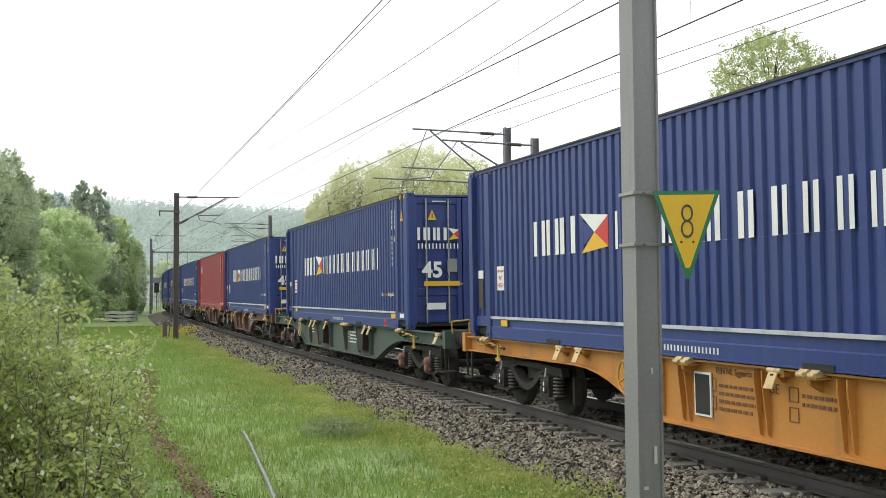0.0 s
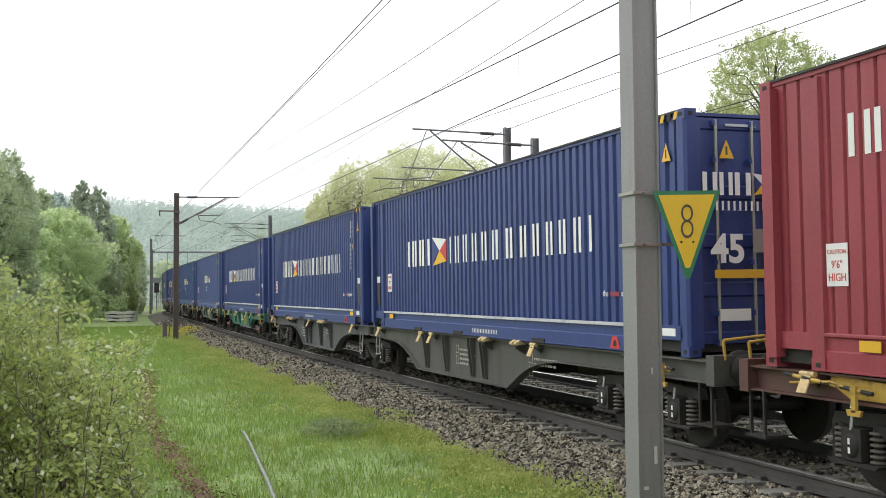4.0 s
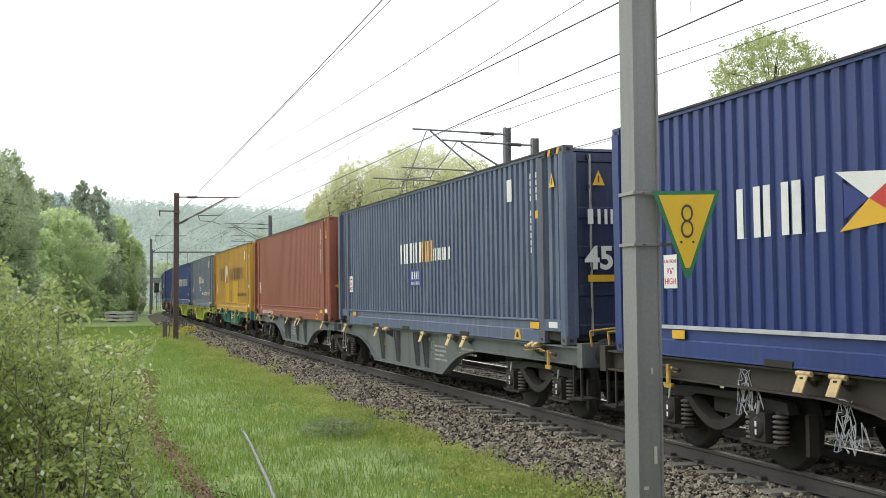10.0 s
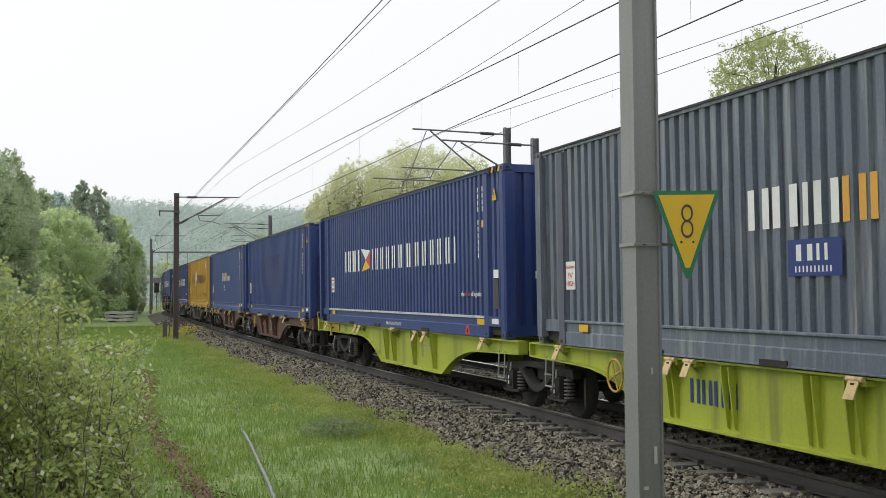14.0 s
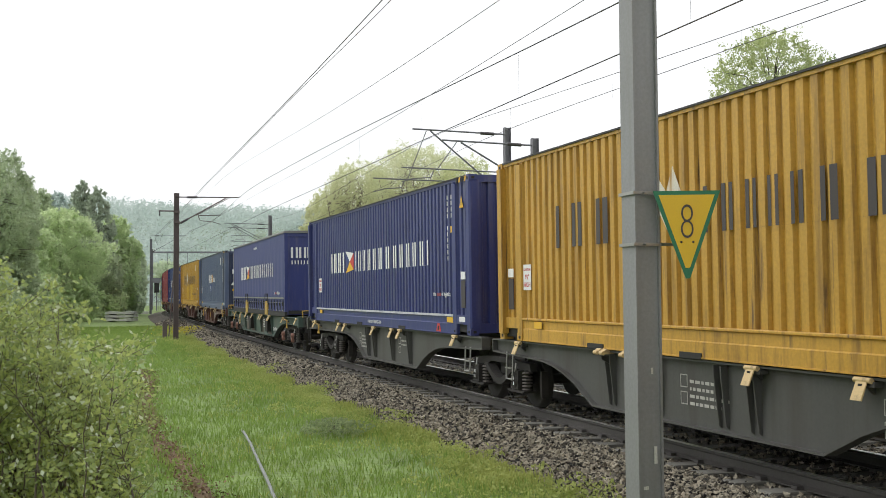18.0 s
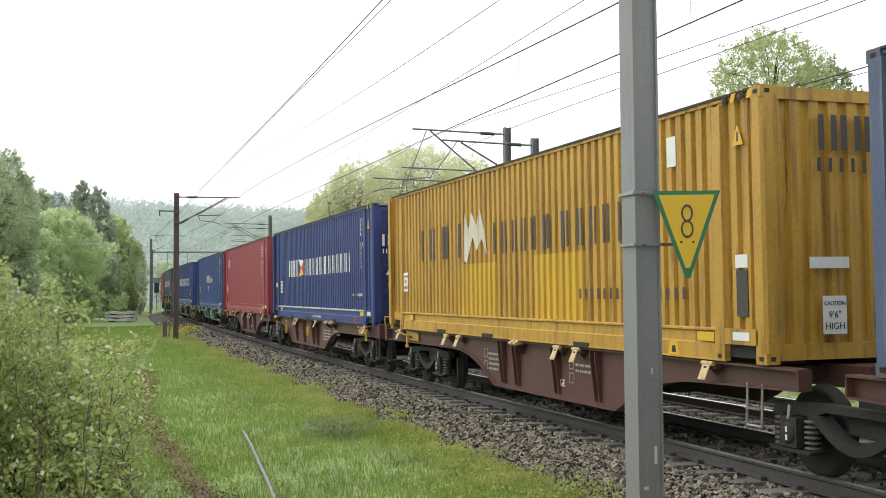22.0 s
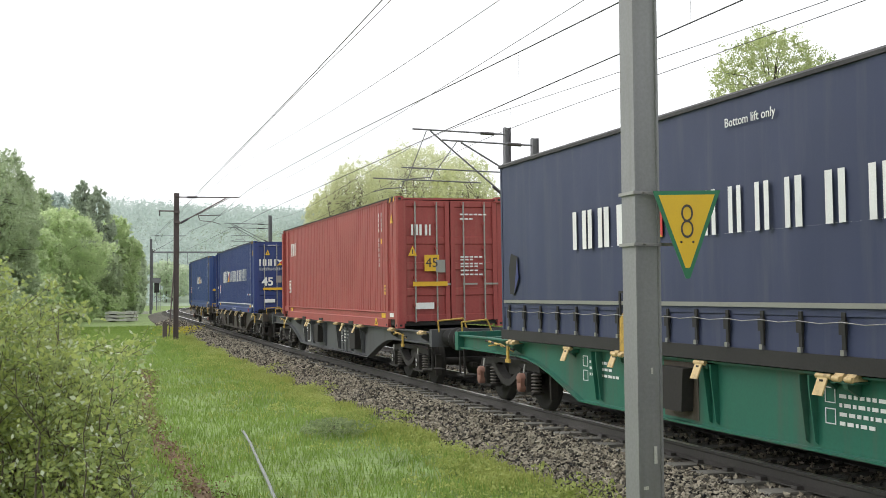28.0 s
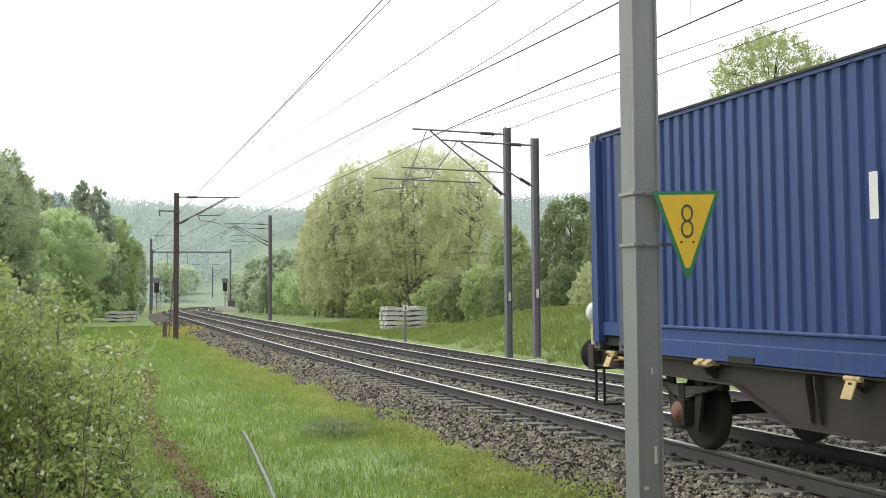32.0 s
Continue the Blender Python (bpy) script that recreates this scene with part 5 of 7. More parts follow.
        if old:
            for k, z0, z1 in ((20, 0.36, 1.28), (35, 0.36, 1.34)):
                part("repair_patch", cached(("repair", k), lambda: rib_patch(k, 8, z0, z1, FADE)), e, "brighter yellow repainted patch", (0, -w2 + 0.031, 0))
    elif brand == "" and paint == "blue":
        part("repainted_panel", cached("repaint", lambda: rib_patch(17, 24, 1.05, 2.15, PAINT["violet"])), e, "darker repainted panel", (0, -w2 + 0.031, 0))
    elif brand == "" and paint == "rust":
        part("web_address", cached("webr", lambda: word_bars((0.085,) * 21, 0.11, WHITE, 0.025, 0.5).mesh("web_address")), e, "white web address", (-5.0, -w2 - 0.004, 0.1))
    elif brand == "cai":
        part("yellow_label", cached("yl", lambda: Geo().box((0, 0, 0), (0.14, 0.004, 0.22), YELLOW).box((0, -0.002, 0.05), (0.09, 0.004, 0.03), DARK_TEXT).box((0, -0.002, -0.02), (0.09, 0.004, 0.03), DARK_TEXT).mesh("yellow_label")), e, "yellow label with dark print", (5.8, y - 0.002, 0.84))
        part("brand_mark", cached("cai", lambda: word_bars((0.3, 0.3, 0.11), 0.4, WHITE, 0.05, 0.55).mesh("brand_mark")), e, "white brand mark", (-5.55, y, 2.18))
    # small placards, notices and numbers that every box carries
    notice(e, (-5.5 if brand == "masters" else -5.75, y - 0.002, 1.0))
    if brand != "old":
        part("number_marking", cached(("numv", brand == "cai"), lambda: number_mesh(0.7)), e, "white upright number marking", (5.7 if brand != "cai" else 5.4, y - 0.001, 2.0))["kind"] = "stuff"
    if brand in ("masters", "old"):
        part("document_holder", cached("docs", lambda: Geo().box((0, 0, 0), (0.2, 0.012, 0.5), DARK_TEXT).box((0, -0.002, 0.34), (0.22, 0.012, 0.14), WHITE).mesh("document_holder")), e, "dark document holder with a white plate", (-6.42 if front == "doors" else 6.42, -w2 + 0.03, 0.74))
    part("warning_triangle", cached("tri", triangle_mesh), e, "yellow warning triangle", (6.42, y - 0.02, 2.42))
    part("yellow_plate", cached("yp", lambda: Geo().box((0, 0, 0), (0.34, 0.004, 0.1), YELLOW).mesh("yellow_plate")), e, "yellow plate", (5.75, -w2 - 0.004, 0.26))
    part("yellow_plate", cached("yp2", lambda: Geo().box((0, 0, 0), (0.28, 0.004, 0.1), YELLOW).mesh("yellow_plate")), e, "yellow plate", (-5.3, -w2 - 0.004, 0.26))
    lug = RED_MARK if brand == "masters" else YELLOW
    part("lug_mark", cached(("lug", lug.name), lambda: Geo().prism([(-0.14, 0), (0.14, 0), (0.065, 0.16), (-0.065, 0.16)], 0, 0.004, lug).prism([(-0.05, 0.03), (0.05, 0.03), (0.03, 0.11), (-0.03, 0.11)], -0.002, 0.0, BLACK).mesh("lug_mark")), e, "painted mark round a lifting hole", (5.05, -w2 + 0.006, 0.02))
    if brand == "unit" and paint in ("slate", "steel"):
        part("white_plate", cached("unitw", lambda: Geo().box((0, 0, 0), (0.2, 0.004, 0.36), WHITE).mesh("white_plate")), e, "white plate", (4.75, y - 0.002, 2.42))
    if placarded:
        for at in ((5.68, y - 0.004, 0.92), (half + 0.03, -0.72, 0.62, 0, 0, 90)):
            d = part("hazard_diamond", cached("diamond", lambda: Geo().prism([(-0.2, 0), (0, -0.26), (0.2, 0), (0, 0.26)], 0, 0.004, WHITE).mesh("hazard_diamond")), e, "white hazard diamond with black corners", at)
            for q in (-1, 1):
                part("corner_mark", cached(("dcorner", q), lambda: Geo().prism([(-0.08, q * 0.14), (0, q * 0.235), (0.08, q * 0.14)], -0.003, 0.001, BLACK).mesh("corner_mark")), d)
        part("slogan", letter_mesh("45ft", 0.3, WHITE), e, "white slogan lettering", (0.9, y - 0.002, 0.78))
        part("slogan_line", cached("slogw", lambda: word_bars((0.16,) * 9, 0.2, WHITE, 0.06, 0.6).mesh("slogan_line")), e, "faded white slogan", (1.75, y - 0.002, 0.78))
        part("slogan_line", cached("slogy", lambda: word_bars((0.16,) * 8, 0.2, GOLD, 0.06, 0.6).mesh("slogan_line")), e, "faded orange-yellow slogan", (3.8, y - 0.002, 0.78))
    part("white_plate", cached("wp", lambda: Geo().box((0, 0, 0), (0.3, 0.004, 0.09), WHITE).mesh("white_plate")), e, "white plate", (6.42, -w2 - 0.004, 0.28))
    return e


FADE = material("fresh_yellow_repair_paint", (0.62, 0.38, 0.03), 0.5, dirt=(0.3, 0.16, 0.03), dirt_amount=0.6, streak=True)


def rib_patch(first, count, z0, z1, mat):
    """Repainted stretch of the folded side wall, a hair proud of it."""
    p = (CL - 0.36) / round((CL - 0.36) / RIB)
    me = corrugated(count * p, z0, z1, mat, p).mesh("patch")
    me.transform(pose(-(CL - 0.36) / 2 + (first + count / 2) * p, 0, 0))
    return me


def bottom_rail(m):
    """Channel along the floor: a lip above, a crease half-way, cut out beneath the overhangs."""
    y = -CW / 2
    shape = [(y, 0.0), (y + 0.06, 0.0), (y + 0.06, 0.36), (y + 0.005, 0.36), (y, 0.35), (y, 0.33), (y + 0.03, 0.315), (y + 0.03, 0.2), (y + 0.012, 0.185), (y + 0.012, 0.02), (y, 0.015)]
    high = [(a, max(b, 0.18)) for a, b in shape if b > 0.1 or a > y + 0.05]
    g = Geo()
    g.prism(shape, -5.94, 5.94, m, "x")
    for k in (-1, 1):
        g.prism([(y, 0.19), (y + 0.06, 0.19), (y + 0.06, 0.36), (y, 0.36)], k * 6.1, k * (CL / 2 - 0.14), m, "x")
    for x in (-3.4, -1.0, 2.6):
        g.box((x, y + 0.02, 0.03), (0.46, 0.05, 0.07), BLACK)
    return g.mesh("bottom_rail")


def casting_mesh(m):
    g = Geo()
    g.box((0, 0, 0), (0.18, 0.162, 0.12), m)
    g.box((0, -0.0815, 0), (0.075, 0.002, 0.045), BLACK)
    g.box((0.091, 0, 0), (0.002, 0.06, 0.045), BLACK)
    g.box((-0.091, 0, 0), (0.002, 0.06, 0.045), BLACK)
    return g.mesh("corner_casting")


def guide_mesh(m):
    g = Geo()
    g.prism([(-0.09, -0.032), (0.09, -0.032), (0.11, 0.03), (-0.11, 0.03)], 0.11, CH - 0.1, m, "z")
    g.box((0, 0.0, 0.06), (0.2, 0.075, 0.12), m)
    g.box((0, -0.039, 0.055), (0.07, 0.003, 0.045), BLACK)
    return g.mesh("lifting_post")


def hazard_mesh():
    g = Geo()
    for i in range(4):
        x = -0.3 + i * 0.15
        g.prism([(x, -0.045), (x + 0.075, -0.045), (x + 0.115, 0.045), (x + 0.04, 0.045)], 0, 0.004, YELLOW if i % 2 else BLACK)
    return g.mesh("hazard_stripe")


def end_wall_mesh(m):
    g = corrugated(CW - 0.3, 0.2, CH - 0.12, m, 0.25, 0.045)
    g.box((0, 0.03, 0.12), (CW - 0.3, 0.1, 0.17), m)
    g.box((0, 0.03, CH - 0.07), (CW - 0.3, 0.1, 0.13), m)
    return g.mesh("end_wall")


def notice(e, at, dark=False):
    n = part("notice", cached("notice", lambda: Geo().box((0, 0, 0), (0.3, 0.004, 0.4), WHITE).mesh("notice")), e, "white warning notice", at)
    for z, t in ((0.12, "CAUTION"), (0.0, "9'6\""), (-0.12, "HIGH")):
        part("lettering", letter_mesh(t, 0.06 if z > 0.1 else 0.105, DARK_TEXT if dark else RED_MARK, 0.003, "CENTER"), n, "", (0, -0.004, z))


def number_mesh(k):
    g = Geo()
    for x, n, z0 in ((-0.1, 12, 0.57), (0.12, 4, 0.57)):
        for i in range(n):
            if n == 12 and i in (4, 11):
                continue
            g.box((x, 0, z0 - i * 0.115), (0.055 * k, 0.004, 0.085), WHITE)
    g.box((0.12, 0, -0.04), (0.1, 0.004, 0.12), YELLOW)
    return g.mesh("number_marking")


def triangle_mesh():
    g = Geo()
    g.prism([(-0.1, -0.1), (0.1, -0.1), (0, 0.12)], 0, 0.004, YELLOW)
    g.prism([(-0.012, -0.06), (0.012, -0.06), (0.012, 0.04), (-0.012, 0.04)], -0.003, 0.0, DARK_TEXT)
    return g.mesh("warning_triangle")


def doors(e, paint, x, turn, brand):
    """Two door leaves with four locking bars on the end at x."""
    m = PAINT[{"steel": "navy", "cobalt": "blue"}.get(paint, paint)]
    flip = 1 if turn == 0 else -1

    def leaf():
        g = Geo()
        w, h0, h1 = 1.1, 0.14, CH - 0.09
        front = [(-0.005, h0)]
        for z in (h0 + 0.06, 0.78, 1.35, 1.92, h1 - 0.06):
            front += [(0.018, max(h0, z - 0.09)), (-0.005, max(h0 + 0.005, z - 0.07)), (-0.005, min(h1 - 0.005, z + 0.07)), (0.018, min(h1, z + 0.09))]
        g.prism(front[2:] + [(0.045, h1), (0.045, h0)], -w / 2, w / 2, m, "x")
        return g.mesh("door")

    def bar():
        g = Geo()
        g.tube((0, -0.04, 0.12), (0, -0.04, CH - 0.12), 0.02, STEEL, n=8)
        for z in (0.16, 0.5, 1.1, 1.75, 2.3, CH - 0.16):
            g.box((0, -0.03, z), (0.09, 0.05, 0.06), m)
        g.box((0.14, -0.05, 0.95), (0.34, 0.025, 0.04), STEEL)
        return g.mesh("locking_bar")

    for k in (-1, 1):
        d = part("door", cached(("door", paint), leaf), e, at=(x - flip * 0.07, flip * k * 0.565, 0, 0, 0, 90 * flip))
        for q in (-0.5, 0.5):
            part("door_stile", cached(("stile", paint), lambda: Geo().box((0, -0.008, CH / 2 + 0.02), (0.1, 0.05, CH - 0.25), m).mesh("door_stile")), d, "", (q, 0, 0))
        for q in (-0.25, 0.25):
            part("locking_bar", cached(("bar", paint), bar), d, "galvanised locking bar", (q, 0, 0))
        if k == -1 and turn == 0:
            if brand:
                if brand == "cai":
                    part("length_plate", cached("cai45", lambda: Geo().box((0, 0, 0), (0.34, 0.004, 0.36), YELLOW).mesh("length_plate")), d, "yellow plate", (0.12, -0.07, 1.42))
                    part("length_number", letter_mesh("45", 0.3, DARK_TEXT, align="CENTER"), d, "black numeral on yellow", (0.12, -0.075, 1.42))
                else:
                    part("length_number", letter_mesh("45", 0.46, DARK_TEXT if brand == "old" else WHITE, align="CENTER", bold=0.014), d, "bold numeral", (-0.13, -0.07, 1.24))
                part("warning_triangle", cached("tri", triangle_mesh), d, "yellow warning triangle", (-0.32 if brand == "cai" else -0.12, -0.065, 1.68 if brand == "cai" else 2.42))
                part("yellow_plate", cached("doory", lambda: Geo().box((0, 0, 0), (0.8, 0.004, 0.1), YELLOW).mesh("yellow_plate")), d, "long yellow plate", (0.08, -0.072, 0.96))
                if brand != "unit":
                    part("white_plate", cached("doorw", lambda: Geo().box((0, 0, 0), (0.42, 0.004, 0.14), WHITE).mesh("white_plate")), d, "white plate", (-0.05, -0.072, 0.48))
                part("grey_plate", cached("doorg", lambda: Geo().box((0, 0, 0), (0.22, 0.004, 0.28), STEEL).mesh("grey_plate")), d, "grey data plate", (0.32, -0.072, 1.35))
            if brand == "masters":
                part("brand_mark", cached("doorm", lambda: word_bars((0.2, 0.18, 0.22), 0.27, WHITE, 0.03, 0.62).mesh("brand_mark")), d, "white brand mark", (-0.46, -0.072, 2.02))
                part("emblem", cached("doore", lambda: pennant(0.26).mesh("emblem")), d, "small coloured emblem", (0.36, -0.072, 2.02))
                part("brand_name", cached("doorn", lambda: word_bars((0.055,) * 12, 0.11, WHITE, 0.025, 0.5).mesh("brand_name")), d, "white brand name", (-0.46, -0.072, 1.76))
            elif brand in ("unit", "old"):
                part("brand_name", cached("dooru" + brand, lambda: word_bars((0.15, 0.16, 0.06, 0.15), 0.22, WHITE if brand == "unit" else DARK_TEXT, 0.04, 0.6).mesh("brand_name")), d, "brand name", (-0.34, -0.072, 1.86))
            elif brand == "cai":
                part("brand_mark", cached("doorc", lambda: word_bars((0.16, 0.18, 0.06), 0.24, WHITE, 0.03, 0.6).mesh("brand_mark")), d, "white brand mark", (-0.35, -0.072, 2.15))
        if turn == 0 and brand == "masters":
            for z in (0.5, 1.06, 1.63, 2.2):
                part("reflective_strip", cached("reflectv", lambda: Geo().box((0, 0, 0), (0.035, 0.004, 0.42), BAND).mesh("reflective_strip")), d, "pale reflective strip", (k * 0.5, -0.036, z))
            part("reflective_strip", cached("reflect", lambda: Geo().box((0, 0, 0), (0.42, 0.004, 0.03), BAND).mesh("reflective_strip")), d, "pale reflective strip", (0.1, -0.036, 2.72))
        if k == 1 and turn == 0 and brand == "masters":
            part("web_address", cached("doorweb", lambda: word_bars((0.035,) * 16, 0.06, WHITE, 0.016, 0.5).mesh("web_address")), d, "white web address", (-0.42, -0.072, 1.66))
            for q, t in ((-0.3, "the"), (0.08, "of logistics")):
                part("slogan", letter_mesh(t, 0.075, WHITE), d, "white slogan lettering", (q, -0.072, 0.46))
            part("slogan_mark", cached("doorslog", lambda: Geo().box((0, 0, 0), (0.16, 0.004, 0.045), SLOGAN_RED).mesh("slogan_mark")), d, "small dark red word", (-0.04, -0.072, 0.46))
        if k == 1 and turn == 0 and brand:
            part("print_marking", cached("doorlines", door_lines), d, "white lines of small print", (0, -0.072, 0))["kind"] = "stuff"


def door_lines():
    g = Geo()
    for z, n in ((2.5, 6), (2.4, 3), (1.55, 5), (1.49, 3), (1.4, 5), (1.34, 4), (1.25, 4), (1.16, 5)):
        for i in range(n):
            g.box((-0.3 + i * 0.11, 0, z), (0.08, 0.004, 0.034), WHITE)
    return g.mesh("print_marking")


def curtain_box(paint, label, torn=False):
    """A curtain-sided swap body with a rigid roof edge, lashings along the bottom and yellow lifting pads."""
    m, c = PAINT["violet" if paint == "violet" else "navy"], CURTAIN[paint]
    e = new("curtain_sided_swap_body")
    tagged(e, label, "swap body", "containers on the train")
    half, w2 = CL / 2, 1.275

    def curtain():
        g, n = Geo(), 120
        v = []
        rows = (0.52, 0.9, 1.4, 2.0, 2.5, CH - 0.06)
        for z in rows:
            for i in range(n + 1):
                x = -half + 0.1 + (CL - 0.2) * i / n
                v.append((x, 0.012 * math.sin(i * 0.9) * math.sin(z * 1.3) + 0.008 * noise.noise((x * 1.5, z * 2, 1)), z))
        k = n + 1
        f = [(r * k + i, r * k + i + 1, (r + 1) * k + i + 1, (r + 1) * k + i) for r in range(len(rows) - 1) for i in range(n)]
        g.add(v, f, c, True)
        g.box((0, 0.05, 1.6), (CL - 0.2, 0.05, 2.2), c)
        return g.mesh("curtain")

    for y, r in ((-w2 + 0.02, 0), (w2 - 0.02, 180)):
        cu = part("curtain", cached(("curtain", paint), curtain), e, "blue fabric curtain", (0, y, 0, 0, 0, r))
        part("skirt", cached(("skirt", paint), lambda: Geo().box((0, 0.025, 0.33), (CL - 0.1, 0.03, 0.36), c).mesh("skirt")), e, at=(0, y, 0, 0, 0, r))
        part("pale_band", cached("cband", lambda: Geo().box((0, 0, 0), (CL - 0.3, 0.006, 0.05), STEEL).mesh("pale_band")), e, "pale reflective band", (0, y - (0.025 if r == 0 else -0.025), 0.62))
        strap = cached("strap", lambda: Geo().box((0, 0, 0.38), (0.05, 0.02, 0.36), BLACK).box((0, -0.012, 0.42), (0.085, 0.03, 0.13), BLACK).box((0, -0.015, 0.19), (0.05, 0.03, 0.05), STEEL).mesh("lashing_strap"))
        for i in range(22):
            part("lashing_strap", strap, e, "dark lashing strap with a buckle", (-half + 0.35 + i * 0.62, y - (0.012 if r == 0 else -0.012), 0, 0, 0, r))
        rope = [(-half + 0.35 + i * 0.62 + q * 0.31, -0.028, 0.47 - 0.02 * q) for i in range(21) for q in (0, 1)] + [(-half + 0.35 + 21 * 0.62, -0.028, 0.47)]
        part("rope", cached("rope", lambda: Geo().path(rope, 0.005, STEEL, 5).mesh("rope")), e, "thin pale rope threaded through the straps", (0, y - (0.012 if r == 0 else -0.012), 0, 0, 0, r))
        for x in (-2.4, 2.9):
            part("lifting_pad", cached("pad", pad_mesh), e, "yellow lifting pad", (x, y - (0.02 if r == 0 else -0.02), 0, 0, 0, r))
    part("side_rail", cached(("cside", paint), lambda: Geo().box((0, -w2 + 0.05, 0.08), (CL, 0.1, 0.16), BLACK).box((0, w2 - 0.05, 0.08), (CL, 0.1, 0.16), BLACK).mesh("side_rail")), e)
    part("roof", cached(("croof", paint), lambda: Geo().prism([(-w2 - 0.01, CH - 0.08), (w2 + 0.01, CH - 0.08), (w2 + 0.01, CH - 0.04), (w2 - 0.06, CH), (-w2 + 0.06, CH), (-w2 - 0.01, CH - 0.04)], -half, half, RIM if paint == "navy" else ROOF_GREY, "x").mesh("roof")), e, "rigid roof edge")
    part("deck", cached("cdeck", lambda: Geo().box((0, 0, 0.14), (CL - 0.05, 2.4, 0.12), BLACK).mesh("deck")), e)

    for x, r in ((half - 0.06, 90), (-half + 0.06, -90)):
        w = part("end_wall", cached(("cend", paint), lambda: Geo().box((0, 0.03, CH / 2), (2.5, 0.06, CH - 0.1), m).mesh("end_wall")), e, at=(x, 0, 0, 0, 0, r))
        for q in (-1.2, 1.2):
            part("end_post", cached(("cpost", paint), lambda: Geo().box((0, -0.01, CH / 2), (0.12, 0.06, CH - 0.1), m).mesh("end_post")), w, at=(q, 0, 0))
        for q in (-0.8, -0.4, 0.0, 0.4, 0.8) if paint == "navy" else ():
            part("end_rib", cached(("crib", paint), lambda: Geo().box((0, -0.005, CH / 2), (0.05, 0.05, CH - 0.35), m).mesh("end_rib")), w, at=(q, 0, 0))
        for z in (0.15, 1.05, 1.9, CH - 0.15) if paint == "navy" else (0.15, CH - 0.15):
            part("end_rail", cached(("crail", paint), lambda: Geo().box((0, -0.005, 0), (2.26, 0.05, 0.1), m).mesh("end_rail")), w, at=(0, 0, z))
    part("brand_mark", cached("endm", lambda: word_bars((0.24, 0.24, 0.28), 0.36, WHITE, 0.04, 0.62).mesh("brand_mark")), e, "white brand mark", (half + 0.03, -1.05, 2.15, 0, 0, 90))
    part("emblem", cached("ende", lambda: pennant(0.34).mesh("emblem")), e, "small coloured emblem", (half + 0.03, 0.08, 2.14, 0, 0, 90))
    part("brand_name", cached("endn", lambda: word_bars((0.075,) * 12, 0.13, WHITE, 0.03, 0.5).mesh("brand_name")), e, "white brand name", (half + 0.03, -1.05, 1.82, 0, 0, 90))
    part("print_marking", cached("doorlines", door_lines), e, "white lines of small print", (half + 0.035, 0.75, 0.2, 0, 0, 90))["kind"] = "stuff"
    y = -w2 - 0.012
    part("brand_mark", cached("mark3", lambda: word_bars((0.42, 0.42, 0.5), 0.53, WHITE, 0.055, 0.56).mesh("brand_mark")), e, "white brand mark", (-4.05, y, 1.62))
    part("emblem", cached("emblem", lambda: pennant(0.56, 1.6).mesh("emblem")), e, "white, red and yellow swallow-tailed emblem", (-2.0, y, 1.63))
    part("brand_name", cached("name12", lambda: word_bars((0.36, 0.34, 0.4, 0.4, 0.42, 0.55, 0.5, 0.4, 0.42, 0.36, 0.42, 0.4), 0.5, WHITE, 0.08, 0.38).mesh("brand_name")), e, "white brand name", (-1.4, y, 1.63))
    part("lettering", letter_mesh("Bottom lift only", 0.14, WHITE), e, "white lettering", (-0.25, y, 2.56))
    for x, t in ((4.75, "the"), (5.32, "of logistics")):
        part("slogan", letter_mesh(t, 0.15, WHITE), e, "white slogan lettering", (x, y, 0.79))
    part("slogan_mark", cached("cslog", lambda: Geo().box((0, 0, 0), (0.28, 0.004, 0.075), SLOGAN_RED).mesh("slogan_mark")), e, "small dark red word", (5.13, y, 0.785))
    for q in (0.12, 0.68) if paint == "violet" else ():
        part("dark_panel", cached("cdark", lambda: Geo().box((0, 0, 0), (0.48, 0.006, 0.56), PAINT["navy"]).mesh("dark_panel")), e, "dark square panel on the end wall", (half + 0.03, q, 0.78, 0, 0, 90))
    part("white_plate", cached("cplate", lambda: Geo().box((0, 0, 0), (0.36, 0.004, 0.13), WHITE).mesh("white_plate")), e, "white plate", (half + 0.034, 0.85 if paint == "violet" else -0.6, 1.2, 0, 0, 90))
    if torn:
        tear = [(-0.16, -0.3), (0.0, -0.33), (0.2, -0.1), (0.16, 0.28), (-0.1, 0.34), (-0.2, 0.1)]
        part("tear", flat_mark(tear, BLACK), e, "torn hole in the curtain", (-6.25, y - 0.002, 1.05))
        part("tear_flap", flat_mark([(-0.02, -0.3), (0.16, -0.05), (0.1, 0.25)], CURTAIN["violet"]), e, "torn flap of fabric", (-6.2, y - 0.008, 1.05))
    return e


def pad_mesh():
    g = Geo()
    g.prism([(-0.32, 0.0), (0.32, 0.0), (0.3, 0.42), (0.2, 0.5), (-0.2, 0.5), (-0.3, 0.42)], -0.02, 0.02, AMBER)
    for x in (-0.3, 0.3):
        g.box((x, -0.01, 0.6), (0.04, 0.02, 0.34), BLACK)
    g.box((0, -0.012, 0.76), (0.6, 0.02, 0.03), BLACK)
    return g.mesh("lifting_pad")


# ---------------------------------------------------------------- wagons
ROOF_GREY = material("dull_grey_roof_edge", (0.16, 0.16, 0.165), 0.6, spread=0.2, dirt=(0.3, 0.3, 0.28), dirt_amount=0.5)
WHEELS = []
PANEL = material("grimy_brown_panel", (0.085, 0.065, 0.05), 0.7, spread=0.3, dirt=(0.13, 0.12, 0.1), dirt_amount=0.6, dirt_scale=3, streak=True)
SPRING = material("dusty_spring_steel", (0.095, 0.083, 0.075), 0.7, spread=0.3)


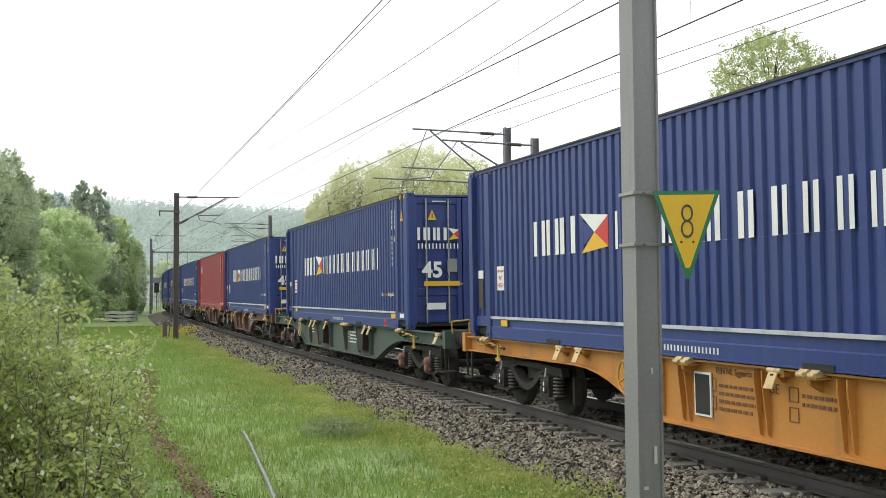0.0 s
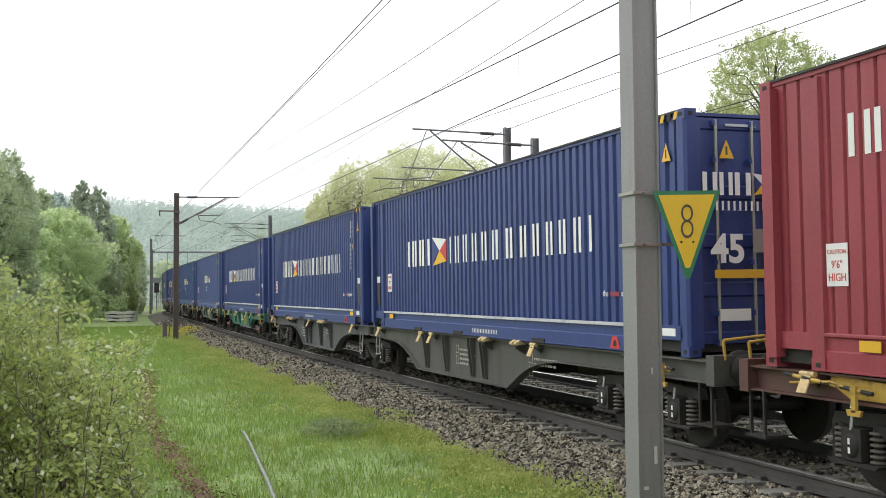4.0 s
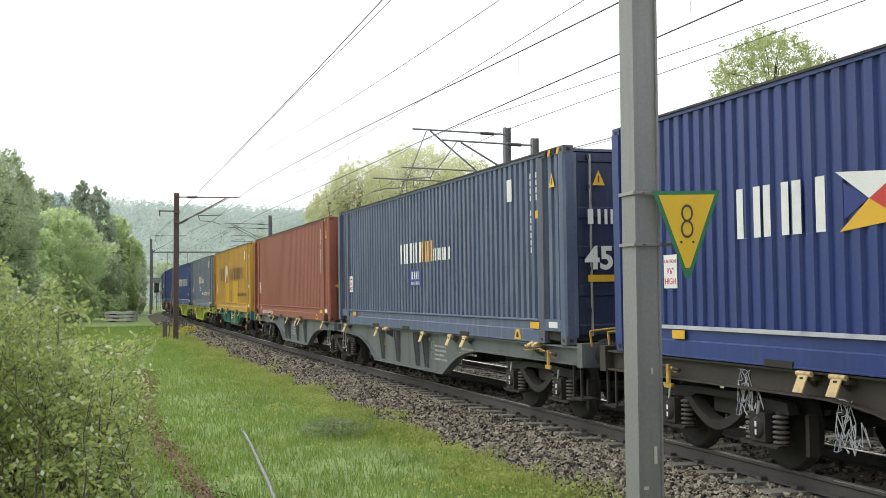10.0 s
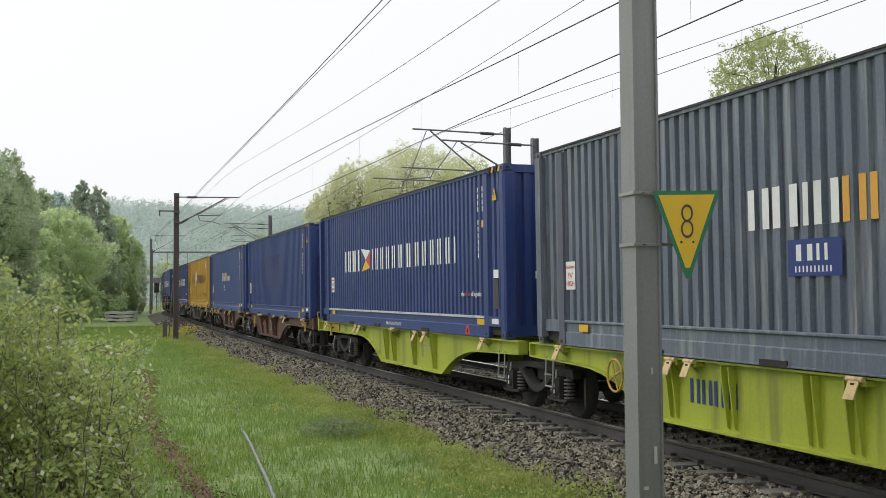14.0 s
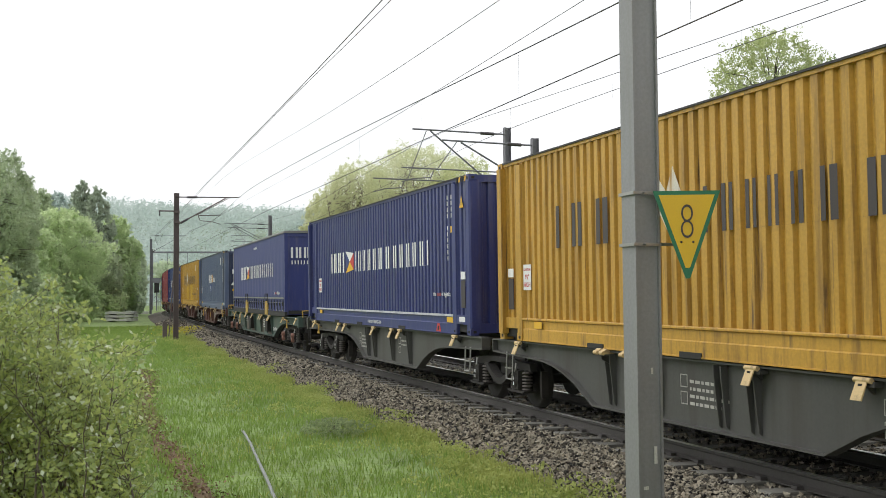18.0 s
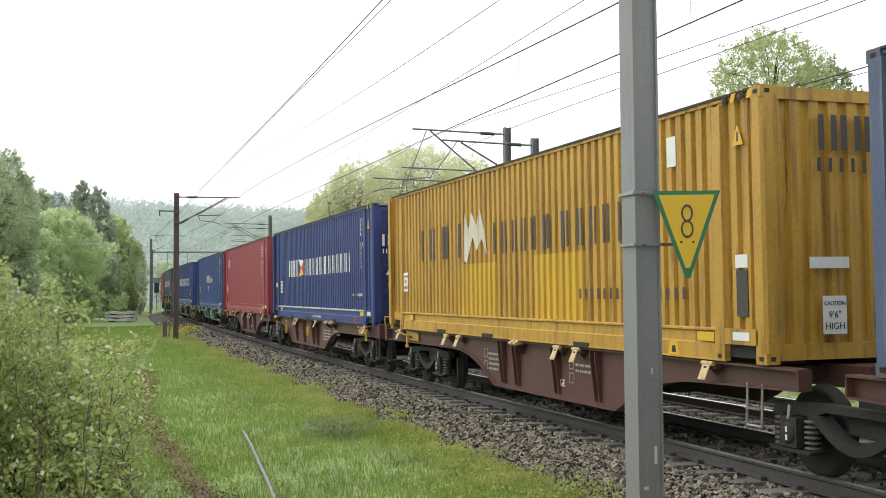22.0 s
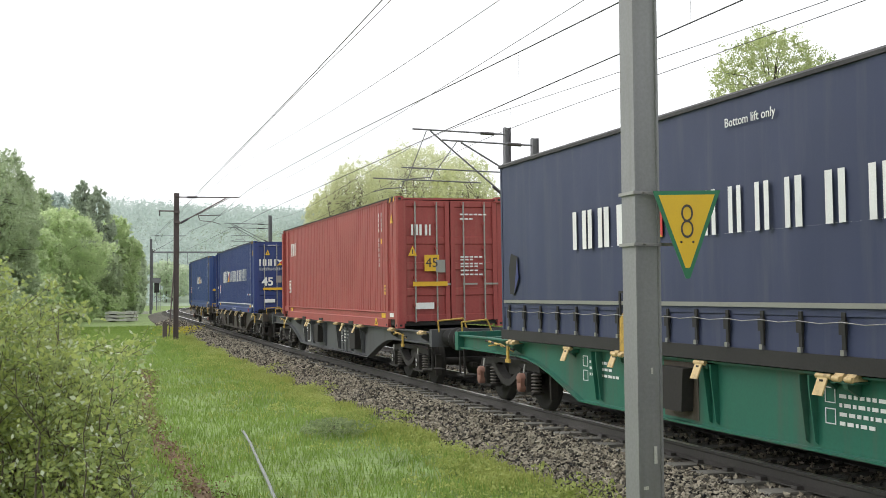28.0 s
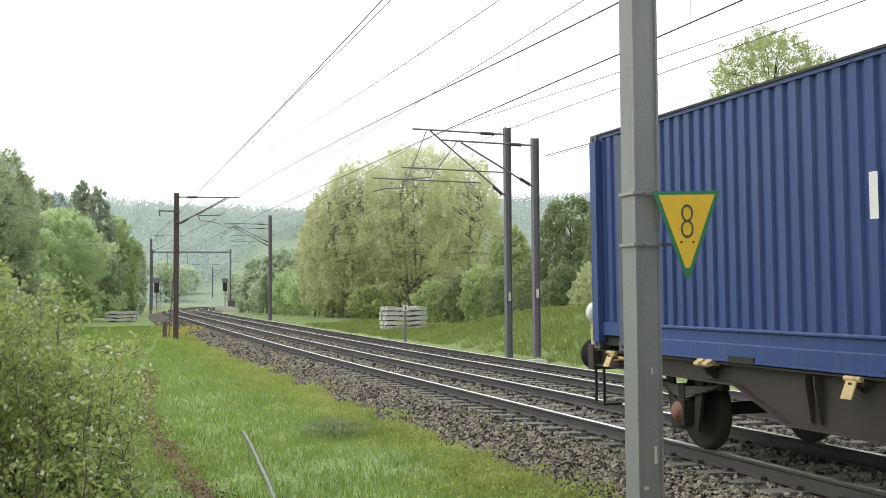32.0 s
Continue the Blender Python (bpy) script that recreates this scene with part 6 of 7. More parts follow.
def wheelset_mesh():
    g = Geo()
    for y in (-0.7535, 0.7535):
        k = 1 if y > 0 else -1
        g.lathe([(0.10, y - k * 0.09), (0.46, y - k * 0.065), (0.475, y - k * 0.06), (0.475, y - k * 0.035), (0.455, y - k * 0.03), (0.45, y + k * 0.06), (0.40, y + k * 0.06), (0.36, y + k * 0.03), (0.18, y + k * 0.02),
                 (0.13, y + k * 0.08), (0.001, y + k * 0.08)], (0, 0, 0), GRIME, 28)
    g.tube((0, -1.0, 0), (0, 1.0, 0), 0.08, GRIME)
    return g.mesh("wheelset")


def bogie_side_mesh():
    """One cast side frame of a two-axle bogie: an arched top, a beam sagging between the axles, coil springs and axle boxes; faces -y."""
    g = Geo()
    top = [(-1.3, 0.62), (-1.25, 0.74), (-0.5, 0.78), (0.5, 0.78), (1.25, 0.74), (1.3, 0.62), (0.62, 0.64), (0.45, 0.70), (-0.45, 0.70), (-0.62, 0.64)]
    g.prism(top, -0.06, 0.06, GRIME)
    xs = [-0.66 + 0.11 * i for i in range(13)]
    sag = [(x, 0.33 + 0.33 * abs(x / 0.66) ** 1.8) for x in xs] + [(x * 0.77, 0.435 + 0.225 * abs(x / 0.66) ** 1.8) for x in xs[::-1]]
    g.prism(sag, -0.1, 0.06, GRIME)
    for x in (-0.9, 0.9):
        g.box((x, -0.04, 0.47), (0.27, 0.26, 0.3), GRIME)
        g.lathe([(0.001, -0.19), (0.09, -0.19), (0.115, -0.17), (0.12, -0.05)], (x, 0, 0.46), GRIME, 14)
        g.tube((x, -0.16, 0.6), (x, -0.14, 0.74), 0.02, STEEL, n=6)
        for z in (0.415, 0.5):
            g.box((x, -0.1925, z), (0.028, 0.005, 0.055), WHITE)
        g.prism([(x - 0.36, 0.31), (x + 0.36, 0.31), (x + 0.3, 0.27), (x - 0.3, 0.27)], -0.16, 0.05, GRIME)
        for q in (-0.24, 0.24):
            for k in range(6):
                a = 0.31 + k * 0.052
                g.lathe([(0.05, a), (0.085, a + 0.01), (0.085, a + 0.028), (0.05, a + 0.038)], (x + q, -0.05, 0), SPRING, 12, "z")
            g.tube((x + q, -0.05, 0.3), (x + q, -0.05, 0.64), 0.05, BLACK, n=8)
    for x in (-1.42, 1.42):
        g.box((x, 0.12, 0.42), (0.06, 0.12, 0.42), GRIME)
    return g.mesh("side_frame")


def bogie(e, x, boxes=None):
    b = part("bogie", cached("bolster", lambda: Geo().box((0, 0, 0.62), (0.5, 1.9, 0.22), GRIME).box((0, 0, 0.8), (0.7, 1.5, 0.2), GRIME).box((0, 0, 0.38), (2.4, 0.1, 0.1), GRIME).mesh("bogie")), e, "grimy two-axle bogie", (x, 0, 0))
    side = cached("bogie_side", bogie_side_mesh)
    part("side_frame", side, b, at=(0, -1.0, 0))
    part("side_frame", side, b, at=(0, 1.0, 0, 0, 0, 180))
    for q in (-0.9, 0.9):
        WHEELS.append((part("wheelset", cached("wheelset", wheelset_mesh), b, at=(q, 0, 0.46)), q))
        if boxes:
            part("axle_box_cover", cached("boxcover", lambda: Geo().lathe([(0.001, -0.25), (0.06, -0.25), (0.085, -0.23), (0.09, -0.1)], (0, 0, 0.06), ORANGE_BOX, 14).lathe([(0.001, -0.245), (0.06, -0.245), (0.085, -0.23), (0.09, -0.1)], (0, 0, -0.07), ORANGE_BOX, 14).box((0, -0.17, 0), (0.17, 0.13, 0.14), ORANGE_BOX).mesh("axle_box_cover")), b, "orange axle box cover", (q, -1.02, 0.46))
    return b


def single_axle(e, x, orange=False):
    """One axle with its guards and leaf springs on both sides."""
    for k in (-1, 1):
        a = part("axle_guard", cached("guard", guard_mesh), e, "grimy axle guard", (x, k * 1.02, 0, 0, 0, 0 if k < 0 else 180))
        part("leaf_spring", cached("leafspring", leaf_spring_mesh), a, "dusty leaf spring")
        if orange and k < 0:
            part("axle_box_cover", cached("boxcover2", lambda: Geo().lathe([(0.001, -0.13), (0.07, -0.13), (0.08, -0.12), (0.085, -0.09), (0.125, -0.085), (0.125, -0.05)], (0, 0, 0), ORANGE_BOX, 14).mesh("axle_box_cover")), a, "dull orange axle box cover", (0, -0.04, 0.46))
    WHEELS.append((part("wheelset", cached("wheelset", wheelset_mesh), e, at=(x, 0, 0.46)), x))


def guard_mesh():
    g = Geo()
    g.box((0, 0, 0.46), (0.3, 0.24, 0.3), GRIME)
    for x in (-0.24, 0.24):
        k = 1 if x > 0 else -1
        g.prism([(x - 0.04, 0.25), (x + 0.04, 0.25), (x + 0.12 * k + 0.1, 0.98), (x + 0.12 * k - 0.1, 0.98)], -0.02, 0.02, GRIME)
    g.box((0, 0.0, 0.265), (0.6, 0.05, 0.05), GRIME)
    for x in (-0.8, 0.8):
        g.box((x, 0, 0.88), (0.1, 0.1, 0.22), GRIME)
    return g.mesh("axle_guard")


def leaf_spring_mesh():
    g = Geo()
    for i in range(5):
        w, z = 1.55 - i * 0.24, -i * 0.03
        g.prism([(-w / 2, 0.80 + z), (-w / 4, 0.755 + z), (0, 0.735 + z), (w / 4, 0.755 + z), (w / 2, 0.80 + z), (w / 2, 0.825 + z), (w / 4, 0.78 + z), (0, 0.76 + z), (-w / 4, 0.78 + z), (-w / 2, 0.825 + z)], -0.05, 0.05, SPRING)
    g.box((0, 0, 0.69), (0.12, 0.13, 0.2), GRIME)
    return g.mesh("leaf_spring")


def side_sill(e, outline, mat, ribs, name="side_frame", label=""):
    """A fish-bellied side frame on both sides: web, flanges along its edge and upright ribs."""
    def make():
        g = Geo()
        g.prism(outline, -0.012, 0.012, mat)
        n = len(outline)
        for i in range(n):
            (x0, z0), (x1, z1) = outline[i], outline[(i + 1) % n]
            L = math.hypot(x1 - x0, z1 - z0)
            if L > 0.05:
                g.box(((x0 + x1) / 2, -0.02, (z0 + z1) / 2), (L, 0.16, 0.022), mat, (0, -math.degrees(math.atan2(z1 - z0, x1 - x0)), 0))
        for x, z0, z1 in ribs:
            for q in (-0.07, 0.07):
                g.prism([(0.0, z0), (0.0, z1), (-0.11, z1), (-0.11, z1 - 0.1), (-0.05, z0 + 0.04)], x + q - 0.009, x + q + 0.009, mat, "x")
        return g.mesh(name)
    me = make()
    part(name, me, e, label, (0, -1.12, 0))
    mirrored = [(-x, z) for x, z in outline][::-1]
    back = Geo()
    back.prism(mirrored, -0.012, 0.012, mat)
    part(name, back, e, label, (0, 1.12, 0, 0, 0, 180))


def spigot_mesh(kind, mat):
    """A folding container spigot: tan plates on rollers over a wedge bracket, or a small flap that hangs folded down."""
    g = Geo()
    if kind == "up":
        g.prism([(0.0, -0.16), (0.0, 0.0), (-0.18, 0.0), (-0.16, -0.07)], -0.03, 0.03, mat, "x")
        g.box((0, -0.1, -0.01), (0.28, 0.18, 0.02), mat)
        for x in (-0.085, 0.085):
            g.prism([(-0.19, 0.005), (-0.04, 0.005), (-0.04, 0.05), (-0.15, 0.075), (-0.19, 0.04)], x - 0.06, x + 0.06, PALE, "x")
            g.tube((x - 0.05, -0.19, 0.02), (x + 0.05, -0.19, 0.02), 0.03, PALE, n=8)
    else:
        g.box((0, -0.06, -0.01), (0.26, 0.12, 0.05), mat)
        g.tube((-0.11, -0.13, 0.025), (0.11, -0.13, 0.025), 0.028, PALE, n=8)
        g.prism([(-0.135, 0.02), (-0.15, 0.02), (-0.225, -0.15), (-0.21, -0.155)], -0.07, 0.07, PALE, "x")
        g.prism([(0.0, -0.12), (0.0, 0.0), (-0.1, 0.0), (-0.1, -0.03)], -0.025, 0.025, mat, "x")
        g.box((0, -0.16, -0.02), (0.05, 0.02, 0.03), GRIME)
    return g.mesh("container_spigot")


def spigots(e, places, r, mat, down=0.7):
    for x in places:
        kind = "down" if r.random() < down else "up"
        part("container_spigot", cached(("spigot", kind, mat.name), lambda: spigot_mesh(kind, mat)), e, "tan folding container spigot", (x + r.uniform(-0.15, 0.15), -1.12, 1.06))


def buffers(e, x, mat):
    k = 1 if x > 0 else -1
    part("headstock", Geo().box((x - k * 0.08, 0, 1.0), (0.16, 2.5, 0.34), mat), e)
    for y in (-0.875, 0.875):
        part("buffer", cached(("buffer", k), lambda: Geo().lathe([(0.17, 0), (0.17, k * 0.06), (0.11, k * 0.07), (0.11, k * 0.36), (0.085, k * 0.38), (0.085, k * 0.5), (0.22, k * 0.52), (0.225, k * 0.56), (0.001, k * 0.575)], (0, 0, 0), BLACK, 18, "x").mesh("buffer")),
             e, "black buffer", (x, y, 1.0))
    part("draw_hook", cached(("hook", k), lambda: Geo().box((k * 0.15, 0, 0), (0.3, 0.07, 0.12), BLACK).tube((k * 0.25, 0, -0.02), (k * 0.45, 0, -0.32), 0.035, BLACK).tube((k * 0.45, 0, -0.32), (k * 0.62, 0, -0.06), 0.035, BLACK).mesh("draw_hook")), e, "", (x, 0, 1.02))
    part("handrail", cached(("grab", k), lambda: Geo().path([(0, -1.1, 0), (0, -1.12, 0.22), (k * 0.02, -0.6, 0.26), (0, -0.5, 0.0)], 0.018, AMBER).mesh("handrail")), e, "yellow shunter's handrail", (x, 0, 1.12))
    part("step", cached(("step", k), lambda: Geo().box((0, -1.1, 0.38), (0.35, 0.28, 0.03), GRIME).box((-0.12, -1.2, 0.62), (0.03, 0.03, 0.5), GRIME).box((0.12, -1.2, 0.62), (0.03, 0.03, 0.5), GRIME).mesh("step")), e, "", (x - k * 0.25, 0, 0))


def end_lever(e, x, panel=False):
    """Brake release: a yellow panel, a rod striped black and yellow and a T-shaped handle that hangs from it."""
    k = 1 if x > 0 else -1
    if panel:
        part("lever_panel", cached(("panel", k), lambda: Geo().prism([(-k * 0.5, 0.0), (k * 0.35, 0.03), (k * 0.35, -0.05), (k * 0.1, -0.17), (-k * 0.5, -0.17)], -0.012, 0.012, AMBER).mesh("lever_panel")), e, "yellow painted panel", (x - k * 0.3, -1.16, 1.06))

    def make():
        g = Geo()
        n = 9
        for i in range(n):
            u0, u1 = i / n, (i + 1) / n
            g.tube((-0.62 + 1.25 * u0, -0.02, 0.07 - 0.1 * u0), (-0.62 + 1.25 * u1, -0.02, 0.07 - 0.1 * u1), 0.022, AMBER if i % 2 else BLACK, n=6)
        g.path([(-0.6, 0.02, -0.02), (0.1, -0.04, 0.04), (0.55, 0.0, -0.06)], 0.014, AMBER)
        g.box((0.42, -0.045, -0.09), (0.06, 0.03, 0.24), AMBER)
        g.prism([(0.32, -0.19), (0.52, -0.19), (0.5, -0.245), (0.34, -0.245)], -0.06, -0.03, AMBER)
        return g.mesh("release_lever")
    part("release_lever", cached("lever", make), e, "black and yellow striped release lever with a T-shaped handle", (x, -1.25, 1.0))


def hand_wheel(e, x, z, mat):
    def make():
        g, n = Geo(), 20
        ring = [(0.21 * math.cos(2 * math.pi * i / n), 0, 0.21 * math.sin(2 * math.pi * i / n)) for i in range(n + 1)]
        g.path(ring, 0.016, mat)
        for a in (0.4, 1.97, 3.54, 5.1):
            g.tube((0, 0, 0), (0.21 * math.cos(a), 0, 0.21 * math.sin(a)), 0.012, mat, n=6)
        return g.mesh("hand_brake_wheel")
    part("hand_brake_wheel", cached(("hw", mat.name), make), e, "spoked hand brake wheel", (x, -1.28, z))


def data_panel(e, x, z, n, seed, mat=WHITE):
    """White stencilled data as small plain bars and frames on the side frame."""
    g, r = Geo(), random.Random(seed)
    for k in range(n):
        q, end = 0.0, r.uniform(0.4, 0.8)
        while q < end:
            w = r.uniform(0.03, 0.1)
            g.box((q + w / 2, 0, -k * 0.085), (w, 0.004, 0.036), mat)
            q += w + 0.03
    for dz in (0, -0.2):
        for a, b, c, d in ((0, 0.07, 0.15, 0.01), (0, -0.07, 0.15, 0.01), (0.07, 0, 0.01, 0.13), (-0.07, 0, 0.01, 0.13)):
            g.box((-0.13 + a, 0, dz + b), (c, 0.004, d), mat)
    part("stencilled_data", g, e, "dark stencilled data" if mat is STENCIL else "white stencilled data", (x, -1.139, z))["kind"] = "stuff"


def articulated_half(colour, outer, seed, label, name_bars=False, graffiti=False):
    """Half of an articulated wagon. outer: 1 if its buffer end leads, -1 if it trails; the other end rests on the shared bogie."""
    m = FRAME[colour]
    e = new("articulated_container_wagon")
    tagged(e, label, "wagon", "wagons of the train")
    k = outer
    xo, xi = k * 7.35, -k * 7.3
    top, low = 1.1, 0.33
    bend = [(4.55, 0.86), (4.15, 0.84), (3.8, 0.79), (3.45, 0.71), (3.1, 0.59)]
    near, deep = (1.25, 3.6) if k > 0 else (0.8, 3.5)  # corners of the belly towards the buffers and towards the shared bogie
    pts = [(xo, top), (xo, 0.86)] + [(k * (near + x - 2.55), z) for x, z in bend] + [(k * near, low), (-k * deep, low)] + [(-k * (deep + x - 2.55), z) for x, z in bend[::-1]] + [(xi, 0.9), (xi, top)]
    if k < 0:
        pts = pts[::-1]
    r = random.Random(seed)
    ribs = [(x, low + 0.03, top - 0.03) for x in ((-3.1, -1.9, -0.5, 0.1) if k > 0 else (-0.5, 0.1, 1.6, 2.9))]
    side_sill(e, pts, m, ribs)
    part("center_sill", Geo().box((0, 0, 0.98), (14.5, 0.6, 0.24), m).box((-k * 1.2, 0, 0.7), (4.2, 0.5, 0.4), BLACK), e)
    for x in (-6.4, -3.2, 0, 3.2, 6.4):
        part("cross_member", cached(("cross", colour), lambda: Geo().box((0, 0, 1.0), (0.3, 2.2, 0.16), m).mesh("cross_member")), e, at=(x, 0, 0))
    bogie(e, k * (5.45 if k > 0 else 4.8))
    if k > 0:
        bogie(e, xi - 0.06 * k)
    buffers(e, xo, m)
    end_lever(e, k * 5.9, colour in ("lime", "brown"))
    spigots(e, (-6.2, -3.1, -2.5, 0.3, 1.9, 2.5, 5.9), r, m)
    part("foot_step", cached("footstep", lambda: Geo().path([(-0.13, 0, 0.5), (-0.13, -0.02, 0.06), (0.13, -0.02, 0.06), (0.13, 0, 0.5)], 0.016, STEEL).box((0, -0.02, 0.24), (0.25, 0.05, 0.02), STEEL).mesh("foot_step")), e, "bright steel foot step", (xi * 0.9, -1.2, 0.42))
    if colour == "orange":
        part("notice_board", Geo().box((0, 0, 0), (0.34, 0.02, 0.5), WHITE).box((0, -0.012, 0), (0.29, 0.006, 0.45), BLACK), e, "black panel in a white frame", (0.45, -1.15, 0.72))
    if colour == "orange":
        hand_wheel(e, -1.14, 0.8, AMBER)
    if (k > 0 and colour in ("lime", "brown")) or (k < 0 and colour == "rusty"):
        hand_wheel(e, -4.35 if k > 0 else 4.1, 0.8, AMBER if colour in ("lime", "brown") else PALE)
    if colour != "lime":
        data_panel(e, 0.75 if colour == "orange" else 0.9 if name_bars else -1.2 if colour != "silver" else 0.6, 0.84, 4, seed, STENCIL if colour == "orange" else FADED)
    data_panel(e, 2.2, 0.85, 2, seed + 50, STENCIL if colour == "orange" else FADED)
    if colour == "silver":
        part("type_lettering", letter_mesh("TEN Sggmrss 90", 0.105, WHITE), e, "white stencilled type lettering", (-0.4, -1.139, 0.96))
    if colour in ("silver", "brown"):
        part("warning_triangle", cached("tri", triangle_mesh), e, "yellow warning triangle", (-3.05 if k > 0 else -0.62, -1.14, 0.8))
    if colour in ("orange", "brown") and not name_bars:
        ink = STENCIL if colour == "orange" else WHITE
        part("load_mark", letter_mesh("GE", 0.15, ink, align="CENTER"), e, "stencilled letters", (1.75, -1.139, 0.88 if colour == "orange" else 0.55))
    if colour == "orange":
        part("type_lettering", letter_mesh("TEN NL Sggmrss", 0.1, STENCIL), e, "brown stencilled type lettering", (0.68, -1.139, 1.0))
    if name_bars:
        part("owner_name", word_bars((0.2, 0.2, 0.2, 0.2), 0.28, YELLOW if colour == "brown" else BLUE_MARK, 0.05, 0.6), e, "plain bars of the owner's name", (-2.25 if colour == "brown" else -2.75, -1.14, 0.74))
    if graffiti:
        g, q = Geo(), random.Random(seed + 9)
        x, z = 0.0, 0.0
        for _ in range(55):
            x2, z2 = x + q.uniform(-0.11, 0.135), max(-0.25, min(0.25, z + q.uniform(-0.3, 0.3)))
            g.tube((x, 0, z), (x2, 0, z2), 0.0045, BAND, n=4)
            x, z = x2, z2
        part("graffiti", g, e, "white spray-painted scribble", (-4.2, -1.145, 0.8))
        part("graffiti", g, e, "white spray-painted scribble", (-2.6, -1.145, 0.62))
    return e


def flat_wagon(colour, seed, label, boxes=False, dark_boxes=True):
    """Four-axle container flat, 19.7 m over buffers."""
    m = FRAME[colour]
    e = new("container_flat_wagon")
    tagged(e, label, "wagon", "wagons of the train")
    top, low = 1.1, 0.36
    pts = [(-9.2, top), (-9.2, 0.88), (-6.3, 0.87), (-5.9, 0.84), (-5.5, 0.77), (-5.1, 0.67), (-4.1, low), (4.1, low), (5.1, 0.67), (5.5, 0.77), (5.9, 0.84), (6.3, 0.87), (9.2, 0.88), (9.2, top)]
    r = random.Random(seed)
    side_sill(e, pts[::-1], m, [(x, low + 0.03, top - 0.03) for x in (-3.6, -2.4, -0.8, 0.9, 2.3, 3.5)])
    part("center_sill", Geo().box((0, 0, 0.98), (18.2, 0.6, 0.24), m).box((0, 0, 0.7), (9, 0.5, 0.4), BLACK), e)
    for x in (-8.6, -5.5, -2.4, 0, 2.4, 5.5, 8.6):
        part("cross_member", cached(("cross", colour), lambda: Geo().box((0, 0, 1.0), (0.3, 2.2, 0.16), m).mesh("cross_member")), e, at=(x, 0, 0))
    for x in (-7.1, 7.1):
        bogie(e, x, boxes)
        end_lever(e, x * 0.98)
    buffers(e, 9.25, m)
    buffers(e, -9.25, m)
    spigots(e, (-6.3, -4.4, -3.0, -2.6, -0.9, 1.1, 1.6, 3.2, 3.6, 6.4, 8.8), r, m)
    if colour in ("green", "sage"):
        for x, w in ((-1.5, 0.75), (2.9, 0.8)) if colour == "green" else ((-2.9, 0.8), (-1.5, 0.9), (0.9, 0.7), (2.9, 0.9)):
            part("side_panel", Geo().box((x, 0, 0.73), (w, 0.012, 0.66), PANEL), e, "brown grimy panel on the side frame", (0, -1.134, 0))
    if dark_boxes:
        for x in (-1.5, 2.9):
            part("equipment_box", cached(("eqbox", colour), lambda: Geo().prism([(-0.25, 0.3), (0.25, 0.3), (0.3, 0.8), (-0.3, 0.8)], -0.16, 0.0, GRIME).mesh("equipment_box")), e, "grimy equipment box", (x, -1.135, 0.2))
    if colour == "dark":
        g = Geo()
        for x in (-0.19, 0.19):
            g.tube((x, 0, 0.34), (x, 0, 1.02), 0.018, m, n=6)
        for z in (0.42, 0.6, 0.78, 0.94):
            g.tube((-0.19, 0, z), (0.19, 0, z), 0.014, m, n=6)
        part("ladder", g, e, "dark grey ladder on the side frame", (1.75, -1.2, 0))
        part("notice_frame", Geo().box((0, 0, 0), (0.36, 0.02, 0.56), WHITE).box((0, -0.012, 0), (0.31, 0.006, 0.5), GRIME), e, "grey panel in a white frame", (-3.1, -1.15, 0.72))
    if colour == "sage":
        hand_wheel(e, -4.7, 0.8, PALE)
    data_panel(e, -3.9, 0.92, 3, seed)
    data_panel(e, 1.3, 0.9, 4, seed + 50)
    if colour == "sage" and seed == 19:
        part("type_lettering", letter_mesh("Type MEGA 2", 0.15, WHITE), e, "white stencilled type lettering", (3.6, -1.139, 0.62))
    return e


def two_axle_wagon(colour, seed, label, tail=False, orange=True):
    """Two-axle container flat with shallow trussed side frames."""
    m = FRAME[colour]
    e = new("two_axle_container_wagon")
    tagged(e, label, "wagon", "wagons of the train")
    top = 1.1
    pts = [(-7.0, top), (-7.0, 0.9), (-3.6, 0.88), (-2.7, 0.55), (2.7, 0.55), (3.6, 0.88), (7.0, 0.9), (7.0, top)]
    r = random.Random(seed)
    side_sill(e, pts[::-1], m, [(x, 0.58, top - 0.03) for x in (-2.3, -0.8, 0.8, 2.3)])
    part("center_sill", Geo().box((0, 0, 0.98), (13.9, 0.5, 0.24), m), e)
    for x in (-6.4, -3.2, 0, 3.2, 6.4):
        part("cross_member", cached(("cross", colour), lambda: Geo().box((0, 0, 1.0), (0.3, 2.2, 0.16), m).mesh("cross_member")), e, at=(x, 0, 0))
    part("air_tank", cached("tank", lambda: Geo().lathe([(0.001, -0.5), (0.15, -0.48), (0.18, -0.42), (0.18, 0.42), (0.15, 0.48), (0.001, 0.5)], (0, -0.5, 0.6), BLACK, 14, "x").mesh("air_tank")), e, "black air tank", (1.5, 0, 0))
    for x in (-4.9, 4.9):
        single_axle(e, x, orange)
        end_lever(e, x * 1.2)
    buffers(e, 7.05, m)
    buffers(e, -7.05, m)
    spigots(e, (-6.3, -4.0, -1.6, -1.2, 1.9, 3.4, 6.2), r, m)
    hand_wheel(e, 1.9, 0.8, AMBER)
    data_panel(e, -0.4, 0.95, 3, seed)
    if tail:
        lamp = part("tail_lamp", Geo().box((0, 0, 0), (0.1, 0.16, 0.3), PALE).lathe([(0.001, -0.1), (0.13, -0.09), (0.16, -0.03), (0.16, 0.03), (0.13, 0.09), (0.001, 0.1)], (0, 0, 0.3), WHITE, 18, "x"), e, "white and red tail lamp", (-7.25, -1.0, 1.3))
    return e


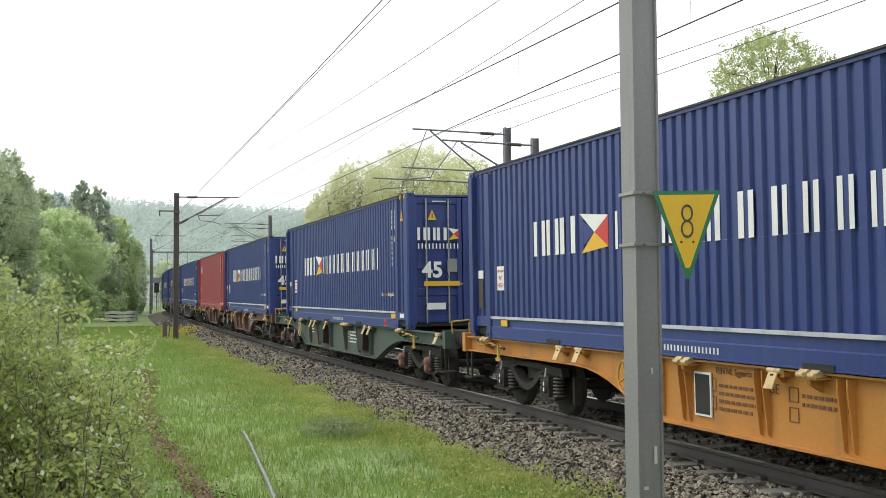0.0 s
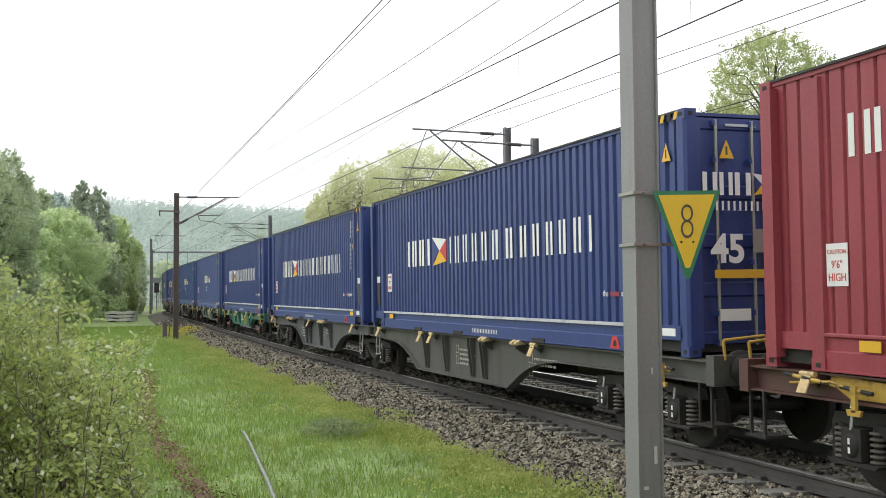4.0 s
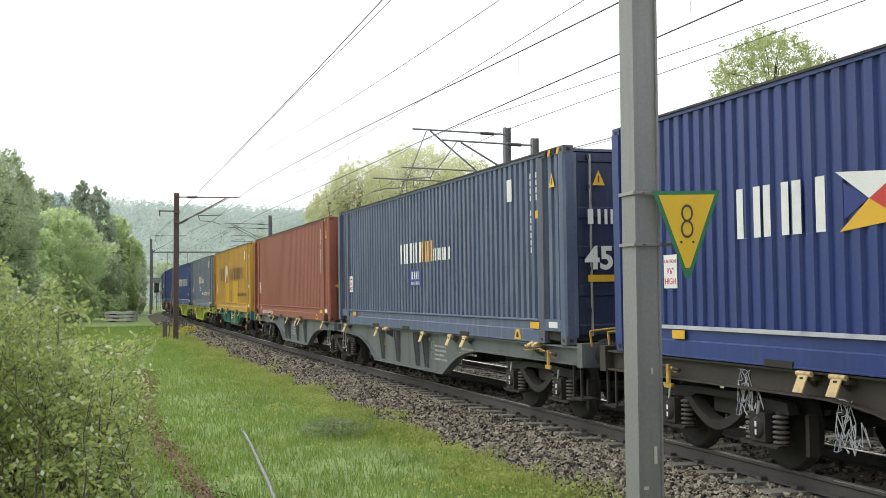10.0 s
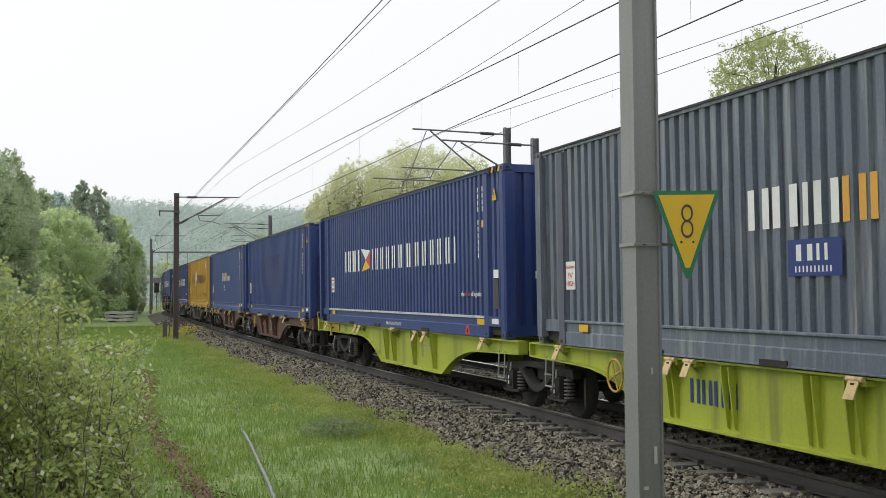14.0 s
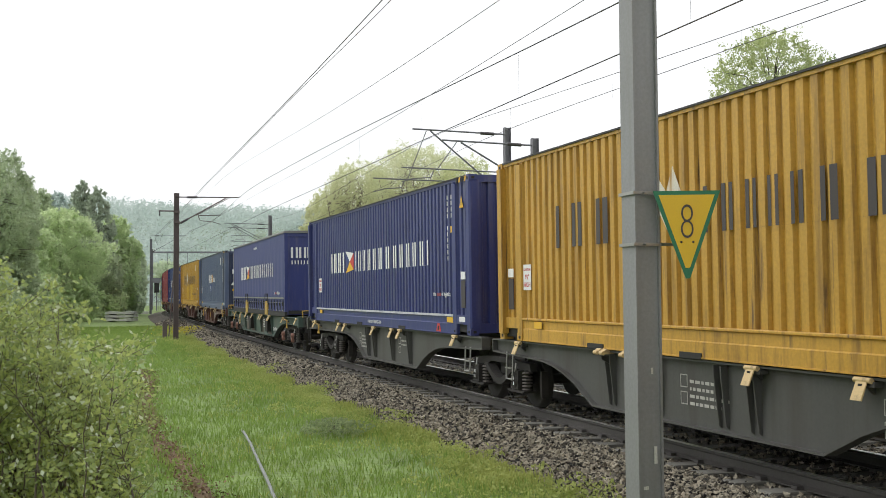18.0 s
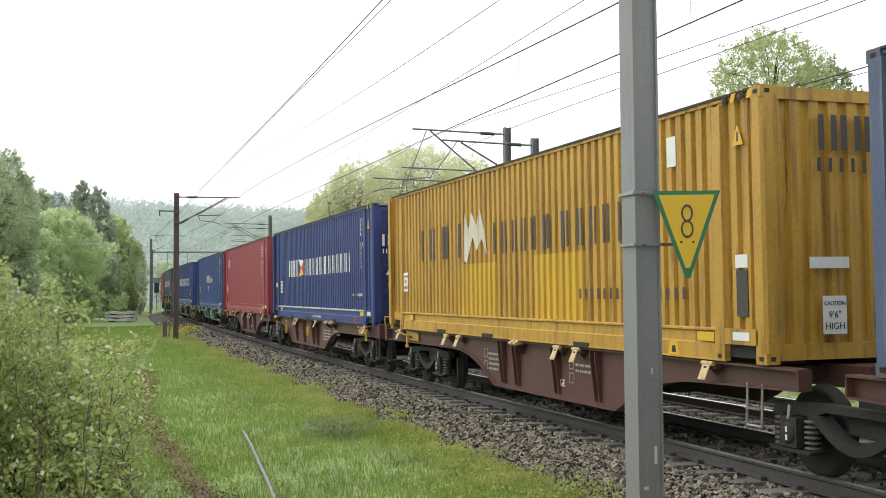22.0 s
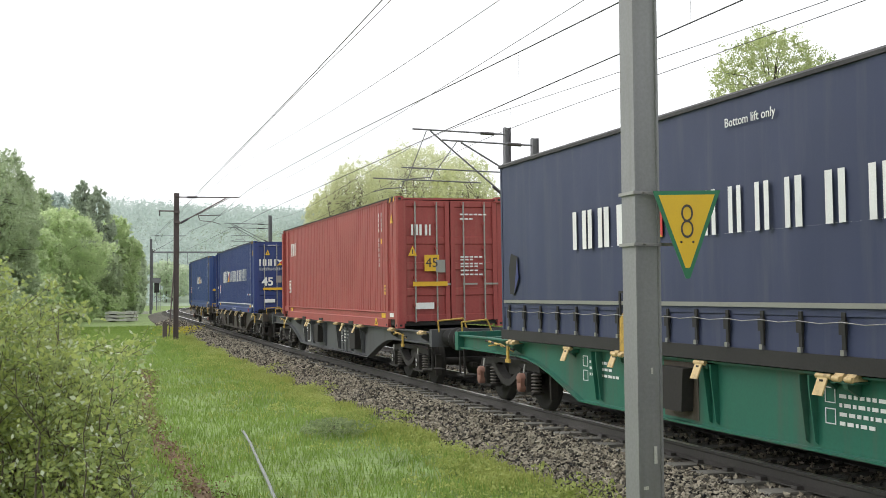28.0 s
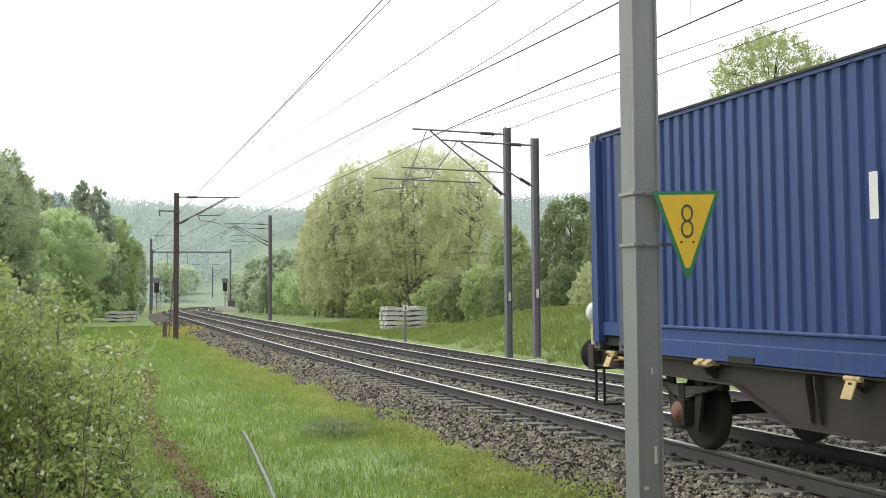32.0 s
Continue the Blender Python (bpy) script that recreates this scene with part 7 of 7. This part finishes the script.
# rear end of each load along the line at 16 s, paint, front end, brand, and the wagon under it
TRAIN = [
    (-209.44, "blue", "doors", "masters", "half", "orange", -1), (-191.98, "blue", "doors", "masters", "flat", "sage", 0), (-174.47, "blue", "doors", "masters", "half", "brown", 1),
    (-159.59, "red", "arrow", "cai", "half", "brown", -1), (-144.40, "blue", "doors", "masters", "half", "grey", 1), (-129.78, "blue", "plain", "masters", "half", "dark", -1),
    (-114.50, "blue", "brand", "masters", "two", "green", 0), (-99.25, "faded", "doors", "unit", "two", "sage", 0), (-83.69, "cobalt", "doors", "unit", "half", "rusty", 1),
    (-68.88, "blue", "brand", "masters", "half", "rusty", -1), (-53.66, "steel", "doors", "unit", "half", "silver", 1), (-38.72, "rust", "arrow", "", "half", "silver", -1),
    (-23.34, "yellow", "brand", "old", "two", "green", 0), (-7.94, "slate", "doors", "unit", "half", "lime", 1), (7.09, "blue", "brand", "masters", "half", "lime", -1),
    (22.41, "blue", "doors", "", "half", "brown", 1), (37.30, "faded", "arrow", "unit", "half", "brown", -1), (52.41, "yellow", "doors", "old", "half", "grey", 1),
    (67.50, "violet", "plain", "masters", "half", "grey", -1), (85.42, "violet", "curtain", "", "flat", "sage", 0), (102.88, "steel", "doors", "unit", "half", "brown", 1),
    (118.20, "yellow", "brand", "old", "half", "brown", -1), (133.26, "blue", "doors", "masters", "half", "brown", 1), (148.58, "red", "arrow", "cai", "half", "brown", -1),
    (163.55, "cobalt", "doors", "unit", "two", "green", 0), (181.97, "blue", "brand", "masters", "flat", "sage", 0), (202.09, "navy", "curtain", "", "flat", "green", 0),
    (221.78, "brick", "doors", "cai", "flat", "dark", 0), (242.52, "blue", "doors", "masters", "flat", "rusty", 0), (260.35, "cobalt", "arrow", "unit", "two", "rusty", 0),
]
HUE = {"cobalt": "cobalt blue", "steel": "dull steel-blue", "brick": "brick-red", "blue": "blue", "faded": "faded light blue", "navy": "dark blue", "slate": "grey-blue", "violet": "violet-blue", "red": "faded red", "rust": "brown-red", "yellow": "weathered yellow"}
END = {"doors": "with locking-bar doors in front", "arrow": "with a yellow arrow on its end", "plain": "with a plain ribbed end", "brand": "with white marks on its ribbed end"}
TINT = {"orange": "orange", "sage": "faded green", "brown": "red-brown", "grey": "grey", "dark": "dark grey", "rusty": "rusty grey", "silver": "blue-grey", "lime": "lime-yellow", "green": "green"}
MOVING = []


def build_train():
    for i, (rear, paint, front, brand, kind, colour, outer) in enumerate(TRAIN):
        if front == "curtain":
            box = curtain_box(paint, f"{'torn dark' if paint == 'navy' else 'violet'} blue curtain-sided swap body with white marks", torn=paint == "navy")
        else:
            box = container(paint, front, brand, True, f"{HUE[paint]} corrugated container {END[front]}", old=(brand == "old" and i != 17), placarded=i == 13)
        if kind == "half":
            wagon = articulated_half(colour, outer, i, f"{TINT[colour]} articulated wagon half with deep side frames", name_bars=(colour == "lime" and outer == 1) or i in (2, 20, 22), graffiti=colour == "rusty")
        elif kind == "flat":
            wagon = flat_wagon(colour, i, f"{TINT[colour]} four-axle container flat wagon", boxes=colour in ("green", "sage"))
        else:
            wagon = two_axle_wagon(colour, i, f"{TINT[colour]} two-axle container wagon" + (" with a tail lamp" if i == len(TRAIN) - 1 else ""), tail=i == len(TRAIN) - 1)
        MOVING.append((box, rear - CL / 2, FLOOR, 5.5))
        MOVING.append((wagon, rear - CL / 2, 0.0, 5.5))


build_train()


def gone(t):
    """Metres that the train has run since 16 s."""
    u = t - 16
    return 14.6974 * u + 0.013734 * u * u + 0.000515 * u ** 3


def vehicle_pose(s, z, half):
    """Standing on the near track at s, facing down the line towards the camera."""
    a, b = rail_point(s - half), rail_point(s + half)
    x = (a - b).normalized()
    right = Vector((math.cos(rail_heading(s)), -math.sin(rail_heading(s)), -CANT))
    up = x.cross(right).normalized()
    y = up.cross(x)
    m = Matrix((x, y, up)).transposed().to_4x4()
    m.translation = (a + b) / 2 + up * z
    return m


# ---------------------------------------------------------------- what moves
def motions():
    times = [i * 0.5 for i in range(65)]
    for ob, s, z, half in MOVING:
        walk(ob, [(t, vehicle_pose(s - gone(t), z, half)) for t in times])
    turns = [i * 0.0435 for i in range(737)]
    for ob, x in WHEELS:
        walk(ob, [(t, pose(x, 0, 0.46, 0, math.degrees(gone(t) / 0.46) % 360, 0)) for t in turns])


motions()
